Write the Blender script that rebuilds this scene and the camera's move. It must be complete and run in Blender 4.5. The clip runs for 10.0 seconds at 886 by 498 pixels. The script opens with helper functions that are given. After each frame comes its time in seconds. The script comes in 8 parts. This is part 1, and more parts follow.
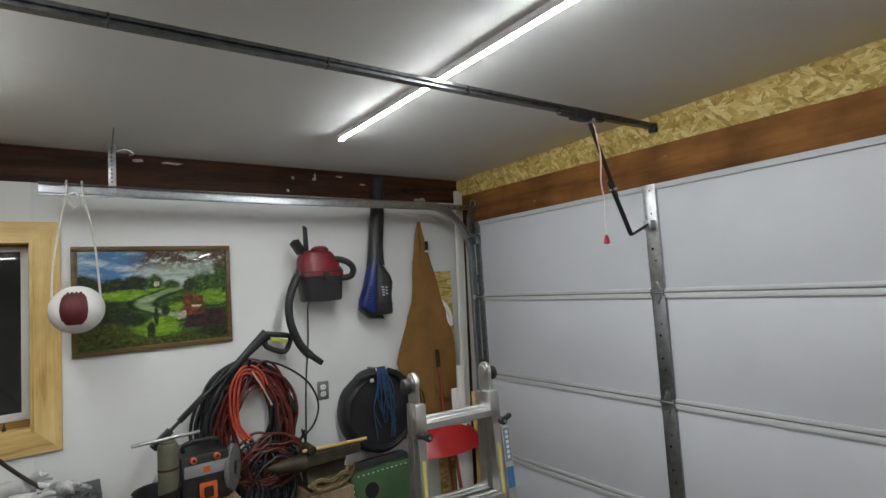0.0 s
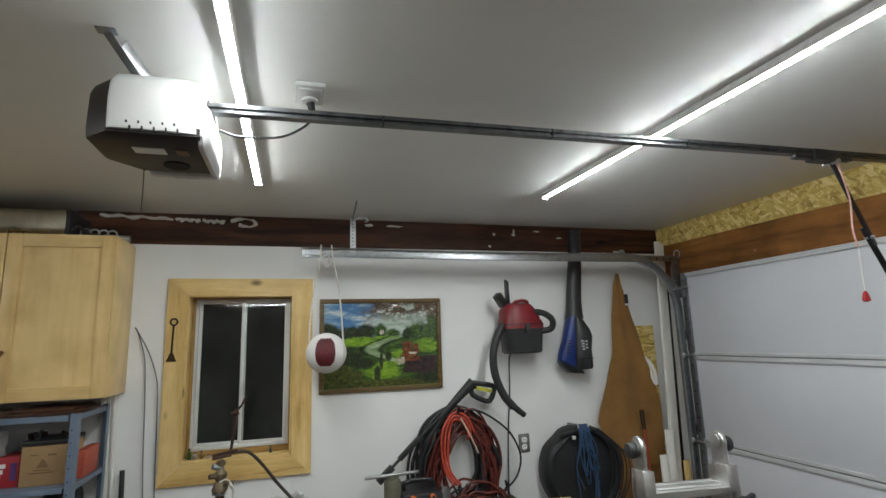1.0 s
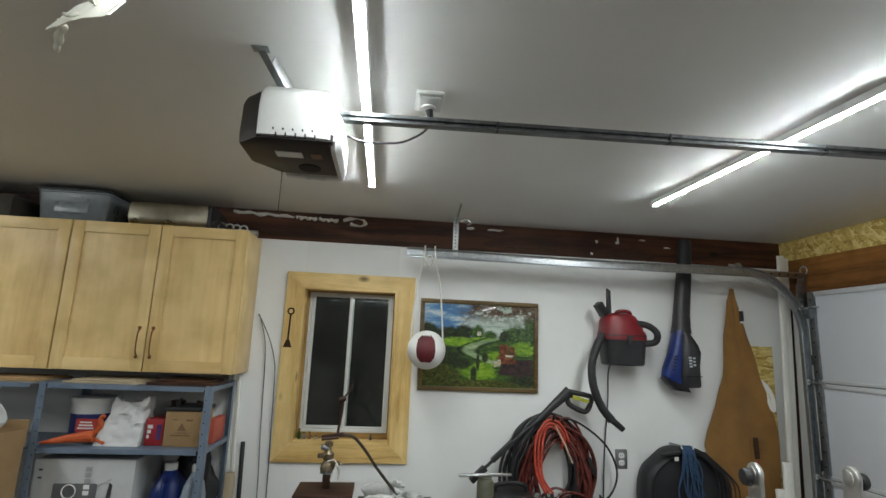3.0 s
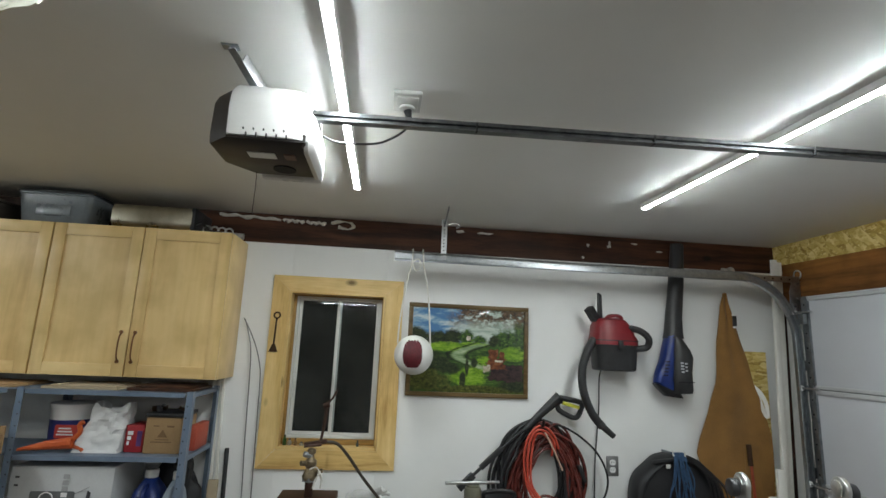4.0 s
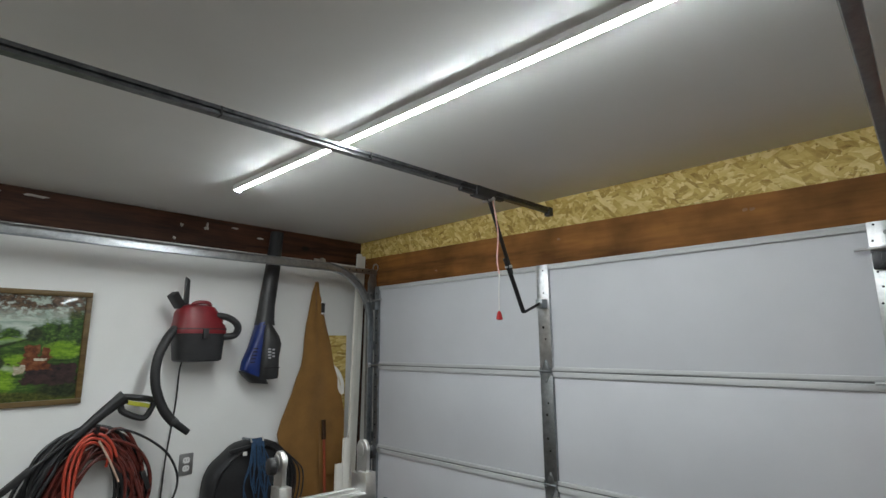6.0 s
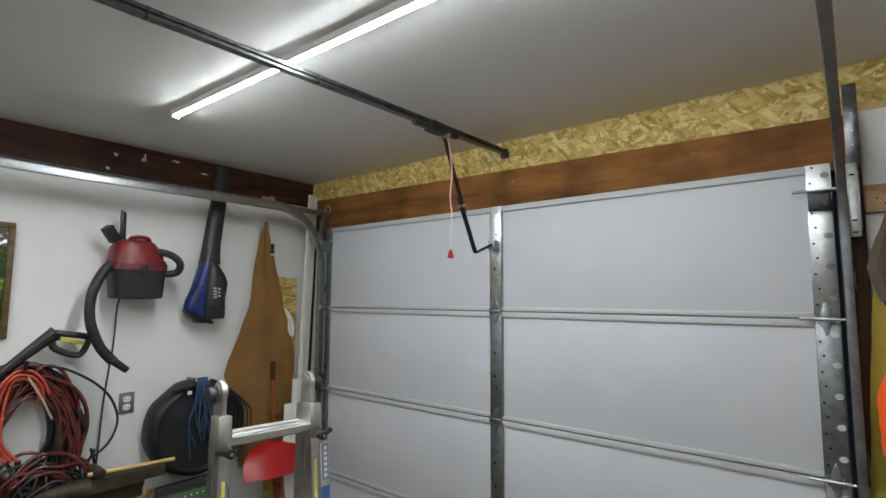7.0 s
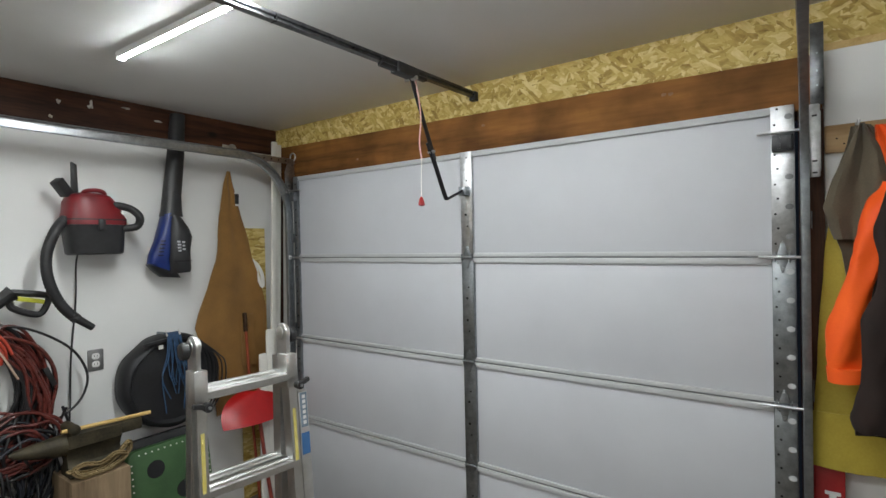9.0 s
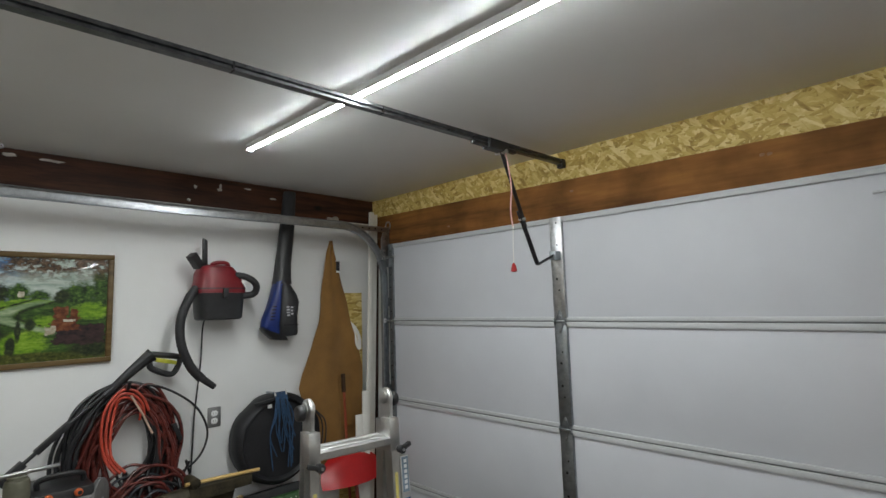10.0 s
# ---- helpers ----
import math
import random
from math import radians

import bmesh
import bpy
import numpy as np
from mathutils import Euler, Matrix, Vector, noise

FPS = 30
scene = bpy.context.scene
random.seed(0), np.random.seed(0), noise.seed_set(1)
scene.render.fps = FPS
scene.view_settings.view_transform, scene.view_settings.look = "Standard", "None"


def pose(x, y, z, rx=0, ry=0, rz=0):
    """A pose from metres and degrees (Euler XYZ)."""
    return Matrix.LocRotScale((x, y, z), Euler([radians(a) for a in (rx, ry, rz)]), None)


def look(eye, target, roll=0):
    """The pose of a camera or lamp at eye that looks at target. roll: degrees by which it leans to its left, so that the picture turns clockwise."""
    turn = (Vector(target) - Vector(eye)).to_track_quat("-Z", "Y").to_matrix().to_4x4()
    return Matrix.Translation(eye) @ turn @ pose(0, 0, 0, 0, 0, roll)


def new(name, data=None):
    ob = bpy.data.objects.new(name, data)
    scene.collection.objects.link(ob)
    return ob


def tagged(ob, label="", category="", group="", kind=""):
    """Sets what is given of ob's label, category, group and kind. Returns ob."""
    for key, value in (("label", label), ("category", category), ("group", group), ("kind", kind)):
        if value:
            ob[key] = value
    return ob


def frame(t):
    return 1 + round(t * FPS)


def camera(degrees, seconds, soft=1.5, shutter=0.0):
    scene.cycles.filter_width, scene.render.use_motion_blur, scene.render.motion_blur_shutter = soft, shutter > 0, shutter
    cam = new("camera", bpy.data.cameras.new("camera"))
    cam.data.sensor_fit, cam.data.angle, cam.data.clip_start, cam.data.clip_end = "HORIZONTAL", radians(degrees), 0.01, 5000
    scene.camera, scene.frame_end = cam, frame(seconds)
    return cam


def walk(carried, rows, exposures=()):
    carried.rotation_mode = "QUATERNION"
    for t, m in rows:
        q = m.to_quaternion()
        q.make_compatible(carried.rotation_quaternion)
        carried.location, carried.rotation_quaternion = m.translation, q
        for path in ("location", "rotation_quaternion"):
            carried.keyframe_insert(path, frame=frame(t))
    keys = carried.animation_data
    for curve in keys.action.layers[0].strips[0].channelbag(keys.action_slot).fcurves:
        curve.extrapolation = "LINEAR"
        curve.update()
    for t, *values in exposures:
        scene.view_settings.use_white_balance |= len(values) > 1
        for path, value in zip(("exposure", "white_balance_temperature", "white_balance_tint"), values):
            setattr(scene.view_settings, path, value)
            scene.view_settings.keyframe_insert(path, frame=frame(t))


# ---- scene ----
cam = camera(82.4, 10.0)
PATH = [
    (0, (0.033, 0.009, 1.715), (1.204, 1.625, 1.849), -3.7),
    (0.5, (-0.06, 0.029, 1.759), (0.775, 1.83, 2.001), -4.4),
    (1, (-0.148, 0.006, 1.751), (0.418, 1.892, 2.104), -1.9),
    (1.5, (-0.195, -0.002, 1.741), (0.178, 1.93, 2.104), 0.5),
    (2, (-0.208, -0.009, 1.737), (0.064, 1.94, 2.096), 1.3),
    (2.5, (-0.215, -0.024, 1.732), (0.0, 1.931, 2.097), 2.2),
    (4, (-0.138, 0.008, 1.746), (0.073, 1.96, 2.129), 2.4),
    (4.5, (-0.068, 0.044, 1.744), (0.55, 1.904, 2.144), 0.7),
    (5, (0.022, 0.046, 1.737), (1.03, 1.724, 2.147), -0.8),
    (5.5, (0.074, -0.003, 1.739), (1.339, 1.489, 2.153), -0.9),
    (5.7, (0.093, -0.005, 1.749), (1.438, 1.421, 2.147), -0.7),
    (6.8, (0.156, -0.001, 1.673), (1.67, 1.282, 1.925), 0.0),
    (7, (0.172, 0.005, 1.663), (1.716, 1.261, 1.858), 0.3),
    (7.5, (0.195, 0.017, 1.63), (1.786, 1.227, 1.676), 0.7),
    (8, (0.209, 0.031, 1.616), (1.817, 1.22, 1.587), 1.0),
    (8.5, (0.207, 0.036, 1.637), (1.834, 1.197, 1.561), 0.8),
    (9, (0.175, 0.019, 1.675), (1.799, 1.186, 1.652), -1.2),
    (9.5, (0.132, 0.006, 1.692), (1.696, 1.248, 1.798), -1.5),
    (10, (0.085, 0.006, 1.711), (1.496, 1.408, 1.923), -1.7),
]
walk(cam, [(t, look(eye, target, roll)) for t, eye, target, roll in PATH],
     exposures=[(0, 0.44, 6520, 11), (1, 0.48, 6480, 9), (2.5, 0.56, 6430, 7), (4, 0.54, 6400, 7), (4.5, 0.48, 6320, 6.5), (5, 0.40, 6360, 8), (5.5, 0.40, 6380, 8.5), (7, 0.62, 6480, 10.5), (7.5, 0.72, 6500, 11), (8, 0.82, 6500, 10), (8.5, 0.85, 6500, 9.5), (9, 0.78, 6500, 10), (9.5, 0.60, 6500, 10), (10, 0.43, 6500, 10)])

# ---- world: night outside, the garage is lit by its strips, one of them added ----
world = bpy.data.worlds.new("night")
world.use_nodes = True
world.node_tree.nodes["Background"].inputs[0].default_value = (0.012, 0.015, 0.022, 1)
world.node_tree.nodes["Background"].inputs[1].default_value = 0.25
scene.world = world
LED_POWER = 106.0
LED_TINT = (0.935, 0.985, 0.985, 1)

# ---- plan ----
NORTH = 3.075      # face of the drywall with the window
EAST = 2.43        # face of the wall with the garage door
WEST, SOUTH = -4.2, -5.2
CEIL = 2.50
DOOR_Y0, DOOR_Y1, DOOR_TOP = 0.05, 2.78, 2.134


# ---- materials ----
def nodes_of(name):
    m = bpy.data.materials.new(name)
    m.use_nodes = True
    return m, m.node_tree.nodes, m.node_tree.links, m.node_tree.nodes["Principled BSDF"]


def ramp_of(nt, stops, constant=False):
    r = nt.nodes.new("ShaderNodeValToRGB")
    el = r.color_ramp.elements
    while len(el) < len(stops):
        el.new(0.5)
    for e, (p, c) in zip(el, stops):
        e.position, e.color = p, (*c, 1)
    if constant:
        r.color_ramp.interpolation = "CONSTANT"
    return r


def surf(name, dark, light, scale=6.0, rough=0.6, metal=0.0, bump=0.15, fine=120.0, stretch=(1, 1, 1), rvar=0.12, wear=0.25, coat=0.0, sheen=0.0, distance=0.002):
    """A surface of two close colours, clouded at one scale and grained at a finer one, with relief and uneven gloss."""
    m, n, l, b = nodes_of(name)
    tc = n.new("ShaderNodeTexCoord")
    mp = n.new("ShaderNodeMapping")
    mp.inputs["Scale"].default_value = stretch
    l.new(tc.outputs["Object"], mp.inputs[0])
    big = n.new("ShaderNodeTexNoise")
    big.inputs["Scale"].default_value, big.inputs["Detail"].default_value, big.inputs["Roughness"].default_value = scale, 5, 0.6
    l.new(mp.outputs[0], big.inputs["Vector"])
    grain = n.new("ShaderNodeTexNoise")
    grain.inputs["Scale"].default_value, grain.inputs["Detail"].default_value = fine, 3
    l.new(mp.outputs[0], grain.inputs["Vector"])
    add = n.new("ShaderNodeMath")
    add.operation = "MULTIPLY_ADD"
    add.inputs[1].default_value = wear
    l.new(grain.outputs[0], add.inputs[0])
    l.new(big.outputs[0], add.inputs[2])
    r = ramp_of(m.node_tree, [(0.32 + wear * 0.35, dark), (0.68 + wear * 0.65, light)])
    l.new(add.outputs[0], r.inputs[0])
    l.new(r.outputs[0], b.inputs["Base Color"])
    mr = n.new("ShaderNodeMapRange")
    mr.inputs[3].default_value, mr.inputs[4].default_value = max(0.03, rough - rvar), min(1, rough + rvar)
    l.new(big.outputs[0], mr.inputs[0])
    l.new(mr.outputs[0], b.inputs["Roughness"])
    b.inputs["Metallic"].default_value = metal
    b.inputs["Coat Weight"].default_value = coat
    b.inputs["Sheen Weight"].default_value = sheen
    if bump:
        bp = n.new("ShaderNodeBump")
        bp.inputs["Strength"].default_value, bp.inputs["Distance"].default_value = bump, distance
        l.new(add.outputs[0], bp.inputs["Height"])
        l.new(bp.outputs[0], b.inputs["Normal"])
    return m


def wood(name, dark, mid, light, axis=0, ring=14.0, rough=0.5, bump=0.15, knots=True, blotch=0.0):
    """Sawn wood whose grain runs along an axis: long bands, fine fibres, some knots."""
    m, n, l, b = nodes_of(name)
    tc = n.new("ShaderNodeTexCoord")
    mp = n.new("ShaderNodeMapping")
    s = [1.0, 1.0, 1.0]
    s[axis] = 0.09
    mp.inputs["Scale"].default_value = s
    l.new(tc.outputs["Object"], mp.inputs[0])
    info = n.new("ShaderNodeObjectInfo")
    off = n.new("ShaderNodeVectorMath")
    off.operation = "SCALE"
    cmb = n.new("ShaderNodeCombineXYZ")
    for i in range(3):
        l.new(info.outputs["Random"], cmb.inputs[i])
    l.new(cmb.outputs[0], off.inputs[0])
    off.inputs["Scale"].default_value = 7.0
    l.new(off.outputs[0], mp.inputs["Location"])
    bands = n.new("ShaderNodeTexNoise")
    bands.inputs["Scale"].default_value, bands.inputs["Detail"].default_value, bands.inputs["Distortion"].default_value = ring, 3, 0.8
    l.new(mp.outputs[0], bands.inputs["Vector"])
    fib = n.new("ShaderNodeTexNoise")
    fib.inputs["Scale"].default_value, fib.inputs["Detail"].default_value = ring * 11, 4
    l.new(mp.outputs[0], fib.inputs["Vector"])
    add = n.new("ShaderNodeMath")
    add.operation = "MULTIPLY_ADD"
    add.inputs[1].default_value = 0.35
    l.new(fib.outputs[0], add.inputs[0])
    l.new(bands.outputs[0], add.inputs[2])
    r = ramp_of(m.node_tree, [(0.42, dark), (0.62, mid), (0.88, light)])
    l.new(add.outputs[0], r.inputs[0])
    # broad mottling over the grain
    mot = n.new("ShaderNodeTexNoise")
    mot.inputs["Scale"].default_value, mot.inputs["Detail"].default_value = 4.5, 4
    l.new(tc.outputs["Object"], mot.inputs["Vector"])
    mr_ = ramp_of(m.node_tree, [(0.36, tuple(c - blotch for c in (0.87, 0.84, 0.77))), (0.62, tuple(c + 0.3 * blotch for c in (1.07, 1.06, 1.05)))])
    l.new(mot.outputs[0], mr_.inputs[0])
    mm_ = n.new("ShaderNodeMix")
    mm_.data_type, mm_.blend_type = "RGBA", "MULTIPLY"
    mm_.inputs[0].default_value = 1.0
    l.new(r.outputs[0], mm_.inputs[6])
    l.new(mr_.outputs[0], mm_.inputs[7])
    out = mm_.outputs[2]
    if knots:
        vo = n.new("ShaderNodeTexVoronoi")
        vo.inputs["Scale"].default_value = 5.0
        mp2 = n.new("ShaderNodeMapping")
        s2 = [1.0, 1.0, 1.0]
        s2[axis] = 0.55
        mp2.inputs["Scale"].default_value = s2
        l.new(tc.outputs["Object"], mp2.inputs[0])
        l.new(off.outputs[0], mp2.inputs["Location"])
        l.new(mp2.outputs[0], vo.inputs["Vector"])
        kr = ramp_of(m.node_tree, [(0.05, (1, 1, 1)), (0.12, (0, 0, 0))])
        l.new(vo.outputs["Distance"], kr.inputs[0])
        mx = n.new("ShaderNodeMix")
        mx.data_type = "RGBA"
        kd = tuple(c * 0.45 for c in dark)
        mx.inputs[7].default_value = (*kd, 1)
        l.new(kr.outputs[0], mx.inputs[0])
        l.new(out, mx.inputs[6])
        out = mx.outputs[2]
    l.new(out, b.inputs["Base Color"])
    b.inputs["Roughness"].default_value = rough
    b.inputs["Specular IOR Level"].default_value = 0.3
    bp = n.new("ShaderNodeBump")
    bp.inputs["Strength"].default_value, bp.inputs["Distance"].default_value = bump, 0.0015
    l.new(add.outputs[0], bp.inputs["Height"])
    l.new(bp.outputs[0], b.inputs["Normal"])
    return m


def strand_board(name):
    """Oriented strand board: overlapping flakes, each of its own tan, lying in several directions."""
    m, n, l, b = nodes_of(name)
    tc = n.new("ShaderNodeTexCoord")
    warp = n.new("ShaderNodeTexNoise")
    warp.inputs["Scale"].default_value = 26
    l.new(tc.outputs["Object"], warp.inputs["Vector"])
    wv = n.new("ShaderNodeVectorMath")
    wv.operation = "MULTIPLY_ADD"
    wv.inputs[1].default_value = (0.014, 0.014, 0.014)
    l.new(warp.outputs["Color"], wv.inputs[0])
    l.new(tc.outputs["Object"], wv.inputs[2])
    last, height = None, None
    for turn, sc, seed in ((0.3, 50, 0.0), (-0.6, 44, 4.0), (1.3, 50, 9.0), (-1.2, 54, 13.0), (0.1, 42, 17.0), (-0.35, 46, 23.0), (0.8, 44, 29.0)):
        mp = n.new("ShaderNodeMapping")
        mp.vector_type = "TEXTURE"
        mp.inputs["Rotation"].default_value = (turn, 0, 0)
        mp.inputs["Location"].default_value = (seed, seed, seed)
        mp.inputs["Scale"].default_value = (3.3, 2.6, 0.78)
        l.new(wv.outputs[0], mp.inputs[0])
        vo = n.new("ShaderNodeTexVoronoi")
        vo.inputs["Scale"].default_value = sc
        l.new(mp.outputs[0], vo.inputs["Vector"])
        sep = n.new("ShaderNodeSeparateColor")
        l.new(vo.outputs["Color"], sep.inputs[0])
        fib = n.new("ShaderNodeTexNoise")
        fib.inputs["Scale"].default_value, fib.inputs["Detail"].default_value = sc * 1.6, 5
        l.new(mp.outputs[0], fib.inputs["Vector"])
        blend = n.new("ShaderNodeMath")
        blend.operation = "MULTIPLY_ADD"
        blend.inputs[1].default_value = 0.75
        l.new(fib.outputs[0], blend.inputs[0])
        half_ = n.new("ShaderNodeMath")
        half_.operation = "MULTIPLY_ADD"
        half_.inputs[1].default_value, half_.inputs[2].default_value = 0.78, -0.14
        l.new(sep.outputs[0], half_.inputs[0])
        l.new(half_.outputs[0], blend.inputs[2])
        r = ramp_of(m.node_tree, [(0.0, (0.09, 0.042, 0.007)), (0.12, (0.28, 0.165, 0.028)), (0.40, (0.49, 0.335, 0.078)), (0.72, (0.62, 0.465, 0.145)), (1.0, (0.78, 0.64, 0.29))])
        l.new(blend.outputs[0], r.inputs[0])
        if last is None:
            last, height = r.outputs[0], sep.outputs[0]
        else:
            gate = n.new("ShaderNodeMath")
            gate.operation = "GREATER_THAN"
            gate.inputs[1].default_value = 0.66
            l.new(sep.outputs[1], gate.inputs[0])
            mx = n.new("ShaderNodeMix")
            mx.data_type = "RGBA"
            l.new(gate.outputs[0], mx.inputs[0])
            l.new(last, mx.inputs[6])
            l.new(r.outputs[0], mx.inputs[7])
            last = mx.outputs[2]
            mh = n.new("ShaderNodeMix")
            l.new(gate.outputs[0], mh.inputs[0])
            l.new(height, mh.inputs[2])
            l.new(sep.outputs[0], mh.inputs[3])
            height = mh.outputs[0]
    l.new(last, b.inputs["Base Color"])
    b.inputs["Roughness"].default_value = 0.6
    bp = n.new("ShaderNodeBump")
    bp.inputs["Strength"].default_value, bp.inputs["Distance"].default_value = 0.6, 0.003
    l.new(height, bp.inputs["Height"])
    l.new(bp.outputs[0], b.inputs["Normal"])
    return m


def glow(name, colour, power):
    m, n, l, b = nodes_of(name)
    b.inputs["Base Color"].default_value = (0.9, 0.9, 0.9, 1)
    b.inputs["Emission Color"].default_value = colour
    b.inputs["Emission Strength"].default_value = power
    return m


def glass(name, tint=(1, 1, 1), rough=0.0, ior=1.45):
    m, n, l, b = nodes_of(name)
    b.inputs["Base Color"].default_value = (*tint, 1)
    b.inputs["Transmission Weight"].default_value = 1
    b.inputs["Roughness"].default_value, b.inputs["IOR"].default_value = rough, ior
    # grime: the polish is uneven
    tc = n.new("ShaderNodeTexCoord")
    sm = n.new("ShaderNodeTexNoise")
    sm.inputs["Scale"].default_value, sm.inputs["Detail"].default_value = 7, 5
    l.new(tc.outputs["Object"], sm.inputs["Vector"])
    mr = n.new("ShaderNodeMapRange")
    mr.inputs[1].default_value, mr.inputs[2].default_value, mr.inputs[3].default_value, mr.inputs[4].default_value = 0.4, 0.75, rough, rough + 0.07
    l.new(sm.outputs[0], mr.inputs[0])
    l.new(mr.outputs[0], b.inputs["Roughness"])
    return m


def dusty_glass(name):
    """Window glass under a thin film of dust, thicker in patches."""
    m = glass(name)
    n, l = m.node_tree.nodes, m.node_tree.links
    b = n["Principled BSDF"]
    b.inputs["Base Color"].default_value = (0.62, 0.66, 0.64, 1)
    tc = n.new("ShaderNodeTexCoord")
    sm = n.new("ShaderNodeTexNoise")
    sm.inputs["Scale"].default_value, sm.inputs["Detail"].default_value = 4.0, 6
    l.new(tc.outputs["Object"], sm.inputs["Vector"])
    mr = n.new("ShaderNodeMapRange")
    mr.inputs[1].default_value, mr.inputs[2].default_value, mr.inputs[3].default_value, mr.inputs[4].default_value = 0.35, 0.7, 0.995, 0.965
    l.new(sm.outputs[0], mr.inputs[0])
    l.new(mr.outputs[0], b.inputs["Transmission Weight"])
    return m


M = {
    "drywall": surf("white_wall_paint", (0.76, 0.76, 0.745), (0.83, 0.83, 0.82), 1.6, 0.7, bump=0.25, fine=260, wear=0.12, distance=0.0012),
    # grey-brown for the unseen walls, picked to lower the bounced light
    "bare_board": surf("unseen_wall_tone", (0.36, 0.33, 0.28), (0.46, 0.43, 0.37), 2.0, 0.8, bump=0.2, fine=200, wear=0.2),
    "ceiling": surf("ceiling_paint", (0.73, 0.735, 0.715), (0.80, 0.805, 0.79), 1.1, 0.42, bump=0.22, fine=190, wear=0.12, distance=0.0012),
    "concrete": surf("concrete_floor", (0.085, 0.064, 0.047), (0.21, 0.17, 0.138), 3.0, 0.75, bump=0.4, fine=80, wear=0.4),
    "beam_dark": wood("dark_stained_beam", (0.012, 0.005, 0.003), (0.038, 0.014, 0.007), (0.085, 0.032, 0.014), 0, 16, 0.6),
    "beam_red": wood("red_brown_header", (0.06, 0.021, 0.005), (0.175, 0.07, 0.016), (0.28, 0.122, 0.028), 1, 6, 0.75, blotch=0.24),
    "jamb": wood("brown_jamb", (0.012, 0.005, 0.003), (0.038, 0.014, 0.007), (0.085, 0.032, 0.014), 2, 16, 0.6),
    "osb": strand_board("strand_board"),
    "pine": wood("clear_pine", (0.44, 0.265, 0.085), (0.66, 0.455, 0.18), (0.78, 0.59, 0.275), 2, 11, 0.42),
    "pine_x": wood("clear_pine_lengthwise", (0.44, 0.265, 0.085), (0.66, 0.455, 0.18), (0.78, 0.59, 0.275), 0, 11, 0.42),
    # pine for the window stops, darkened in colour for the reveal's shade
    "stop": wood("shaded_pine", (0.15, 0.08, 0.02), (0.30, 0.175, 0.05), (0.42, 0.26, 0.085), 2, 11, 0.5),
    "stop_x": wood("shaded_pine_lengthwise", (0.15, 0.08, 0.02), (0.30, 0.175, 0.05), (0.42, 0.26, 0.085), 0, 11, 0.5),
    "maple": wood("maple_veneer", (0.57, 0.385, 0.165), (0.71, 0.515, 0.24), (0.80, 0.61, 0.31), 2, 4, 0.35, 0.06, knots=False),
    "maple_x": wood("maple_rail", (0.57, 0.385, 0.165), (0.71, 0.515, 0.24), (0.80, 0.61, 0.31), 0, 4, 0.35, 0.06, knots=False),
    "door_white": surf("white_door_steel", (0.53, 0.54, 0.575), (0.58, 0.59, 0.625), 2.0, 0.5, bump=0.35, fine=420, wear=0.1, distance=0.0008),
    "door_rail": surf("white_door_rail", (0.47, 0.48, 0.49), (0.55, 0.56, 0.57), 3.0, 0.38, bump=0.1, fine=300),
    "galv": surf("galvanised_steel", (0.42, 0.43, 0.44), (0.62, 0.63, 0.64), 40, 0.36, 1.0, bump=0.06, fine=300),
    # darker copy of galv; on stiles and tracks it carries dim reflections
    "galv_dark": surf("dark_galvanised", (0.22, 0.24, 0.25), (0.36, 0.38, 0.40), 30, 0.42, 1.0, bump=0.08, fine=260),
    "galv_mid": surf("mid_galvanised", (0.30, 0.315, 0.325), (0.46, 0.475, 0.485), 34, 0.38, 1.0, bump=0.07, fine=280),
    "steel_dark": surf("dark_painted_steel", (0.012, 0.012, 0.014), (0.03, 0.03, 0.033), 20, 0.4, 0.4, bump=0.08, fine=240),
    "rail_steel": surf("grey_rail_steel", (0.07, 0.073, 0.077), (0.17, 0.175, 0.18), 25, 0.32, 0.9, bump=0.05, fine=240),
    "alu": surf("brushed_aluminium", (0.55, 0.55, 0.54), (0.74, 0.74, 0.73), 14, 0.38, 1.0, bump=0.08, fine=220, stretch=(1, 1, 1)),
    "plastic_white": surf("white_plastic", (0.72, 0.72, 0.72), (0.8, 0.8, 0.8), 8, 0.35, bump=0.05, fine=300),
    "plastic_black": surf("black_plastic", (0.010, 0.010, 0.011), (0.025, 0.025, 0.027), 16, 0.45, bump=0.15, fine=260),
    "plastic_brown": surf("smoked_plastic", (0.010, 0.006, 0.005), (0.020, 0.013, 0.010), 10, 0.5, bump=0.05),
    "hole": surf("dark_hole", (0.006, 0.006, 0.007), (0.012, 0.012, 0.013), 20, 0.8, bump=0),
    "led": glow("led_diffuser", LED_TINT, LED_POWER),
    "vinyl": surf("white_vinyl", (0.55, 0.55, 0.53), (0.68, 0.68, 0.66), 9, 0.4, bump=0.06),
    "pane": dusty_glass("window_glass"),
    "offwhite": surf("off_white_plastic", (0.46, 0.46, 0.45), (0.52, 0.52, 0.51), 7, 0.4, bump=0.05, fine=300),
    "night": surf("dark_yard", (0.004, 0.004, 0.005), (0.01, 0.01, 0.011), 2, 0.9, bump=0),
    "trim_white": surf("white_board", (0.68, 0.66, 0.60), (0.80, 0.78, 0.73), 5, 0.55, bump=0.15, fine=140),
    "plaster": surf("plaster_residue", (0.42, 0.39, 0.35), (0.62, 0.59, 0.54), 30, 0.9, bump=0.6, fine=120),
}


# ---- mesh helpers ----
def thing(name, base, label, category, group="", kind=""):
    """An empty at the thing's base; its parts are put under it in world places."""
    e = new(name)
    e.empty_display_size = 0.05
    e.location = base
    e.matrix_basis = Matrix.Translation(base)
    return tagged(e, label, category, group, kind)


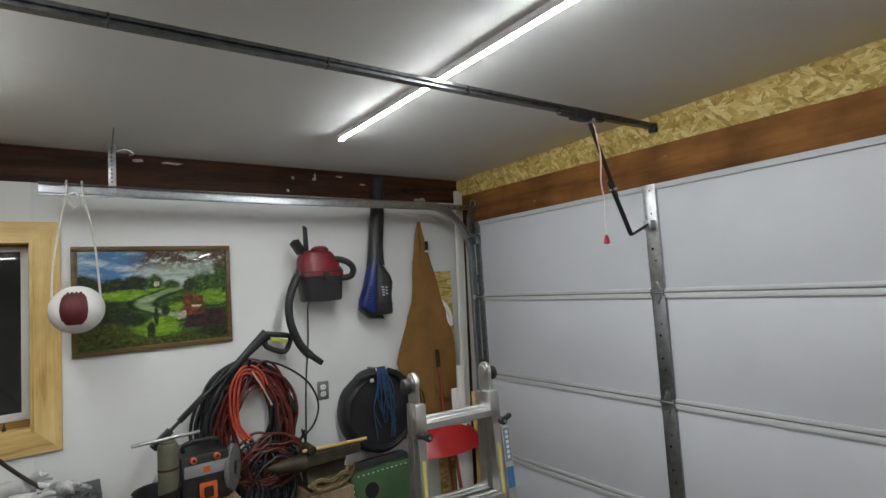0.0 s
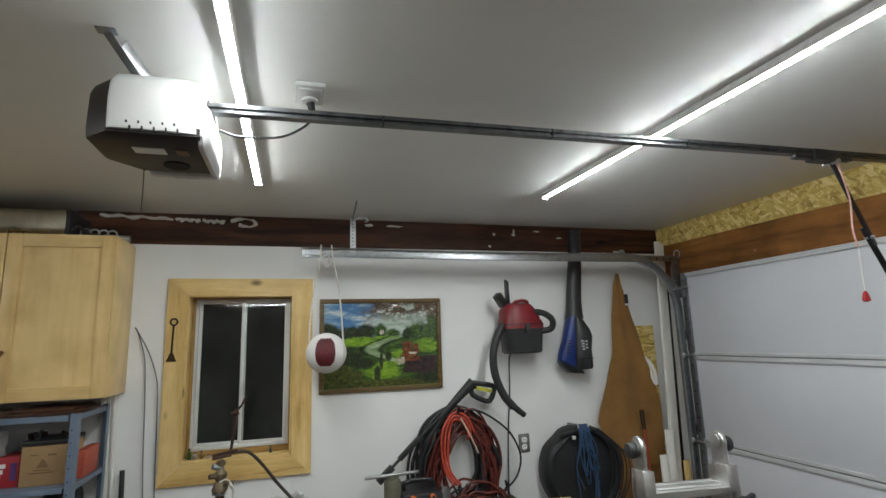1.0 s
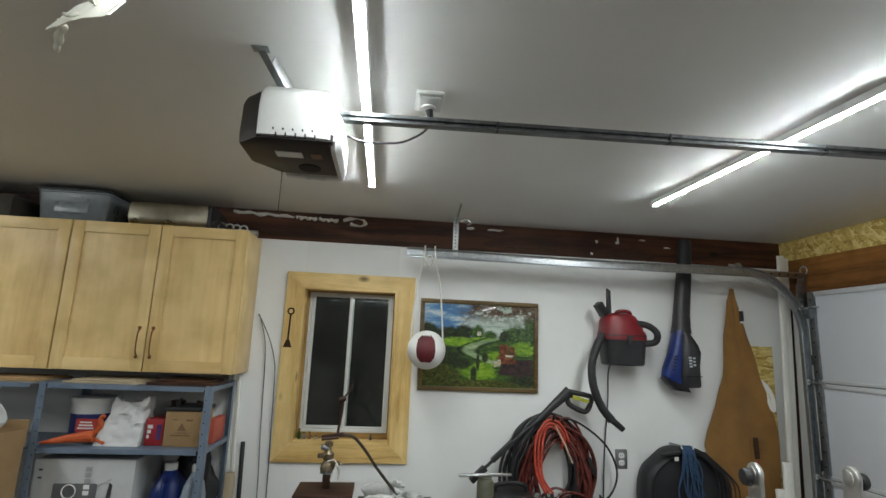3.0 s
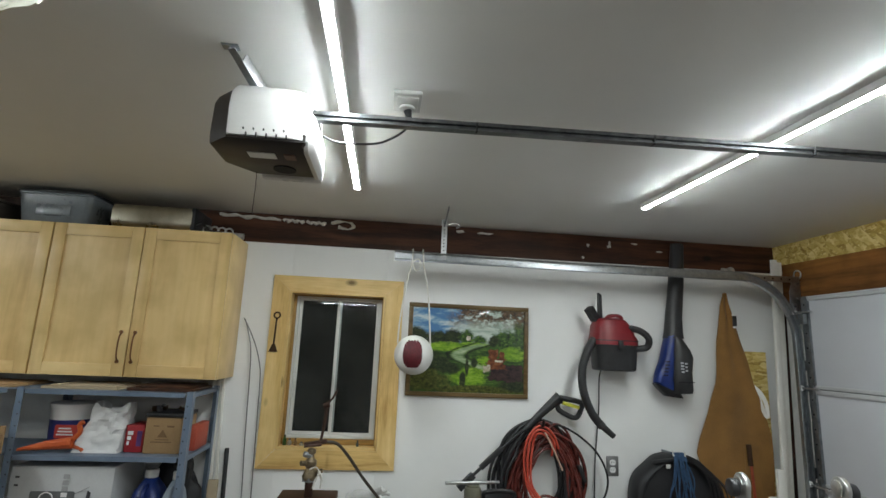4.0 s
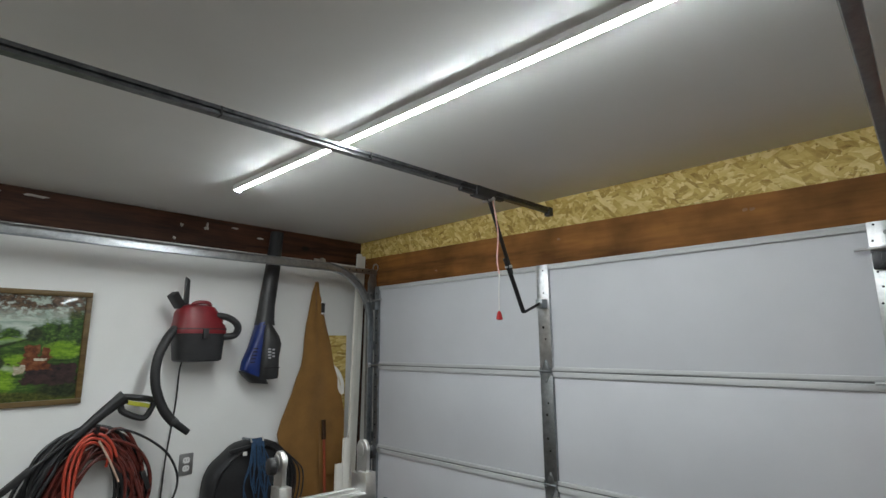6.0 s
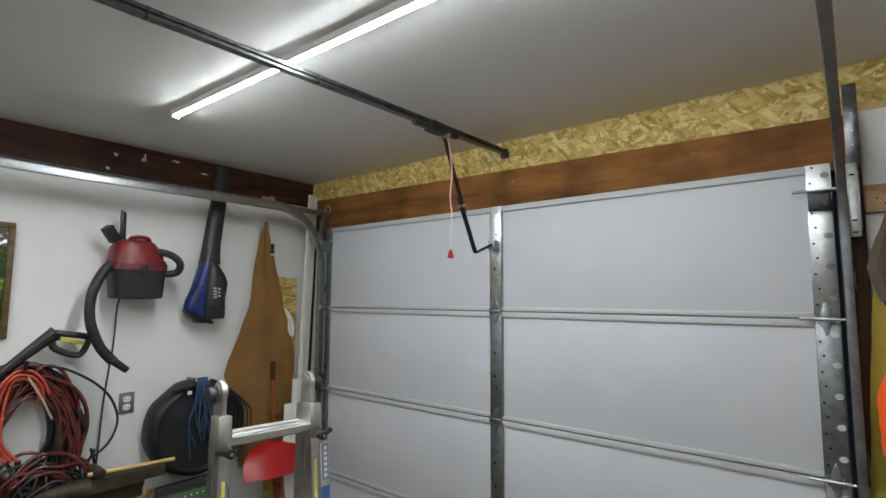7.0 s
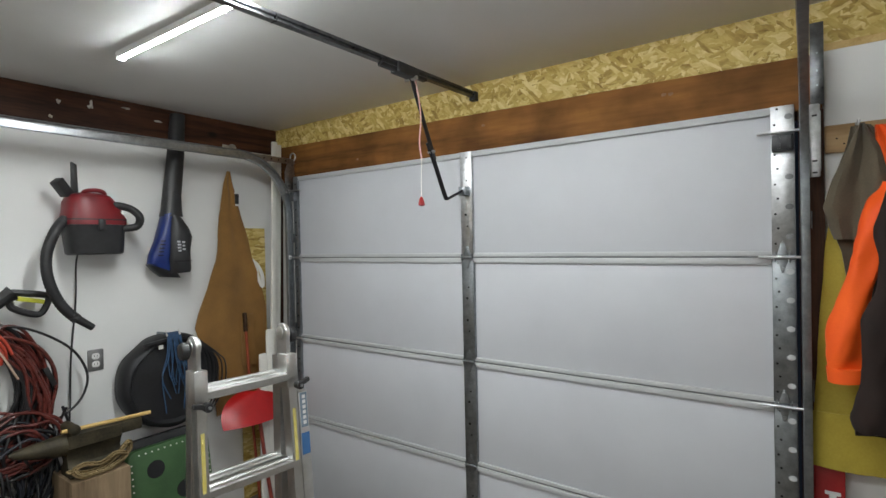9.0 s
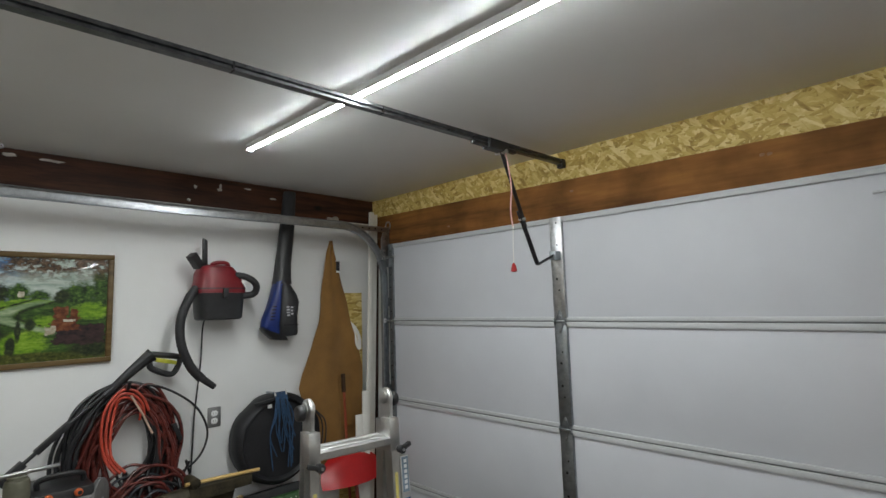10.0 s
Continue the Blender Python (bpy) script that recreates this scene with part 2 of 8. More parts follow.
def world_of(ob):
    m = ob.matrix_basis.copy()
    p = ob
    while p.parent:
        m = p.parent.matrix_basis @ p.matrix_parent_inverse @ m
        p = p.parent
    return m


def part(name, bm, material, parent=None, label="", smooth=35):
    me = bpy.data.meshes.new(name)
    bmesh.ops.recalc_face_normals(bm, faces=bm.faces)
    bm.to_mesh(me)
    bm.free()
    for mt in material if isinstance(material, (list, tuple)) else [material]:
        me.materials.append(M[mt] if isinstance(mt, str) else mt)
    if smooth:
        me.polygons.foreach_set("use_smooth", [True] * len(me.polygons))
        me.set_sharp_from_angle(angle=radians(smooth))
    ob = new(name, me)
    if parent is not None:
        ob.parent = parent
        ob.matrix_parent_inverse = world_of(parent).inverted()
    if label:
        ob["label"] = label
    return ob


def structure(name, bm, material, label, category, smooth=35):
    return tagged(part(name, bm, material, None, "", smooth), label, category, "", "structure")


def box(x0, x1, y0, y1, z0, z1, bevel=0.0, bm=None, m=None, seg=2):
    """A box, its edges rounded by bevel, added to bm if given."""
    out = bm or bmesh.new()
    t = bmesh.new()
    bmesh.ops.create_cube(t, size=1)
    bmesh.ops.scale(t, vec=(x1 - x0, y1 - y0, z1 - z0), verts=t.verts)
    bmesh.ops.translate(t, vec=((x0 + x1) / 2, (y0 + y1) / 2, (z0 + z1) / 2), verts=t.verts)
    if bevel:
        bmesh.ops.bevel(t, geom=t.edges[:], offset=bevel, segments=seg, affect="EDGES", profile=0.5)
    if m is not None:
        bmesh.ops.transform(t, matrix=m, verts=t.verts)
    return merge(out, t)


def merge(a, b):
    me = bpy.data.meshes.new("tmp")
    b.to_mesh(me)
    b.free()
    a.from_mesh(me)
    bpy.data.meshes.remove(me)
    return a


def cyl(p, q, r, r2=None, n=20, bevel=0.0, bm=None):
    """A round bar from p to q."""
    p, q = Vector(p), Vector(q)
    t = bmesh.new()
    bmesh.ops.create_cone(t, cap_ends=True, segments=n, radius1=r, radius2=r if r2 is None else r2, depth=(q - p).length)
    if bevel:
        ed = [e for e in t.edges if len(e.link_faces) == 2 and any(len(f.verts) > 4 for f in e.link_faces)]
        bmesh.ops.bevel(t, geom=ed, offset=bevel, segments=2, affect="EDGES", profile=0.5)
    bmesh.ops.transform(t, matrix=Matrix.Translation((p + q) / 2) @ (q - p).to_track_quat("Z", "Y").to_matrix().to_4x4(), verts=t.verts)
    return merge(bm or bmesh.new(), t)


def spline(pts, steps=8, closed=False):
    """A smooth line through the points."""
    P = [Vector(p) for p in pts]
    n = len(P)
    out = []
    for i in range(n if closed else n - 1):
        g = (lambda k: P[k % n]) if closed else (lambda k: P[max(0, min(n - 1, k))])
        a, b, c, d = g(i - 1), g(i), g(i + 1), g(i + 2)
        for s in range(steps):
            u = s / steps
            out.append(0.5 * ((2 * b) + (c - a) * u + (2 * a - 5 * b + 4 * c - d) * u * u + (3 * b - a - 3 * c + d) * u ** 3))
    if not closed:
        out.append(P[-1])
    return out


def tube(pts, r, n=8, closed=False, bm=None, ripple=0.0, flat=1.0):
    """A tube along the points; r may be a function of the way along, 0 to 1."""
    bm = bm or bmesh.new()
    P = [Vector(p) for p in pts]
    k = len(P)
    rings, nx = [], None
    for i, p in enumerate(P):
        a = P[(i - 1) % k] if closed or i else P[0]
        b = P[(i + 1) % k] if closed or i < k - 1 else P[-1]
        t = (b - a).normalized() if (b - a).length > 1e-9 else Vector((0, 0, 1))
        if nx is None:
            nx = t.orthogonal().normalized()
        nx = (nx - t * nx.dot(t)).normalized()
        ny = t.cross(nx)
        rad = r(i / max(1, k - 1)) if callable(r) else r
        rad *= 1 + (ripple if i % 2 else -ripple)
        rings.append([bm.verts.new(p + (nx * math.cos(2 * math.pi * j / n) * flat + ny * math.sin(2 * math.pi * j / n)) * rad) for j in range(n)])
    for i in range(k if closed else k - 1):
        A, B = rings[i], rings[(i + 1) % k]
        for j in range(n):
            bm.faces.new((A[j], A[(j + 1) % n], B[(j + 1) % n], B[j]))
    if not closed:
        bm.faces.new(rings[0][::-1])
        bm.faces.new(rings[-1])
    return bm


def loft(rings, cap=True, bm=None):
    """Closed rings of equal count, skinned one to the next."""
    bm = bm or bmesh.new()
    R = [[bm.verts.new(p) for p in ring] for ring in rings]
    n = len(R[0])
    for A, B in zip(R, R[1:]):
        for j in range(n):
            bm.faces.new((A[j], A[(j + 1) % n], B[(j + 1) % n], B[j]))
    if cap:
        bm.faces.new(R[0][::-1])
        bm.faces.new(R[-1])
    return bm


def rounded(w, h, r, n=5):
    """A rounded rectangle about the origin, as pairs."""
    out = []
    for cx, cy, a0 in ((w / 2 - r, h / 2 - r, 0), (-w / 2 + r, h / 2 - r, 90), (-w / 2 + r, -h / 2 + r, 180), (w / 2 - r, -h / 2 + r, 270)):
        for i in range(n + 1):
            a = radians(a0 + 90 * i / n)
            out.append((cx + r * math.cos(a), cy + r * math.sin(a)))
    return out


def slab(outline, depth, place, bevel=0.0, bm=None):
    """An outline in the plane of x and y, drawn out along z by depth, set at place."""
    t = bmesh.new()
    lo = [t.verts.new((a, b, 0)) for a, b in outline]
    f = t.faces.new(lo)
    ex = bmesh.ops.extrude_face_region(t, geom=[f])
    bmesh.ops.translate(t, vec=(0, 0, depth), verts=[v for v in ex["geom"] if isinstance(v, bmesh.types.BMVert)])
    if bevel:
        bmesh.ops.recalc_face_normals(t, faces=t.faces)
        ed = [e for e in t.edges if abs((e.verts[0].co - e.verts[1].co).z) < 1e-6]
        bmesh.ops.bevel(t, geom=ed, offset=bevel, segments=2, affect="EDGES", profile=0.5)
    bmesh.ops.transform(t, matrix=place, verts=t.verts)
    return merge(bm or bmesh.new(), t)


FACE_S = Matrix(((1, 0, 0, 0), (0, 0, -1, 0), (0, 1, 0, 0), (0, 0, 0, 1)))      # outline x, z; drawn out towards -y
FACE_W = Matrix(((0, 0, -1, 0), (-1, 0, 0, 0), (0, 1, 0, 0), (0, 0, 0, 1)))    # outline -y, z; drawn out towards -x


def at(x, y, z):
    return Matrix.Translation((x, y, z))


def lathe(profile, centre, axis="Z", n=28, bm=None):
    """Radius and height pairs turned round an axis."""
    rings = []
    for r, h in profile:
        ring = []
        for j in range(n):
            a = 2 * math.pi * j / n
            c, s = r * math.cos(a), r * math.sin(a)
            v = {"Z": (c, s, h), "Y": (s, h, c), "X": (h, c, s)}[axis]
            ring.append(Vector(centre) + Vector(v))
        rings.append(ring)
    return loft(rings, True, bm)


def rough_up(bm, amount, scale=8.0, seed=0.0):
    """Uneven surface by noise along the normals."""
    bm.normal_update()
    for v in bm.verts:
        v.co += v.normal * amount * noise.noise(v.co * scale + Vector((seed, seed * 2, seed * 3)))
    return bm


# ---- setting ----
structure("floor", box(WEST - 0.2, EAST + 0.3, SOUTH - 0.2, NORTH + 0.2, -0.15, 0), "concrete", "stained brown-grey concrete garage floor", "floor")
structure("ceiling", box(WEST - 0.2, EAST + 0.3, SOUTH - 0.2, NORTH + 0.2, CEIL, CEIL + 0.1), "ceiling", "smooth grey-white painted ceiling", "ceiling")

WX0, WX1, WZ0, WZ1 = -0.70, -0.14, 1.155, 2.04
bm = box(WEST, WX0, NORTH, NORTH + 0.15, 0, 2.320, 0.002)
box(WX1, EAST + 0.15, NORTH, NORTH + 0.15, 0, 2.320, 0.002, bm)
box(WX0, WX1, NORTH, NORTH + 0.15, 0, WZ0, 0, bm)
box(WX0, WX1, NORTH, NORTH + 0.15, WZ1, 2.320, 0, bm)
structure("wall_north", bm, "drywall", "white painted drywall wall with a small window", "wall")
structure("beam_north", box(WEST, EAST + 0.15, NORTH + 0.012, NORTH + 0.15, 2.3205, CEIL), "beam_dark", "dark brown stained beam under the ceiling", "beam")

bm = box(EAST, EAST + 0.15, SOUTH, -0.035, 0, 2.335, 0.002)
box(EAST, EAST + 0.15, 2.84, NORTH, 0, 2.12, 0.002, bm)
structure("wall_east", bm, "drywall", "white painted wall beside the garage door", "wall")
structure("osb_strip", box(EAST, EAST + 0.15, SOUTH, NORTH + 0.012, 2.336, CEIL), "osb", "band of raw strand board above the door header", "wall panel")
# the header tapers a little: its top edge is not level
bm = box(EAST - 0.03, EAST + 0.15, -0.03, NORTH, 2.12, 2.33)
for v in bm.verts:
    if v.co.z > 2.2:
        v.co.z = 2.313 + (v.co.y - 0.05) * 0.0165
structure("header_beam", bm, "beam_red", "reddish brown stained wooden door header", "beam")
structure("header_backing", box(EAST + 0.004, EAST + 0.15, -0.03, NORTH, 2.27, 2.336), "osb", "strand board behind the header's uneven top edge", "wall panel")
structure("jamb_south", box(EAST - 0.03, EAST + 0.15, -0.035, 0.04, 0, 2.12, 0.003), "jamb", "dark brown wooden door jamb post", "door jamb")
structure("jamb_north", box(EAST - 0.03, EAST + 0.15, 2.775, 2.84, 0, 2.12, 0.003), "jamb", "dark brown wooden door jamb post", "door jamb")
# two unseen walls close the room; their mid-tone dims the bounce
structure("wall_west", box(WEST - 0.15, WEST, SOUTH, NORTH, 0, CEIL), "bare_board", "unseen wall closing the room, toned grey-brown to dim bounced light", "wall")
structure("wall_south", box(WEST, EAST + 0.15, SOUTH - 0.15, SOUTH, 0, CEIL), "bare_board", "unseen wall closing the room, toned grey-brown to dim bounced light", "wall")
structure("top_cap", box(EAST - 0.004, EAST + 0.02, SOUTH, -0.036, 2.325, 2.35, 0.002), "pine_x", "thin raw wooden strip on the drywall's top edge", "trim")
structure("baseboard", box(EAST - 0.012, EAST, SOUTH, -0.036, 0, 0.09, 0.003), "trim_white", "plain white baseboard", "baseboard")


# ---- LED strips on the ceiling ----
def led_strip(x0, y0, x1, y1, label):
    along = Vector((x1 - x0, y1 - y0, 0))
    L = along.length
    m = Matrix.Translation((x0, y0, 0)) @ Matrix.Rotation(math.atan2(along.y, along.x), 4, "Z")
    root = thing("led_strip_light", ((x0 + x1) / 2, (y0 + y1) / 2, CEIL), label, "ceiling light", "LED strip lights")
    sect = [(-0.018, 0.0), (-0.018, -0.014), (-0.0145, -0.024), (0.0145, -0.024), (0.018, -0.014), (0.018, 0.0)]
    rings = [[m @ Vector((k, a, CEIL - 0.0005 + b)) for a, b in sect] for k in (0.0, L)]
    part("housing", loft(rings), "plastic_white", root, "slim white housing", 0)
    half = [(0.0112 * math.cos(radians(a)), -0.0062 * math.sin(radians(a))) for a in range(0, 181, 15)]
    rings = [[m @ Vector((k, a, CEIL - 0.0246 + b)) for a, b in half] for k in (0.012, L - 0.012)]
    part("diffuser", loft(rings), "led", root, "glowing white diffuser")
    for s in (0, L - 0.012):
        part("end_cap", box(s - 0.002, s + 0.0115, -0.0185, 0.0185, CEIL - 0.0345, CEIL - 0.0008, 0.003, m=m), "plastic_white", root, "white end cap")
    return root


led_strip(-0.308, 2.36, -0.308, -0.08, "bright white LED strip light on the ceiling above the opener")
led_strip(1.125, 2.345, 1.18, -0.09, "bright white LED strip light on the ceiling nearer the garage door")
# unseen strip, added so that the cabinets get enough light
led_strip(-2.75, 2.3, -2.75, 0.1, "unseen LED strip light added on the ceiling to brighten the cabinets")
led_strip(-1.36, -3.3, 0.0, -3.3, "bright white LED strip light at the back of the garage")
led_strip(1.86, -2.62, 1.86, -4.6, "bright white LED strip light in the back corner of the garage")


# ---- garage door ----
def sweep(path, profile, side):
    """A flat profile (across in y, out from the path) drawn along a path in the plane y = 0; side mirrors it; then set by the caller."""
    rings = []
    P = [Vector(p) for p in path]
    for i, p in enumerate(P):
        t = (P[min(i + 1, len(P) - 1)] - P[max(i - 1, 0)]).normalized()
        nrm = Vector((-t.z, 0, t.x))
        rings.append([p + Vector((0, a * side, 0)) + nrm * b for a, b in profile])
    return loft(rings)


def disc(centre, r, axis, n=14, depth=0.0012, squash=1.0):
    c = Vector(centre)
    a = {"X": Vector((1, 0, 0)), "Y": Vector((0, 1, 0)), "Z": Vector((0, 0, 1))}[axis]
    bm = cyl(c - a * depth / 2, c + a * depth / 2, r, n=n)
    if squash != 1.0:
        for v in bm.verts:
            v.co.z = c.z + (v.co.z - c.z) * squash
    return bm


M["door_gap"] = surf("door_joint_shadow_gap", (0.16, 0.165, 0.17), (0.24, 0.245, 0.25), 12, 0.6, bump=0)
XF = 2.346
door = thing("garage_door", (2.37, 1.415, 0), "white insulated sectional garage door with galvanised stiles, closed", "garage door")
JOINT = (0.0, 0.543, 1.073, 1.601, DOOR_TOP)
STILE = 1.415
for i in range(4):
    z0, z1 = JOINT[i], JOINT[i + 1]
    sect = part("section", box(XF, XF + 0.045, DOOR_Y0, DOOR_Y1, z0 + 0.0015, z1 - 0.0015, 0.004), "door_white", door, "flat white door section")
    # rolled rails along the section's top and bottom edges
    for a, b, d in ((z0 + 0.003, z0 + 0.021, 0.011), (z1 - 0.028, z1 - 0.004, 0.013)):
        part("rail", box(XF - d, XF - 0.0005, DOOR_Y0 + 0.07, DOOR_Y1 - 0.042, a, b, 0.003), "door_rail", sect, "thin white rolled rail")
    if i < 3:
        part("joint", box(XF - 0.004, XF - 0.0008, DOOR_Y0 + 0.07, DOOR_Y1 - 0.042, z1 - 0.0038, z1 + 0.0028), "door_gap", sect, "dark joint between sections")

for i in range(4):
    z0, z1 = JOINT[i] + 0.012, JOINT[i + 1] - 0.012 + (0.012 if i == 3 else 0)
    for y0, y1, kind in ((STILE - 0.035, STILE + 0.035, "mid"), (DOOR_Y0, DOOR_Y0 + 0.07, "end"), (DOOR_Y1 - 0.042, DOOR_Y1, "far")):
        bm = box(XF - 0.017, XF - 0.0145, y0, y1, z0, z1, 0.0007)
        box(XF - 0.017, XF - 0.001, y0, y0 + 0.002, z0, z1, 0, bm)
        box(XF - 0.017, XF - 0.001, y1 - 0.002, y1, z0, z1, 0, bm)
        # lower and far stiles: same steel, its darker reflections put into the colour
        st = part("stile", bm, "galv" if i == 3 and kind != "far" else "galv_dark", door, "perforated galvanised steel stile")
        yc = (y0 + y1) / 2
        if kind == "mid":
            for k in range(9):
                zz = z0 + 0.03 + k * (z1 - z0 - 0.06) / 8
                if k % 3 == 1:
                    continue
                part("hole", disc((XF - 0.0175, yc + (0.006 if k % 2 else -0.004), zz), 0.0065 if k % 2 else 0.0045, "X", 12), "hole", st, "small punched hole")
        elif kind == "end":
            for k in range(5):
                zz = z0 + 0.06 + k * (z1 - z0 - 0.1) / 4
                # top section: shade on the panel behind each hole is put in as grey
                part("hole", disc((XF - 0.0175, y0 + 0.016, zz), 0.0125, "X", 18, squash=0.8), "door_gap" if i == 3 else "door_rail", st, "large punched hole showing the white panel")
                for dy, dz in ((0.05, 0.03), (0.058, -0.025)):
                    part("hole", disc((XF - 0.0175, y0 + dy, zz + dz), 0.004, "X", 10), "hole", st, "small punched hole")
        else:
            for k in range(6):
                part("hole", disc((XF - 0.0175, yc, z0 + 0.05 + k * (z1 - z0 - 0.1) / 5), 0.005, "X", 10), "hole", st, "small punched hole")

# hinges where the sections meet
for i in range(1, 4):
    z = JOINT[i]
    for yc, w in ((STILE, 0.03), (DOOR_Y0 + 0.038, 0.022), (DOOR_Y1 - 0.021, 0.02)):
        up = [(-w * 0.8, 0.004), (w * 0.8, 0.004), (w * 0.7, 0.014), (w * 0.16, 0.056), (-w * 0.16, 0.056), (-w * 0.7, 0.014)]
        bm = slab(up, 0.003, at(XF - 0.018, yc, z) @ FACE_W, 0.0006)
        slab([(a, -b) for a, b in up[::-1]], 0.003, at(XF - 0.018, yc, z) @ FACE_W, 0.0006, bm)
        cyl((XF - 0.026, yc - w * 1.15, z), (XF - 0.026, yc + w * 1.15, z), 0.006, n=14, bevel=0.001, bm=bm)
        for s in (-1, 1):
            box(XF - 0.028, XF - 0.018, yc + s * w - 0.002, yc + s * w + 0.002, z - 0.018, z + 0.018, 0.001, bm)
        hg = part("hinge", bm, "galv_dark", door, "galvanised steel hinge")
        for s in (-1, 1):
            part("bolt", cyl((XF - 0.026, yc, z + s * 0.042), (XF - 0.0185, yc, z + s * 0.042), 0.006, n=6), "galv_dark", hg, "hex bolt")
# rollers that stand out from the end hinges into the tracks
for z in (0.06, JOINT[1], JOINT[2], JOINT[3], 2.04):
    for y0, y1 in ((DOOR_Y0 + 0.11, DOOR_Y0 - 0.03), (DOOR_Y1 - 0.09, DOOR_Y1 + 0.03)):
        ro = part("roller", cyl((XF - 0.034, y0, z), (XF - 0.034, y1, z), 0.0055, n=12), "galv", door, "steel roller shaft")
        part("wheel", cyl((XF - 0.034, y1 - 0.006, z), (XF - 0.034, y1 + 0.006, z), 0.0155, n=20, bevel=0.003), "plastic_white", ro, "white nylon wheel")
bm = box(XF - 0.045, XF - 0.018, DOOR_Y0 + 0.002, DOOR_Y0 + 0.066, 1.972, 2.03, 0.002)
box(XF - 0.05, XF - 0.044, DOOR_Y0 + 0.01, DOOR_Y0 + 0.02, 1.98, 2.025, 0, bm)
box(XF - 0.05, XF - 0.044, DOOR_Y0 + 0.04, DOOR_Y0 + 0.05, 1.98, 2.025, 0, bm)
part("top_bracket", bm, "steel_dark", door, "dark steel roller bracket")
part("top_bracket", box(XF - 0.045, XF - 0.018, DOOR_Y1 - 0.04, DOOR_Y1, 1.972, 2.03, 0.002), "galv_dark", door, "dark steel roller bracket")
bm = box(XF - 0.016, XF - 0.0005, DOOR_Y0 + 0.07, DOOR_Y1 - 0.042, DOOR_TOP - 0.012, DOOR_TOP - 0.001, 0.002)
part("top_lip", bm, "door_rail", door, "thin white top lip")
part("seal", box(XF - 0.012, XF + 0.03, DOOR_Y0, DOOR_Y1, 0.0005, 0.018, 0.004), "plastic_black", door, "black rubber bottom seal")

# tracks: straight up, a bend, then back along under the ceiling
TP = [(0.0, -0.0235), (0.0, 0.0235), (0.004, 0.025), (0.024, 0.025), (0.027, 0.0195), (0.0245, 0.0185), (0.0035, 0.022), (0.0028, 0.0165), (0.0028, -0.0165), (0.0035, -0.022), (0.0245, -0.0185), (0.027, -0.0195), (0.024, -0.025), (0.004, -0.025)]
PATHT = [(2.312, 0, 0.02), (2.312, 0, 1.0), (2.312, 0, 1.87)]
PATHT += [(1.95 + 0.362 * math.cos(radians(a)), 0, 1.881 + 0.362 * math.sin(radians(a))) for a in range(5, 91, 6)] + [(1.9, 0, 2.242), (1.4, 0, 2.238), (0.9, 0, 2.237), (0.4, 0, 2.24), (-0.105, 0, 2.246)]
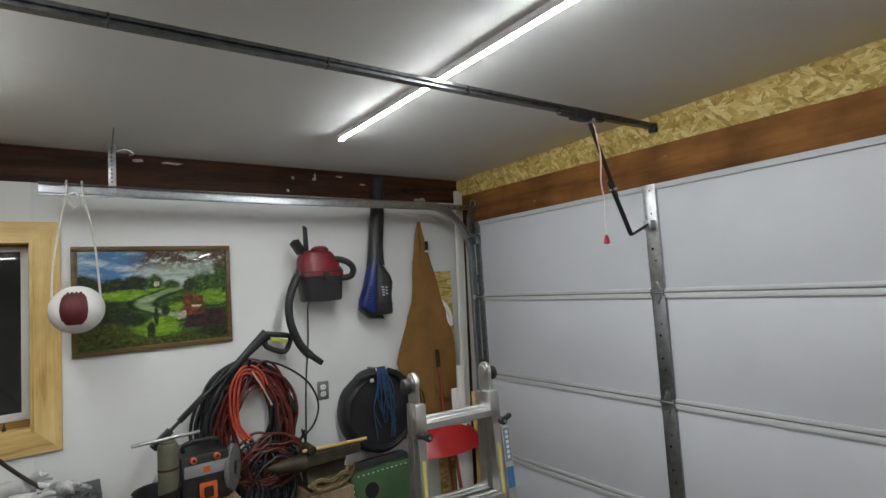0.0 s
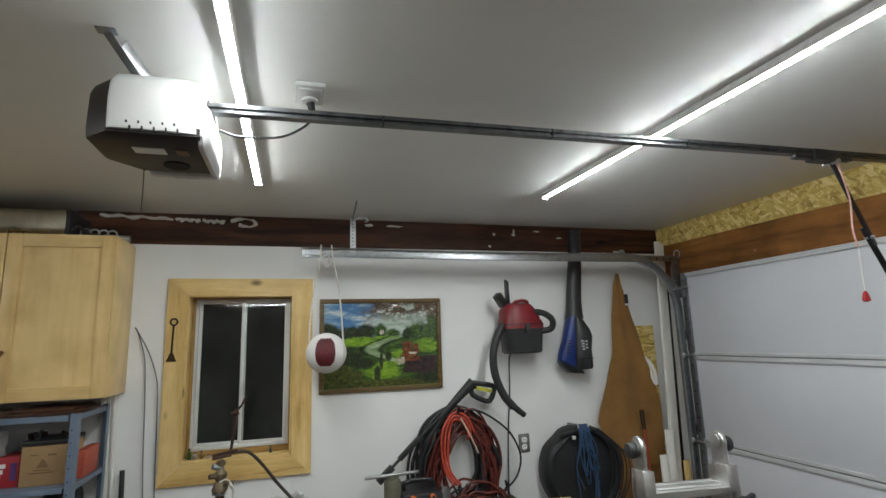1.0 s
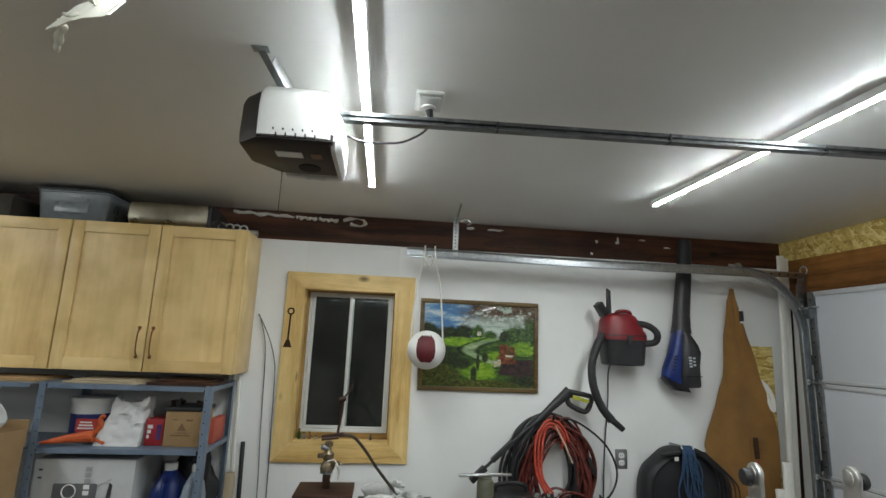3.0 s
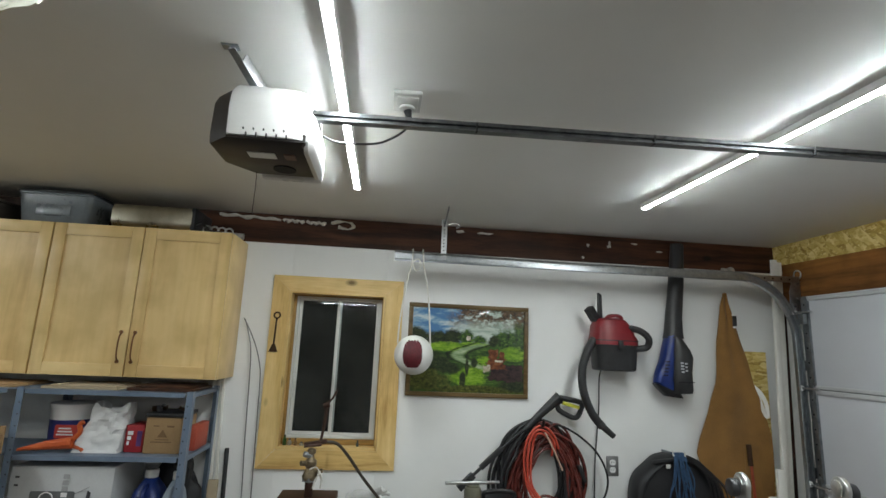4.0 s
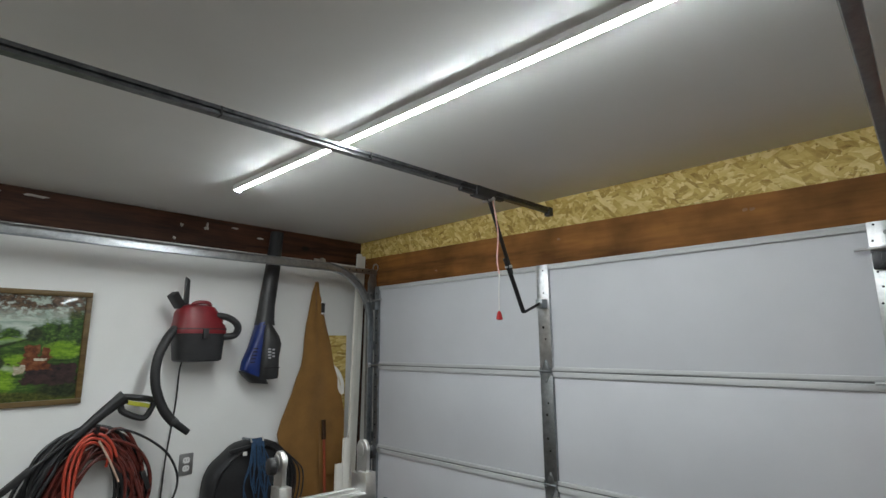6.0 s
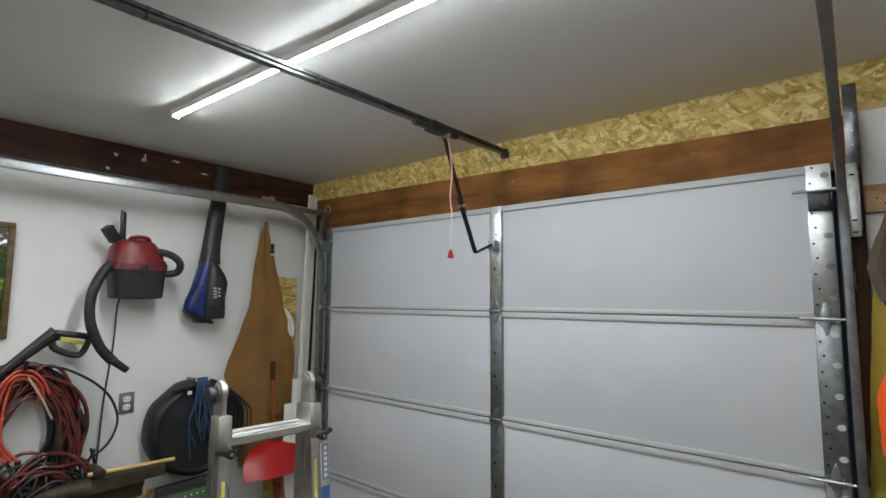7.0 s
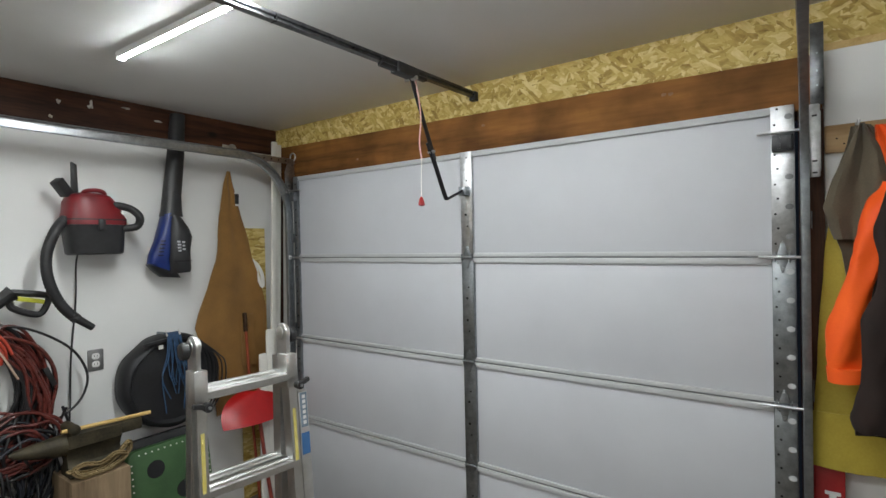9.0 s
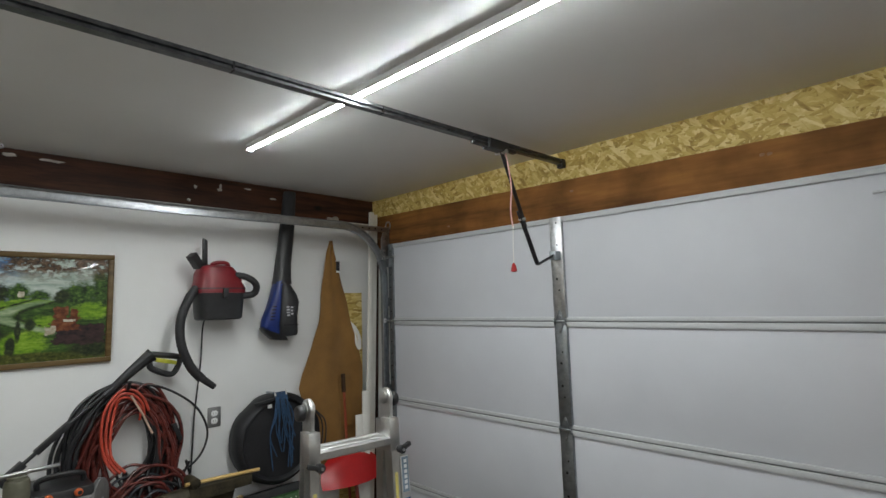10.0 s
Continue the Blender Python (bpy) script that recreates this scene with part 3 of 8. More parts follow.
for yc, side, lab in ((2.822, -1, "galvanised steel door track along the white wall"), (0.008, 1, "galvanised steel door track beside the coats")):
    root = thing("door_track", (2.312, yc, 0), lab, "door track", "garage door tracks")
    # one steel in two tones: dim reflections are put into the darker legs
    for leg, steel, lab_ in ((PATHT[:7], "galv_dark", "upright channel rail"), (PATHT[6:], "galv_mid" if side < 0 else "galv_dark", "bent channel rail")):
        bm = sweep(leg, TP, side)
        bmesh.ops.translate(bm, vec=(0, yc, 0), verts=bm.verts)
        part("channel", bm, steel, root, lab_, smooth=25)
    for zz in (0.5, 1.1, 1.7):
        bm = box(2.33, EAST - 0.031, yc - side * 0.003, yc - side * 0.006 if side < 0 else yc - 0.003, zz, zz + 0.06, 0.001) if side < 0 else box(2.33, EAST - 0.031, yc - 0.006, yc - 0.003, zz, zz + 0.06, 0.001)
        part("jamb_bracket", bm, "galv_dark", root, "small angle bracket")
    # slotted flag bracket and the dark angle above it
    if side > 0:
        bm = slab(rounded(0.033, 0.25, 0.006), 0.003, at(2.335, yc - 0.014, 2.0) @ FACE_W, 0.0006)
        box(2.335, 2.398, yc - 0.0325, yc - 0.030, 1.90, 2.10, 0.0005, bm)
        fl = part("flag_bracket", bm, "galv", root, "slotted galvanised bracket plate")
        for dz in (0.085, -0.07, -0.11):
            part("slot", box(2.3306, 2.3316, yc - 0.022, yc - 0.008, 2.0 + dz - 0.003, 2.0 + dz + 0.003), "hole", fl, "dark slot")
        bm = box(2.345, 2.349, yc - 0.043, yc - 0.004, 2.125, 2.405, 0.001)
        box(2.3495, 2.398, yc - 0.043, yc - 0.039, 2.125, 2.405, 0.001, bm)
        part("angle", bm, "rail_steel", root, "dark punched steel angle")
        for dz in (0.03, 0.08, 0.14):
            part("bolt", disc((2.3435, yc - 0.024, 2.16 + dz), 0.003, "X", 10, 0.003), "galv_dark", root, "small bolt head")
    else:
        bm = slab(rounded(0.03, 0.16, 0.006), 0.003, at(2.335, yc + 0.01, 2.02) @ FACE_S, 0.0006)
        part("flag_bracket", bm, "galv", root, "galvanised bracket plate")
        bm = tube([(2.391, yc + 0.034 + 0.027 * math.cos(radians(a)), 2.281 + 0.027 * math.sin(radians(a))) for a in range(0, 360, 24)], 0.0045, 8, True)
        cyl((2.391, yc + 0.034, 2.254), (2.401, yc + 0.034, 2.235), 0.005, n=8, bm=bm)
        part("eye_bolt", bm, "galv", root, "steel eye bolt at the header")
        bm = box(1.45, 2.372, yc + 0.0045, yc + 0.0075, 2.226, 2.262, 0.0006)
        box(1.45, 2.372, yc + 0.0076, yc + 0.030, 2.2595, 2.262, 0.0006, bm)
        ang = part("angle", bm, "galv_mid", root, "straight perforated angle above the bend")
        for k in range(7):
            part("hole", disc((1.98 + 0.055 * k, yc + 0.0042, 2.244), 0.005, "Y", 10), "hole", ang, "punched hole")
        bm = slab([(-0.045, -0.10), (0.03, -0.10), (0.03, 0.095), (-0.02, 0.095), (-0.045, 0.02)], 0.003, at(2.352, yc + 0.013, 2.15) @ FACE_S, 0.0006)
        pl_ = part("flag_plate", bm, "galv_mid", root, "galvanised plate joining track and jamb")
        for dx, dz in ((-0.02, -0.07), (0.01, -0.02), (-0.012, 0.03), (0.012, 0.07)):
            part("bolt", cyl((2.352 + dx, yc + 0.002, 2.15 + dz), (2.352 + dx, yc + 0.0095, 2.15 + dz), 0.007, n=8), "galv_dark", pl_, "bolt head")
        bm = box(1.86, 1.93, yc - 0.002, yc + 0.004, 2.264, 2.288, 0.002)
        cyl((1.925, yc - 0.002, 2.272), (1.925, yc + 0.010, 2.272), 0.026, n=22, bevel=0.003, bm=bm)
        cyl((1.925, yc - 0.008, 2.272), (1.925, yc + 0.012, 2.272), 0.008, n=10, bm=bm)
        part("splice", bm, "galv", root, "splice tab with a pale roller wheel")
        # track's lower lip: its shade is put in as darker steel
        bm = box(-0.105, 2.0, yc - 0.0295, yc - 0.0275, 2.2105, 2.2185, 0.0005)
        part("lip", bm, "galv_dark", root, "shaded lower lip")
        # perforated hanger up to the ceiling
        bm = box(0.155, 0.185, yc - 0.004, yc - 0.001, 2.235, 2.47, 0.0008)
        box(0.183, 0.186, yc - 0.004, yc + 0.026, 2.235, 2.47, 0.0008, bm)
        hg = part("hanger", bm, "galv", root, "perforated galvanised hanger strap")
        for k in range(9):
            part("hole", disc((0.169, yc - 0.0046, 2.29 + k * 0.02), 0.0035, "Y", 10), "hole", hg, "punched hole")
        q = (Vector((0.17, 2.63, CEIL - 0.004)) - Vector((0.17, yc - 0.003, 2.44)))
        mm = Matrix.Translation((0.17, yc - 0.003, 2.44)) @ q.to_track_quat("Z", "X").to_matrix().to_4x4()
        part("brace", box(-0.016, 0.016, -0.0015, 0.0015, 0, q.length, 0.0008, m=mm), "galv_dark", root, "slanting dark strap to the ceiling")
        bm = tube(spline([(0.19, yc, 2.44), (0.23, yc + 0.01, 2.455), (0.26, yc + 0.02, 2.44), (0.24, yc + 0.02, 2.43)], 5), 0.005, 6)
        part("wire_loop", bm, "galv", root, "loop of wire")

# ---- opener ----
RZ = lambda x: 2.386 + (x + 0.38) * 0.0185   # the rail climbs a little towards the header
op = thing("garage_door_opener", (-0.51, 1.45, CEIL), "white and dark brown garage door opener hung from the ceiling", "garage opener")
# smoked bottom shell and back, white side cover with a rounded top
foot = [(-0.378, 1.316), (-0.585, 1.316), (-0.645, 1.375), (-0.645, 1.52), (-0.575, 1.605), (-0.378, 1.605)]
rings = [[Vector((min(end, x * s + (1 - s) * -0.5), y * s + (1 - s) * 1.455, z)) for x, y in foot] for z, s, end in ((2.262, 0.9, 0), (2.268, 0.985, 0), (2.288, 0.998, 0), (2.30, 1.0, -0.42), (2.385, 0.985, -0.42), (2.408, 0.93, -0.43))]
part("motor_case", loft(rings), "plastic_brown", op, "dark smoked plastic bottom and back", smooth=30)
prof = [(1.308, 2.274), (1.304, 2.36), (1.315, 2.405), (1.345, 2.432), (1.40, 2.446), (1.52, 2.446), (1.575, 2.432), (1.602, 2.405), (1.612, 2.36), (1.61, 2.274), (1.6, 2.274), (1.6, 2.35), (1.588, 2.395), (1.565, 2.42), (1.515, 2.434), (1.405, 2.434), (1.355, 2.42), (1.33, 2.395), (1.316, 2.35), (1.318, 2.274)]
rings = [[Vector((x, 1.458 + (y - 1.458) * s, 2.274 + (z - 2.274) * s)) for y, z in prof] for x, s in ((-0.582, 0.97), (-0.574, 1.0), (-0.44, 1.0), (-0.41, 0.985), (-0.388, 0.945), (-0.376, 0.89), (-0.373, 0.84))]
cover = part("cover", loft(rings), "offwhite", op, "glossy white curved cover", smooth=40)
for k in range(5):
    for j in range(2):
        part("vent", box(-0.540 + k * 0.026 + j * 0.008, -0.5365 + k * 0.026 + j * 0.008, 1.3025, 1.3075, 2.288 - j * 0.021, 2.293 - j * 0.013), "hole", cover, "small vent slot")
rings = [[Vector((x, 1.47 + a, 2.312 + b)) for a, b in rounded(w, h, 0.03, 4)] for x, w, h in ((-0.386, 0.27, 0.12), (-0.374, 0.28, 0.12), (-0.364, 0.26, 0.10), (-0.36, 0.2, 0.07))]
M["lens"] = surf("milky_lens", (0.6, 0.6, 0.59), (0.68, 0.68, 0.67), 6, 0.3, bump=0.02)
part("light_lens", loft(rings), "lens", op, "milky white light lens")
part("light_lens", box(-0.56, -0.37, 1.606, 1.64, 2.255, 2.33, 0.012), "lens", op, "milky white light lens")
part("sticker", box(-0.55, -0.475, 1.40, 1.44, 2.2595, 2.2625), "plastic_white", op, "small printed sticker")
part("sticker", box(-0.45, -0.42, 1.40, 1.44, 2.2592, 2.2625), surf("brown_label", (0.12, 0.07, 0.05), (0.2, 0.12, 0.09), 60, 0.6), op, "small brown label")
part("speaker", disc((-0.47, 1.53, 2.2605), 0.034, "Z", 20, 0.003), "hole", op, "round dark opening")
def strap(p, q, w, d):
    v = Vector(q) - Vector(p)
    mm_ = Matrix.Translation(p) @ v.to_track_quat("Z", "X").to_matrix().to_4x4()
    b = box(-w / 2, w / 2, -d / 2, d / 2, 0, v.length, 0.0005, m=mm_)
    return box(-w / 2, -w / 2 + 0.002, 0, w * 0.8, 0, v.length, 0, b, mm_)
part("hanger", strap((-0.585, 1.268, 2.498), (-0.53, 1.40, 2.425), 0.026, 0.002), "galv_dark", op, "dark angle hanger")
part("ceiling_plate", box(-0.605, -0.562, 1.255, 1.285, CEIL - 0.0035, CEIL - 0.0005, 0.0008), "galv_dark", op, "screwed ceiling plate")
q = Vector((-0.505, 1.42, 2.43)) - Vector((-0.555, 1.30, 2.487))
mm = Matrix.Translation((-0.555, 1.30, 2.487)) @ q.to_track_quat("Z", "X").to_matrix().to_4x4()
part("hanger", box(-0.016, 0.016, -0.0015, 0.0015, 0, q.length, 0.0006, m=mm), "galv", op, "perforated galvanised strap")

def rail_piece(x0, x1):
    P = [(-0.013, 0.018), (0.013, 0.018), (0.013, 0.004), (0.004, 0.002), (0.004, -0.010), (0.014, -0.0125), (0.014, -0.0165), (-0.014, -0.0165), (-0.014, -0.0125), (-0.004, -0.010), (-0.004, 0.002), (-0.013, 0.004)]
    return loft([[Vector((x, 1.41 + a, RZ(x) + b * 0.8)) for a, b in P] for x in (x0, x1)])

for x0, x1 in ((-0.40, 0.098), (0.1, 0.656), (0.658, 1.2), (1.202, 1.76), (1.762, 2.41)):
    part("rail", rail_piece(x0, x1), "rail_steel", op, "dark steel T-rail", smooth=0)
for x in (0.099, 0.657, 1.201):
    part("rail_joint", box(x - 0.003, x + 0.003, 1.41 - 0.0145, 1.41 + 0.0145, RZ(x) - 0.0145, RZ(x) + 0.0152, 0.001), "steel_dark", op, "dark splice collar")
bm = box(1.79, 1.93, 1.385, 1.435, RZ(1.86) - 0.035, RZ(1.86) + 0.012, 0.006)
box(1.70, 1.80, 1.397, 1.423, RZ(1.75) - 0.028, RZ(1.75) + 0.012, 0.004, bm)
box(1.93, 2.0, 1.397, 1.423, RZ(1.95) - 0.026, RZ(1.95) + 0.01, 0.004, bm)
part("trolley", bm, "plastic_black", op, "black rail trolley")
part("trolley_pin", cyl((1.9, 1.378, RZ(1.9) - 0.035), (1.9, 1.442, RZ(1.9) - 0.035), 0.009, n=12), "galv", op, "bright clevis pin")
def bar(p, q, w, d):
    v = Vector(q) - Vector(p)
    return box(-w / 2, w / 2, -d / 2, d / 2, 0, v.length, 0.001, m=Matrix.Translation(p) @ v.to_track_quat("Z", "Y").to_matrix().to_4x4())
part("arm", bar((1.9, 1.41, RZ(1.9) - 0.03), (2.06, 1.41, 2.06), 0.006, 0.024), "steel_dark", op, "flat black door arm")
bm = tube(spline([(2.02, 1.418, 2.135), (2.09, 1.418, 2.01), (2.145, 1.418, 1.905), (2.165, 1.418, 1.888), (2.20, 1.416, 1.9), (2.285, 1.41, 1.933)], 5), 0.0105, 8, flat=0.5)
part("arm", bm, "steel_dark", op, "bent black door arm")
part("arm_bolt", cyl((2.04, 1.395, 2.095), (2.04, 1.43, 2.095), 0.007, n=8), "galv", op, "steel bolt")
part("door_bracket", box(2.28, XF - 0.019, 1.39, 1.43, 1.91, 1.955, 0.003), "galv_dark", op, "galvanised door bracket")
part("header_bracket", box(2.395, EAST - 0.002, 1.392, 1.428, RZ(2.4) - 0.03, RZ(2.4) + 0.016, 0.003), "steel_dark", op, "galvanised header bracket")
cordw = surf("red_white_cord", (0.55, 0.22, 0.18), (0.75, 0.55, 0.5), 90, 0.8)
part("release_cord", tube(spline([(1.915, 1.40, RZ(1.9) - 0.03), (1.945, 1.397, 2.25), (1.93, 1.395, 2.12), (1.94, 1.393, 2.05)], 6), 0.0035, 6), cordw, op, "red and white release cord")
part("release_cord", tube([(1.94, 1.393, 2.05), (1.932, 1.392, 1.95), (1.93, 1.391, 1.875)], 0.0018, 6), "trim_white", op, "thin white cord")
bm = lathe([(0.003, 0.03), (0.012, 0.022), (0.019, 0.0), (0.02, -0.008), (0.006, -0.012)], (1.93, 1.391, 1.852), "Z", 10)
for v in bm.verts:
    v.co.y = 1.391 + (v.co.y - 1.391) * 0.5
part("release_handle", bm, surf("red_plastic", (0.32, 0.012, 0.015), (0.45, 0.025, 0.025), 14, 0.4), op, "small red plastic handle")

# socket on the ceiling and the opener's flex
so = thing("ceiling_outlet", (-0.11, 1.47, CEIL), "white square socket plate on the ceiling with a black plug", "outlet")
part("plate", box(-0.152, -0.067, 1.41, 1.533, CEIL - 0.014, CEIL - 0.0005, 0.003), "offwhite", so)
part("frame", box(-0.142, -0.077, 1.424, 1.519, CEIL - 0.02, CEIL - 0.014, 0.002), "offwhite", so)
part("face", cyl((-0.11, 1.485, CEIL - 0.028), (-0.11, 1.485, CEIL - 0.02), 0.024, n=20, bevel=0.002), "offwhite", so)
part("plug", cyl((-0.108, 1.487, CEIL - 0.028), (-0.1, 1.493, CEIL - 0.06), 0.013, 0.009, 14, 0.002), "hole", so, "black plug")
fx = thing("power_cable", (-0.2, 1.46, 2.40), "thin black cable looping from the opener to the socket", "cable")
part("cable", tube(spline([(-0.355, 1.46, 2.35), (-0.31, 1.46, 2.335), (-0.25, 1.46, 2.335), (-0.19, 1.465, 2.345), (-0.14, 1.475, 2.375), (-0.105, 1.49, 2.415), (-0.1, 1.493, 2.443)], 6), 0.0035, 6), "plastic_black", fx)
pt = thing("hanging_thread", (-0.56, 1.56, 2.26), "thin grey string hanging under the opener", "string")
part("string", tube([(-0.56, 1.56, 2.258), (-0.559, 1.56, 2.2), (-0.56, 1.56, 2.12)], 0.0012, 5), "plastic_black", pt)


# ---- window ----
win = tagged(new("window_1"), "small white vinyl sliding window in a pine surround, night outside", "window", "", "structure")
win.matrix_basis = Matrix.Translation((-0.42, NORTH, WZ0))
X0, X1, Z0, Z1 = -0.797, -0.036, 1.053, 2.128
TY0, TY1 = NORTH - 0.019, NORTH - 0.0005
def mitre(x_out0, x_out1, x_in0, x_in1, z_out, z_in):
    """A flat casing board whose ends are cut at the corners."""
    rings = [[(x_out0, y, z_out), (x_out1, y, z_out), (x_in1, y, z_in), (x_in0, y, z_in)] for y in (TY0, TY1)]
    return loft(rings)
part("casing", mitre(X0, X1, WX0 + 0.001, WX1 - 0.001, Z1, WZ1), "pine_x", win, "pale pine casing board", 0)
part("casing", mitre(X0, X1, WX0 + 0.001, WX1 - 0.001, Z0, WZ0), "pine_x", win, "pale pine casing board", 0)
for xo, xi in ((X0, WX0), (X1, WX1)):
    rings = [[(xo, y, Z0 + 0.0005), (xo, y, Z1 - 0.0005), (xi, y, WZ1 - 0.0005), (xi, y, WZ0 + 0.0005)] for y in (TY0 - 0.0008, TY1)]
    part("casing", loft(rings), "pine", win, "pale pine casing board", 0)
for a, b in ((WX0 + 0.0005, WX0 + 0.013), (WX1 - 0.013, WX1 - 0.0005)):
    part("jamb_liner", box(a, b, TY0 + 0.003, NORTH + 0.12, WZ0, WZ1, 0.001), "pine", win, "pine jamb liner")
part("jamb_liner", box(WX0 + 0.013, WX1 - 0.013, TY0 + 0.003, NORTH + 0.12, WZ1 - 0.013, WZ1 - 0.0005, 0.001), "pine_x", win, "pine head liner")
part("sill", box(WX0 + 0.013, WX1 - 0.013, TY0 + 0.003, NORTH + 0.12, WZ0 + 0.0005, WZ0 + 0.014, 0.001), "pine_x", win, "pine sill")
FX0, FX1, FZ0, FZ1, FY = WX0 + 0.030, WX1 - 0.020, WZ0 + 0.046, WZ1 - 0.020, NORTH + 0.085
# stops round the sash; the reveal's shade is in their darker pine
for a, b, c, d, mt in ((WX0 + 0.0132, FX0 - 0.0005, WZ0 + 0.0145, WZ1 - 0.0135, "stop"), (FX1 + 0.0005, WX1 - 0.0132, WZ0 + 0.0145, WZ1 - 0.0135, "stop"), (FX0, FX1, FZ1 + 0.0005, WZ1 - 0.0135, "stop_x"), (FX0, FX1, WZ0 + 0.0145, FZ0 - 0.0005, "stop_x")):
    part("stop", box(a, b, FY - 0.012, FY + 0.034, c, d, 0.0015), mt, win, "golden-brown wooden stop with the recess shade in its colour")
bm = box(FX0, FX0 + 0.014, FY, FY + 0.06, FZ0, FZ1, 0.002)
box(FX1 - 0.014, FX1, FY, FY + 0.06, FZ0, FZ1, 0.002, bm)
box(FX0 + 0.014, FX1 - 0.014, FY + 0.001, FY + 0.06, FZ0, FZ0 + 0.018, 0.002, bm)
box(FX0 + 0.014, FX1 - 0.014, FY + 0.001, FY + 0.06, FZ1 - 0.012, FZ1, 0.002, bm)
part("window_frame", bm, "vinyl", win, "grimy white vinyl frame")
mid = -0.412
for x0, x1, dy in ((FX0 + 0.014, mid + 0.010, 0.03), (mid - 0.016, FX1 - 0.014, 0.008)):
    z0, z1 = FZ0 + 0.0185, FZ1 - 0.0125
    y = FY + dy
    bm = box(x0, x0 + 0.017, y, y + 0.018, z0, z1, 0.002)
    box(x1 - 0.017, x1, y, y + 0.018, z0, z1, 0.002, bm)
    box(x0 + 0.017, x1 - 0.017, y + 0.0005, y + 0.018, z0, z0 + 0.014, 0.001, bm)
    box(x0 + 0.017, x1 - 0.017, y + 0.0005, y + 0.018, z1 - 0.011, z1, 0.001, bm)
    sash = part("sash", bm, "vinyl", win, "white vinyl sliding sash")
    pn = part("pane", box(x0 + 0.014, x1 - 0.014, y + 0.007, y + 0.011, z0 + 0.011, z1 - 0.009), "pane", sash, "dark window glass", 0)
    pn.visible_shadow = False
part("latch", box(mid - 0.012, mid + 0.002, FY - 0.008, FY + 0.008, 1.50, 1.57, 0.004), "vinyl", win, "window latch")
structure("yard_backdrop", box(-3.5, 2.8, NORTH + 3.0, NORTH + 3.02, -0.5, 3.5), "night", "dark night-time yard behind the window", "backdrop")

# bits on the sill
bits = [("small_bottle", -0.66, 0.011, 0.05, (0.03, 0.09, 0.02), "small green bottle on the window sill"), ("small_jar", -0.632, 0.012, 0.03, (0.35, 0.33, 0.28), "tiny glass jar on the window sill"), ("small_jar", -0.6, 0.009, 0.035, (0.25, 0.14, 0.06), "tiny amber jar on the window sill"), ("bottle_cap", -0.565, 0.012, 0.014, (0.5, 0.48, 0.42), "pale cap lying on the window sill"), ("small_bottle", -0.25, 0.008, 0.028, (0.04, 0.05, 0.05), "tiny dark bottle on the window sill")]
for nm, x, r, h, c, lab in bits:
    e = thing(nm, (x, NORTH + 0.04, WZ0 + 0.0145), lab, "bottle" if "bottle" in nm else "jar")
    part("body", lathe([(r * 0.9, 0), (r, 0.002), (r, h * 0.65), (r * 0.5, h * 0.8), (r * 0.5, h)], (x, NORTH + 0.04, WZ0 + 0.0145), "Z", 12), surf(nm + "_skin", tuple(v * 0.6 for v in c), c, 60, 0.3), e)
    part("cap", cyl((x, NORTH + 0.04, WZ0 + 0.0145 + h), (x, NORTH + 0.04, WZ0 + 0.0195 + h), r * 0.55, n=10), "plastic_black", e, "small cap")

# iron scraper on the casing
sc = thing("iron_scraper", (-0.757, TY0 - 0.002, 1.69), "small rusty iron scraper with ring handle on the casing", "tool")
iron = surf("rusty_iron", (0.03, 0.016, 0.009), (0.085, 0.045, 0.022), 40, 0.7, 0.6, bump=0.4)
M["iron"] = iron
part("ring", tube([(-0.758 + 0.017 * math.cos(radians(a)), TY0 - 0.006, 1.892 + 0.017 * math.sin(radians(a))) for a in range(0, 360, 24)], 0.0045, 8, True), iron, sc, "ring handle")
part("shaft", tube([(-0.758, TY0 - 0.006, 1.875), (-0.76, TY0 - 0.006, 1.8), (-0.762, TY0 - 0.006, 1.72)], 0.005, 8), iron, sc, "thin shaft")
part("blade", slab([(-0.008, 0.045), (-0.025, 0.0), (0.026, 0.0), (0.008, 0.045)], 0.003, at(-0.762, TY0 - 0.003, 1.683) @ FACE_S, 0.0008), iron, sc, "flared blade")


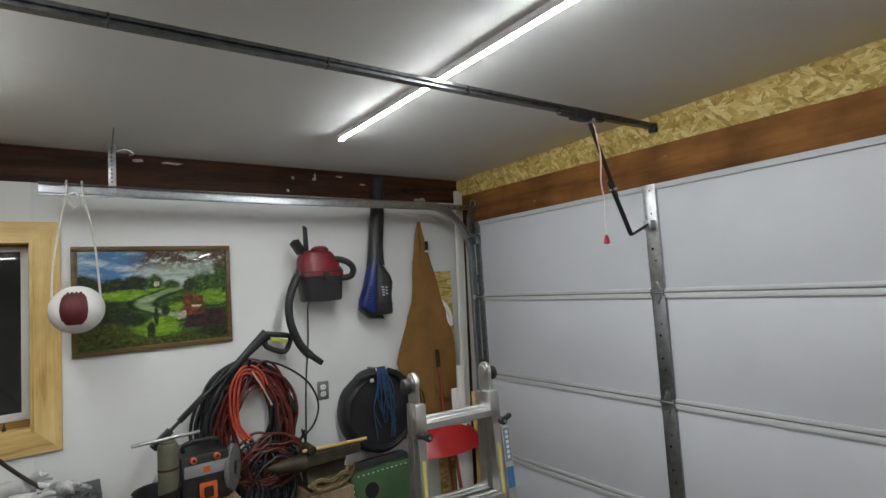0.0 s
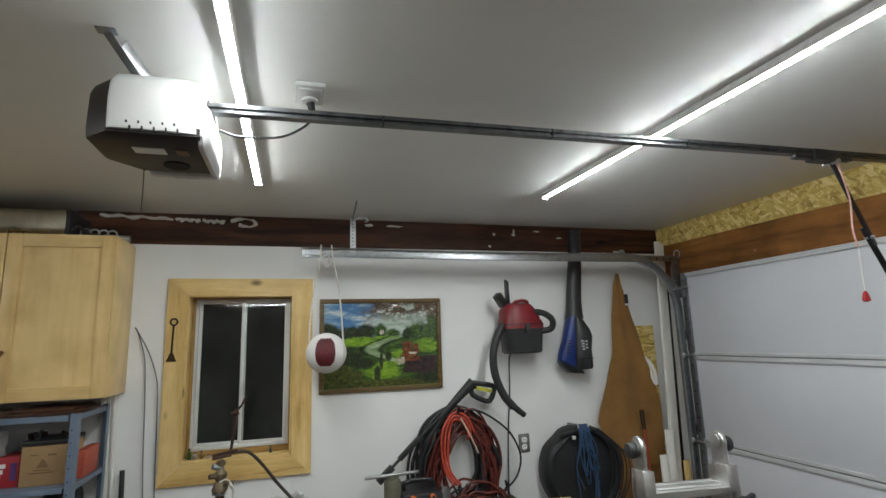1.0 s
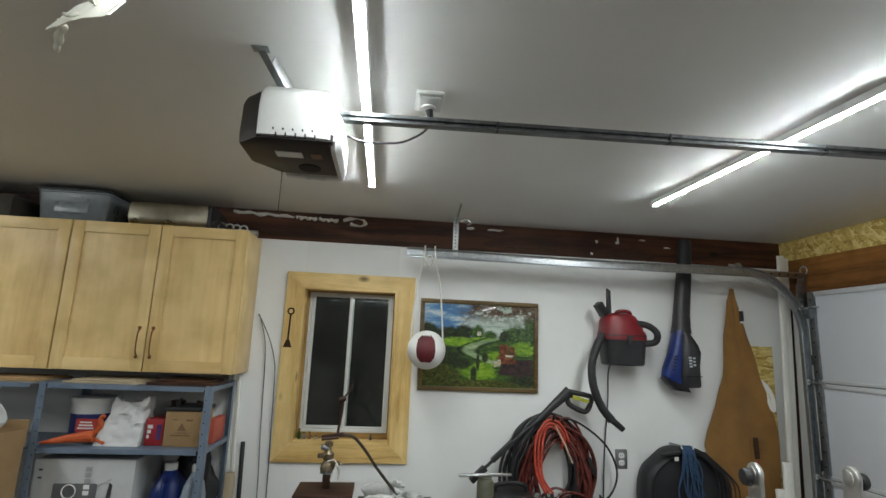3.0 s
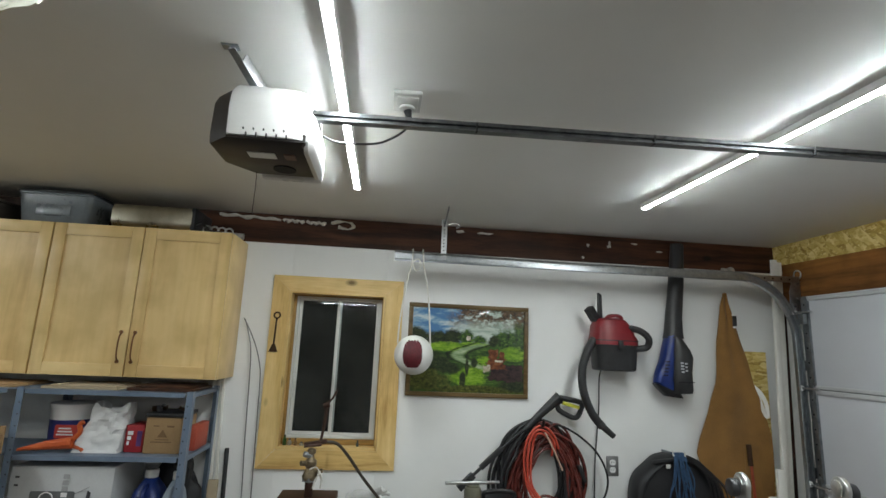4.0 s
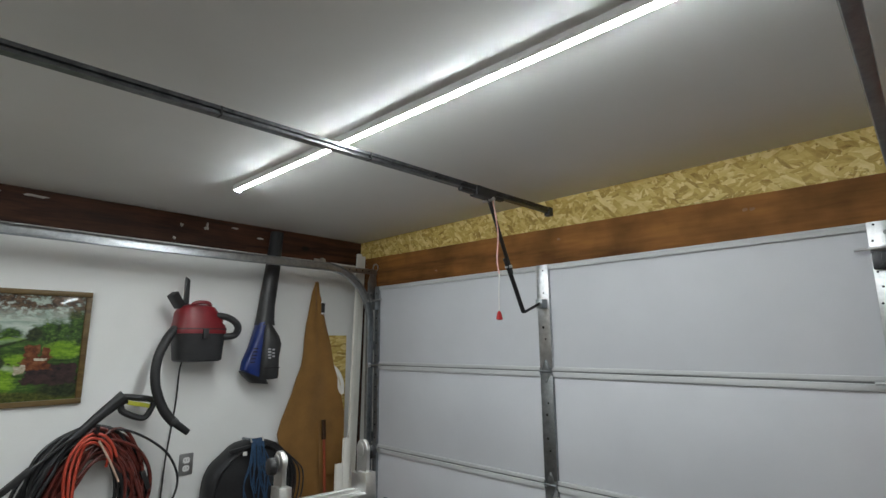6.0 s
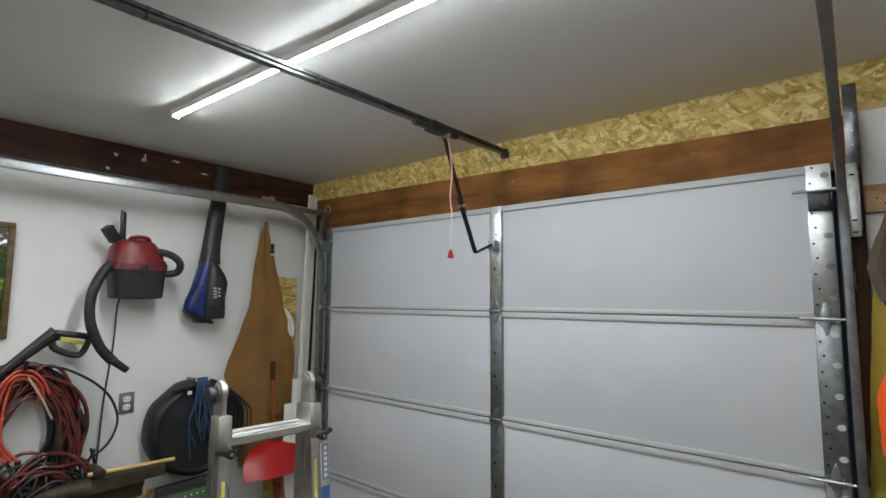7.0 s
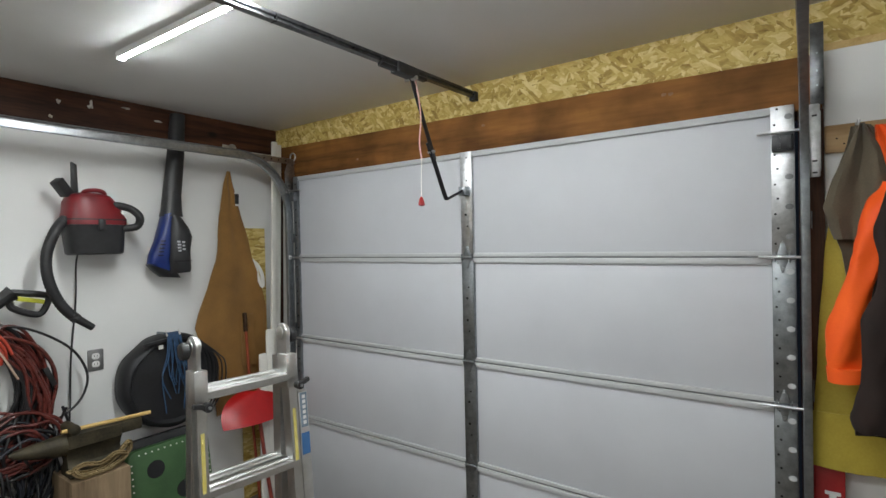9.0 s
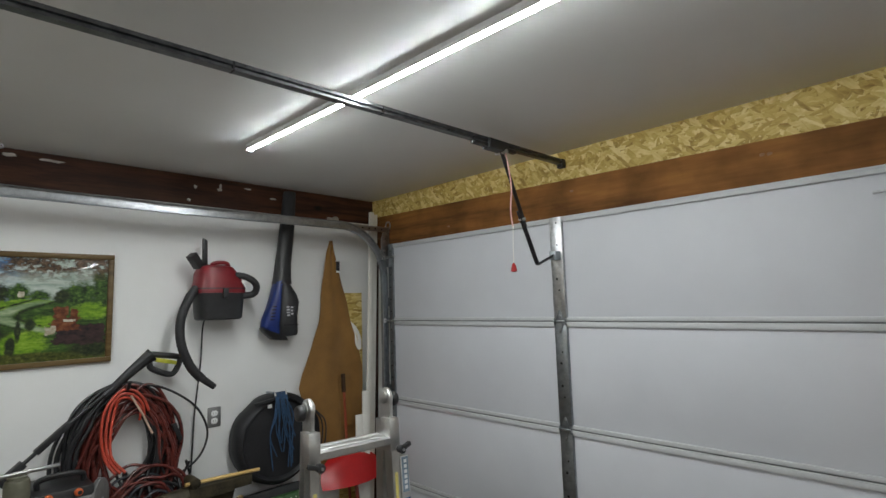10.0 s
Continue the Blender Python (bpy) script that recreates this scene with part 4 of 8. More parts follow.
# ---- painting ----
def painting():
    m, n, l, b = nodes_of("landscape_painting")
    tc = n.new("ShaderNodeTexCoord")
    mp = n.new("ShaderNodeMapping")
    mp.vector_type = "TEXTURE"
    mp.inputs["Location"].default_value = (0.028, 0, 1.49)
    mp.inputs["Scale"].default_value = (0.686, 1, 0.494)
    l.new(tc.outputs["Object"], mp.inputs[0])
    sep = n.new("ShaderNodeSeparateXYZ")
    l.new(mp.outputs[0], sep.inputs[0])
    U, V = sep.outputs[0], sep.outputs[2]

    def op(o, a, c=0.0, d=0.0):
        k = n.new("ShaderNodeMath")
        k.operation = o
        for i, v in enumerate((a, c, d)):
            if isinstance(v, (int, float)):
                k.inputs[i].default_value = v
            else:
                l.new(v, k.inputs[i])
        return k.outputs[0]

    def fuzz(scale, seed, detail=4, stretch=(1, 1, 1)):
        mm = n.new("ShaderNodeMapping")
        mm.inputs["Location"].default_value = (seed, seed, seed)
        mm.inputs["Scale"].default_value = stretch
        l.new(mp.outputs[0], mm.inputs[0])
        t = n.new("ShaderNodeTexNoise")
        t.inputs["Scale"].default_value, t.inputs["Detail"].default_value, t.inputs["Roughness"].default_value = scale, detail, 0.65
        l.new(mm.outputs[0], t.inputs["Vector"])
        return t.outputs[0]

    def tone(f, stops):
        r = ramp_of(m.node_tree, stops)
        l.new(f, r.inputs[0])
        return r.outputs[0]

    def over(low, high, mask):
        mx = n.new("ShaderNodeMix")
        mx.data_type = "RGBA"
        l.new(mask, mx.inputs[0])
        l.new(low, mx.inputs[6])
        l.new(high, mx.inputs[7])
        return mx.outputs[2]

    def step(v, edge, soft=0.02):
        k = n.new("ShaderNodeMapRange")
        k.inputs[1].default_value, k.inputs[2].default_value = edge - soft, edge + soft
        l.new(v, k.inputs[0])
        return k.outputs[0]

    def spot(cu, cv, ru, rv, wob):
        a = op("DIVIDE", op("SUBTRACT", U, cu), ru)
        c = op("DIVIDE", op("SUBTRACT", V, cv), rv)
        d = op("ADD", op("MULTIPLY", a, a), op("MULTIPLY", c, c))
        return step(op("ADD", op("SUBTRACT", 1.0, d), op("MULTIPLY_ADD", op("SUBTRACT", wob, 0.5), 2.2, op("MULTIPLY", op("SUBTRACT", n3, 0.5), 1.6))), 0.0, 0.42)

    n1, n2, n3, n4 = fuzz(5, 1.0), fuzz(13, 5.0), fuzz(30, 9.0), fuzz(4.5, 3.0, 3, (1, 1, 2.2))
    dab = fuzz(9, 33.0, 4, (1.0, 1, 3.2))
    leaf = [(0.36, (0.010, 0.022, 0.007)), (0.55, (0.045, 0.10, 0.018)), (0.72, (0.14, 0.22, 0.04))]
    dark = [(0.36, (0.006, 0.010, 0.005)), (0.60, (0.028, 0.042, 0.014)), (0.75, (0.07, 0.09, 0.025))]
    lush = [(0.34, (0.06, 0.14, 0.015)), (0.52, (0.19, 0.34, 0.03)), (0.70, (0.36, 0.50, 0.08))]
    pale = [(0.36, (0.16, 0.24, 0.12)), (0.55, (0.30, 0.38, 0.22)), (0.72, (0.46, 0.50, 0.36))]
    olive_ = [(0.36, (0.022, 0.028, 0.006)), (0.58, (0.085, 0.095, 0.018)), (0.74, (0.17, 0.18, 0.04))]
    # sky, blue at one side, paling to a milky horizon
    col = tone(n4, [(0.40, (0.10, 0.22, 0.42)), (0.50, (0.24, 0.38, 0.52)), (0.60, (0.56, 0.62, 0.64))])
    col = over(col, tone(dab, [(0.38, (0.34, 0.42, 0.36)), (0.62, (0.58, 0.64, 0.58))]), step(op("ADD", U, op("MULTIPLY_ADD", n1, 0.3, op("MULTIPLY", V, -0.35))), 0.32, 0.08))
    # the ground is olive and mid green below the horizon
    col = over(col, tone(op("MULTIPLY_ADD", n3, 0.3, op("MULTIPLY", dab, 0.75)), leaf), op("SUBTRACT", 1.0, step(op("MULTIPLY_ADD", n2, 0.10, V), 0.64, 0.015)))
    # tree line: a dark wood, then softer rounded trees
    for cu, cv, ru, rv, tn in ((0.22, 0.64, 0.17, 0.075, dark), (0.03, 0.66, 0.09, 0.10, dark), (0.37, 0.66, 0.10, 0.09, dark), (0.48, 0.655, 0.06, 0.085, leaf), (0.60, 0.63, 0.07, 0.05, leaf), (0.84, 0.64, 0.13, 0.12, leaf), (0.97, 0.70, 0.07, 0.20, leaf), (0.72, 0.62, 0.05, 0.06, dark)):
        col = over(col, tone(n3, tn), spot(cu, cv, ru, rv, n2))
    # sunlit fields
    for cu, cv, ru, rv, tn in ((0.31, 0.535, 0.17, 0.052, lush), (0.55, 0.575, 0.12, 0.022, lush), (0.90, 0.47, 0.10, 0.085, lush), (0.50, 0.18, 0.16, 0.10, lush), (0.62, 0.34, 0.10, 0.09, lush), (0.35, 0.40, 0.12, 0.04, leaf)):
        col = over(col, tone(op("MULTIPLY_ADD", n3, 0.35, op("MULTIPLY", dab, 0.65)), tn), spot(cu, cv, ru, rv, n2))
    # a pale stream swinging across in an S
    lane = op("ABSOLUTE", op("SUBTRACT", U, op("MULTIPLY_ADD", op("SINE", op("MULTIPLY_ADD", V, 14.0, -4.6)), -0.16, 0.56)))
    lm = op("MULTIPLY", op("SUBTRACT", 1.0, step(op("MULTIPLY_ADD", n2, 0.05, lane), 0.075, 0.02)), op("MULTIPLY", step(V, 0.27, 0.03), op("SUBTRACT", 1.0, step(V, 0.575, 0.02))))
    col = over(col, tone(dab, pale), lm)
    bank = op("MULTIPLY", op("SUBTRACT", 1.0, step(op("ABSOLUTE", op("SUBTRACT", lane, 0.085)), 0.018, 0.012)), op("MULTIPLY", step(V, 0.30, 0.03), op("SUBTRACT", 1.0, step(V, 0.60, 0.02))))
    col = over(col, tone(n3, dark), op("MULTIPLY", bank, step(n2, 0.46, 0.06)))
    # shaded near ground, shrubs and posts of shade
    for cu, cv, ru, rv, tn in ((0.14, 0.36, 0.20, 0.12, dark), (0.10, 0.14, 0.24, 0.12, olive_), (0.34, 0.28, 0.10, 0.07, dark), (0.49, 0.30, 0.016, 0.10, dark), (0.455, 0.15, 0.028, 0.10, dark), (0.555, 0.36, 0.03, 0.06, dark), (0.60, 0.04, 0.50, 0.05, olive_), (0.93, 0.12, 0.16, 0.09, dark)):
        col = over(col, tone(n3, tn), spot(cu, cv, ru, rv, n2))
    n5 = fuzz(18, 21.0, 3)

    def slabm(cu, cv, ru, rv):
        a = op("DIVIDE", op("ABSOLUTE", op("SUBTRACT", U, cu)), ru)
        c = op("DIVIDE", op("ABSOLUTE", op("SUBTRACT", V, cv)), rv)
        return step(op("ADD", op("SUBTRACT", 1.0, op("MAXIMUM", a, c)), op("MULTIPLY", op("SUBTRACT", n5, 0.5), 1.5)), 0.0, 0.1)

    # the red-brown machine over its dark shade, pale spray before it
    col = over(col, tone(n5, [(0.35, (0.010, 0.007, 0.010)), (0.66, (0.055, 0.026, 0.026))]), slabm(0.83, 0.25, 0.15, 0.10))
    for cu, cv, ru, rv in ((0.755, 0.36, 0.075, 0.07), (0.72, 0.46, 0.04, 0.06), (0.80, 0.45, 0.02, 0.05)):
        col = over(col, tone(n5, [(0.35, (0.055, 0.014, 0.008)), (0.55, (0.16, 0.05, 0.02)), (0.72, (0.26, 0.11, 0.05))]), slabm(cu, cv, ru, rv))
    for cu, cv, ru, rv in ((0.665, 0.29, 0.03, 0.04), (0.775, 0.385, 0.035, 0.010), (0.50, 0.645, 0.016, 0.03)):
        col = over(col, tone(n5, [(0.40, (0.32, 0.26, 0.18)), (0.65, (0.66, 0.62, 0.52))]), slabm(cu, cv, ru, rv))
    # a bough with brown leaves across the top
    edge = op("MULTIPLY", step(op("MULTIPLY_ADD", n1, 0.22, V), 0.93, 0.06), step(op("ADD", U, op("MULTIPLY", n1, 0.3)), 0.52, 0.06))
    bough = op("MULTIPLY", step(op("MULTIPLY_ADD", n3, 0.5, n2), 0.70, 0.06), edge)
    col = over(col, tone(n3, [(0.4, (0.04, 0.028, 0.02)), (0.6, (0.14, 0.085, 0.05)), (0.72, (0.26, 0.20, 0.15))]), bough)
    dim = n.new("ShaderNodeHueSaturation")
    dim.inputs["Value"].default_value, dim.inputs["Saturation"].default_value = 0.95, 1.05
    l.new(col, dim.inputs["Color"])
    l.new(dim.outputs[0], b.inputs["Base Color"])
    b.inputs["Roughness"].default_value = 0.45
    b.inputs["Specular IOR Level"].default_value = 0.25
    b.inputs["Coat Weight"].default_value, b.inputs["Coat Roughness"].default_value = 0.45, 0.03
    bp = n.new("ShaderNodeBump")
    bp.inputs["Strength"].default_value, bp.inputs["Distance"].default_value = 0.25, 0.001
    l.new(n3, bp.inputs["Height"])
    l.new(bp.outputs[0], b.inputs["Normal"])
    return m


pa = thing("framed_painting", (0.37, NORTH, 1.467), "framed green landscape painting with a red-brown machine in a field", "painting")
frame_wood = wood("olive_brown_frame", (0.06, 0.036, 0.014), (0.115, 0.073, 0.028), (0.17, 0.115, 0.048), 0, 20, 0.4, knots=False)
A0, A1, B0, B1 = 0.004, 0.737, 1.466, 2.008
for x0, x1, z0, z1 in ((A0, A1, B1 - 0.026, B1), (A0, A1, B0, B0 + 0.026), (A0, A0 + 0.026, B0 + 0.0262, B1 - 0.0262), (A1 - 0.026, A1, B0 + 0.0262, B1 - 0.0262)):
    part("frame_rail", box(x0, x1, NORTH - 0.022, NORTH - 0.001, z0, z1, 0.004), frame_wood, pa, "olive brown wooden frame rail")
part("canvas", box(A0 + 0.025, A1 - 0.025, NORTH - 0.012, NORTH - 0.003, B0 + 0.025, B1 - 0.025), painting(), pa, "glossy painted landscape")

# ---- ball on its cord ----
BC, BR = Vector((0.028, 2.795, 1.702)), 0.1045
ba = thing("volleyball", tuple(BC + Vector((0, 0, BR))), "white volleyball with a dark red painted patch, hung on a cord", "ball")
bm = bmesh.new()
bmesh.ops.create_icosphere(bm, subdivisions=5, radius=BR)
for v in bm.verts:   # panel seams pressed into the skin
    d = v.co.normalized()
    ax = max(range(3), key=lambda k: abs(d[k]))
    s = d[(ax + 1) % 3] / abs(d[ax])
    edge = min(abs(abs(d[(ax + 1) % 3]) - abs(d[ax])), abs(abs(d[(ax + 2) % 3]) - abs(d[ax])), abs(abs(s) - 0.33))
    v.co *= 1 - 0.010 * math.exp(-(edge / 0.025) ** 2)
bmesh.ops.transform(bm, matrix=Matrix.Translation(BC) @ pose(0, 0, 0, 20, 35, 15), verts=bm.verts)
part("skin", bm, surf("ball_leather", (0.66, 0.65, 0.62), (0.76, 0.75, 0.73), 10, 0.55, bump=0.2, fine=240), ba, "white panelled leather", 60)
bm = bmesh.new()
G = {}
for i in range(25):
    for j in range(25):
        u, v = i / 24 * 2 - 1, j / 24 * 2 - 1
        top = 1.0 + (0.16 * abs(math.sin(u * 7.5)) if v > 0.9 else 0)
        wdt = 1 - 0.18 * (v < 0) * v * v - 0.05 * noise.noise((u * 2, v * 3, 4))
        az, el = radians(-97 + 29 * u * wdt), radians(2 + 40 * v * top)
        d = Vector((math.cos(el) * math.cos(az), math.cos(el) * math.sin(az), math.sin(el)))
        G[i, j] = bm.verts.new(BC + d * (BR + 0.0007))
for i in range(24):
    for j in range(24):
        if (abs(i - 11.5) / 12) ** 5 + (abs(j - 11.5) / 12) ** 6 < 1.05:
            bm.faces.new((G[i, j], G[i + 1, j], G[i + 1, j + 1], G[i, j + 1]))
for v in [v for v in bm.verts if not v.link_faces]:
    bm.verts.remove(v)
part("paint_patch", bm, surf("dark_red_paint", (0.055, 0.002, 0.006), (0.12, 0.008, 0.014), 30, 0.6, wear=0.5), ba, "dark red painted patch", 60)
rope = surf("white_cord", (0.55, 0.53, 0.48), (0.7, 0.68, 0.63), 80, 0.9, bump=0.5)
M["rope"] = rope
bc = thing("rope_sling", (0.02, 2.8, 2.285), "white rope sling looped over the door track", "rope")
part("cord", tube(spline([(-0.062, 2.79, 1.76), (-0.055, 2.795, 1.9), (-0.03, 2.80, 2.09), (-0.008, 2.795, 2.2), (-0.004, 2.79, 2.271), (-0.004, 2.825, 2.275), (0.0, 2.84, 2.2)], 6), 0.0045, 6), rope, bc)
part("cord", tube(spline([(0.115, 2.79, 1.755), (0.105, 2.795, 1.9), (0.09, 2.80, 2.05), (0.06, 2.796, 2.2), (0.052, 2.79, 2.271), (0.053, 2.825, 2.275), (0.04, 2.84, 2.2)], 6), 0.0045, 6), rope, bc)
part("knot_loop", tube(spline([(-0.004, 2.788, 2.2), (0.02, 2.785, 2.16), (0.042, 2.788, 2.19), (0.03, 2.79, 2.225), (0.005, 2.79, 2.215)], 6, True), 0.004, 6, True), rope, bc, "loose loop of cord")


# ---- shop vacuum ----
red = surf("dark_red_plastic", (0.13, 0.005, 0.010), (0.20, 0.011, 0.016), 9, 0.4, bump=0.08)
M["red"] = red
va = thing("shop_vacuum", (1.23, NORTH, 1.75), "small red and black shop vacuum hung on the wall", "vacuum cleaner")
VY = 2.96
def oval(x, w, d, z, y=None, n=28, p=3.0):
    out = []
    for j in range(n):
        a = 2 * math.pi * j / n
        c, s = math.cos(a), math.sin(a)
        out.append(Vector((x + w * math.copysign(abs(c) ** (2 / p), c), (VY if y is None else y) + d * math.copysign(abs(s) ** (2 / p), s), z)))
    return out
part("tank", loft([oval(1.232, 0.11, 0.08, 1.654), oval(1.232, 0.122, 0.09, 1.662), oval(1.23, 0.133, 0.10, 1.79), oval(1.23, 0.135, 0.102, 1.803)]), "plastic_black", va, "black plastic tank")
part("motor_head", loft([oval(1.23, 0.139, 0.104, 1.804), oval(1.23, 0.138, 0.104, 1.835), oval(1.225, 0.125, 0.098, 1.87), oval(1.215, 0.112, 0.092, 1.915), oval(1.21, 0.09, 0.075, 1.95), oval(1.21, 0.06, 0.05, 1.962)]), red, va, "dark red motor head")
part("band", loft([oval(1.23, 0.1405, 0.1055, 1.826), oval(1.23, 0.1405, 0.1055, 1.832)]), "plastic_black", va, "dark joint band")
part("handle", tube(spline([(1.17, VY - 0.03, 1.94), (1.18, VY - 0.05, 1.968), (1.23, VY - 0.055, 1.975), (1.262, VY - 0.05, 1.965), (1.268, VY - 0.03, 1.935)], 5), 0.011, 8), red, va, "red carrying handle")
part("switch_cap", lathe([(0.02, 0.0), (0.018, 0.014), (0.012, 0.018)], (1.29, VY - 0.04, 1.918), "Z", 14), "plastic_black", va, "black switch cap")
part("badge", box(1.325, 1.355, VY - 0.075, VY - 0.066, 1.855, 1.87, 0.001, m=None), "plastic_white", va, "small pale label")
part("latch", box(1.215, 1.245, VY - 0.113, VY - 0.095, 1.775, 1.83, 0.004), "plastic_black", va, "black latch")
part("hose", tube(spline([(1.10, 2.93, 1.83), (1.05, 2.90, 1.77), (1.012, 2.895, 1.66), (1.015, 2.89, 1.54), (1.06, 2.885, 1.42), (1.12, 2.88, 1.345)], 14), 0.024, 10, ripple=0.05), "plastic_black", va, "black ribbed hose")
part("hose_end", cyl((1.115, 2.88, 1.352), (1.185, 2.875, 1.295), 0.019, 0.016, 16, 0.002), "plastic_black", va, "black hose end")
part("hose", tube(spline([(1.27, 2.90, 1.90), (1.32, 2.89, 1.902), (1.375, 2.89, 1.888), (1.414, 2.89, 1.858), (1.421, 2.89, 1.825), (1.40, 2.89, 1.795), (1.34, 2.90, 1.786)], 10), 0.0195, 10, ripple=0.05), "plastic_black", va, "black ribbed hose loop")
part("nozzle", bar((1.068, 2.93, 2.015), (1.118, 2.95, 1.95), 0.046, 0.042), "plastic_black", va, "black floor nozzle")
bm = box(1.138, 1.168, 2.955, 2.975, 1.95, 2.1, 0.004)
for v in bm.verts:
    if v.co.z > 2.05:
        v.co.x = 1.14 + (v.co.x - 1.138) * 0.8
        v.co.z += (1.168 - v.co.x) * 0.6
part("crevice_tool", bm, "plastic_black", va, "flat black crevice tool")
part("hook", box(1.2, 1.24, 3.05, NORTH - 0.0005, 1.90, 1.95, 0.003), "galv_dark", va, "wall hook")
vc = thing("vacuum_cord", (1.15, NORTH - 0.02, 0.3), "thin black power cord hanging down the wall", "cable")
part("cord", tube(spline([(1.165, 2.98, 1.66), (1.175, 3.04, 1.6), (1.172, 3.05, 1.41), (1.145, 3.05, 1.13), (1.13, 3.05, 0.80), (1.09, 3.05, 0.4), (1.085, 3.03, 0.006)], 8), 0.0042, 6), "plastic_black", vc)

# ---- leaf blower ----
blue = surf("blue_plastic", (0.004, 0.014, 0.10), (0.008, 0.03, 0.18), 9, 0.35, bump=0.06)
M["blue"] = blue
M["label_grey"] = surf("grey_label", (0.35, 0.36, 0.38), (0.5, 0.51, 0.53), 50, 0.5)
bl = thing("leaf_blower", (1.65, NORTH, 2.2), "blue and black cordless leaf blower hung nozzle up", "leaf blower")
BY = 2.985
rings = []
for z, x, r in ((2.455, 1.682, 0.036), (2.45, 1.682, 0.040), (2.22, 1.665, 0.046), (1.98, 1.637, 0.05), (1.89, 1.632, 0.056), (1.86, 1.63, 0.062)):
    rings.append(oval(x, r, r * 0.9, z, BY, 20, 2.2))
part("tube", loft(rings), "plastic_black", bl, "black tapering blower tube")
def tilt_ring(x, w, d, z, lean, y=BY - 0.005):
    return [Vector((p.x, p.y, p.z + (p.x - x) * lean)) for p in oval(x, w, d, z, y, 24, 2.6)]
part("housing", loft([tilt_ring(1.625, 0.050, 0.045, 1.885, 0.3), tilt_ring(1.612, 0.054, 0.05, 1.82, 0.3), tilt_ring(1.588, 0.054, 0.05, 1.72, 0.0), tilt_ring(1.556, 0.054, 0.05, 1.63, -0.25), tilt_ring(1.560, 0.066, 0.05, 1.575, -0.35), tilt_ring(1.60, 0.06, 0.04, 1.535, -0.25)]), blue, bl, "bright blue motor housing")
part("grip", loft([tilt_ring(1.638, 0.030, 0.04, 1.862, -0.3, BY - 0.02), tilt_ring(1.656, 0.056, 0.058, 1.815, -0.55, BY - 0.02), tilt_ring(1.660, 0.066, 0.066, 1.765, -0.35, BY - 0.02), tilt_ring(1.650, 0.061, 0.070, 1.66, 0, BY - 0.02), tilt_ring(1.650, 0.065, 0.070, 1.555, 0.05, BY - 0.02), tilt_ring(1.650, 0.061, 0.064, 1.538, 0.05, BY - 0.02)]), "plastic_black", bl, "black grip and battery")
part("base", loft([tilt_ring(1.572, 0.083, 0.052, 1.560, -0.38, BY), tilt_ring(1.590, 0.078, 0.048, 1.535, -0.32, BY), tilt_ring(1.615, 0.055, 0.04, 1.512, -0.1, BY)]), "plastic_black", bl, "black base")
part("battery_seam", slab(rounded(0.10, 0.005, 0.002), 0.002, at(1.648, BY - 0.0895, 1.605) @ FACE_S), "hole", bl, "dark battery seam")
for k, (u, v, w) in enumerate(((1.626, 1.715, 0.018), (1.628, 1.698, 0.020), (1.628, 1.681, 0.020), (1.630, 1.664, 0.018), (1.652, 1.712, 0.016), (1.653, 1.692, 0.014), (1.654, 1.672, 0.016))):
    part("print_bar", slab(rounded(w, 0.010, 0.002), 0.002, at(u, BY - 0.0895, v) @ FACE_S), "label_grey", bl, "pale printed bar")
for k in range(5):
    part("vent", slab(rounded(0.028, 0.006, 0.002), 0.003, at(1.558 - 0.004 * k, BY - 0.052, 1.72 - 0.02 * k) @ FACE_S), "hole", bl, "dark vent slot")
part("wall_hook", bar((1.68, NORTH - 0.001, 1.92), (1.66, BY + 0.03, 1.9), 0.02, 0.02), "galv_dark", bl, "wall hook")


# ---- cloth ----
def cloth(rows, lie, folds=0.01, waves=3.0, thick=0.006, nx=14, nz=5, seed=0.0):
    """A hanging sheet. rows: height, one edge, the other edge; lie(a, z, out) places a point."""
    R = []
    for (z0, a0, b0), (z1, a1, b1) in zip(rows, rows[1:]):
        for k in range(nz):
            t = k / nz
            R.append((z0 + (z1 - z0) * t, a0 + (a1 - a0) * t, b0 + (b1 - b0) * t))
    R.append(rows[-1])
    bm = bmesh.new()
    sheets = []
    for side in (0, 1):
        g = []
        for i, (z, a, b) in enumerate(R):
            ring = []
            for j in range(nx + 1):
                u = j / nx
                drop = i / (len(R) - 1)
                out = folds * (0.4 + drop) * (math.sin(u * waves * 6.28 + seed + z * 2.0) * 0.6 + noise.noise((u * 3 + seed, z * 4, seed)) * 1.1)
                out += noise.noise((u * 9 + seed, z * 11, seed + 3)) * folds * 0.3
                wob = noise.noise((seed, z * 7, u)) * 0.006
                ring.append(bm.verts.new(lie(a + (b - a) * u + wob, z, out + side * thick)))
            g.append(ring)
        sheets.append(g)
    F, K = sheets
    for i in range(len(R) - 1):
        for j in range(nx):
            bm.faces.new((F[i][j], F[i][j + 1], F[i + 1][j + 1], F[i + 1][j]))
            bm.faces.new((K[i][j], K[i + 1][j], K[i + 1][j + 1], K[i][j + 1]))
        for j in (0, nx):
            bm.faces.new((F[i][j], F[i + 1][j], K[i + 1][j], K[i][j]))
    for i in (0, len(R) - 1):
        for j in range(nx):
            bm.faces.new((F[i][j], K[i][j], K[i][j + 1], F[i][j + 1]))
    return bm


leather = surf("tan_suede", (0.18, 0.083, 0.015), (0.28, 0.14, 0.032), 5, 0.85, bump=0.4, fine=180, wear=0.4, sheen=0.2)
ap = thing("leather_apron", (2.03, NORTH, 2.16), "tan brown suede welding apron hung on the white wall", "apron")
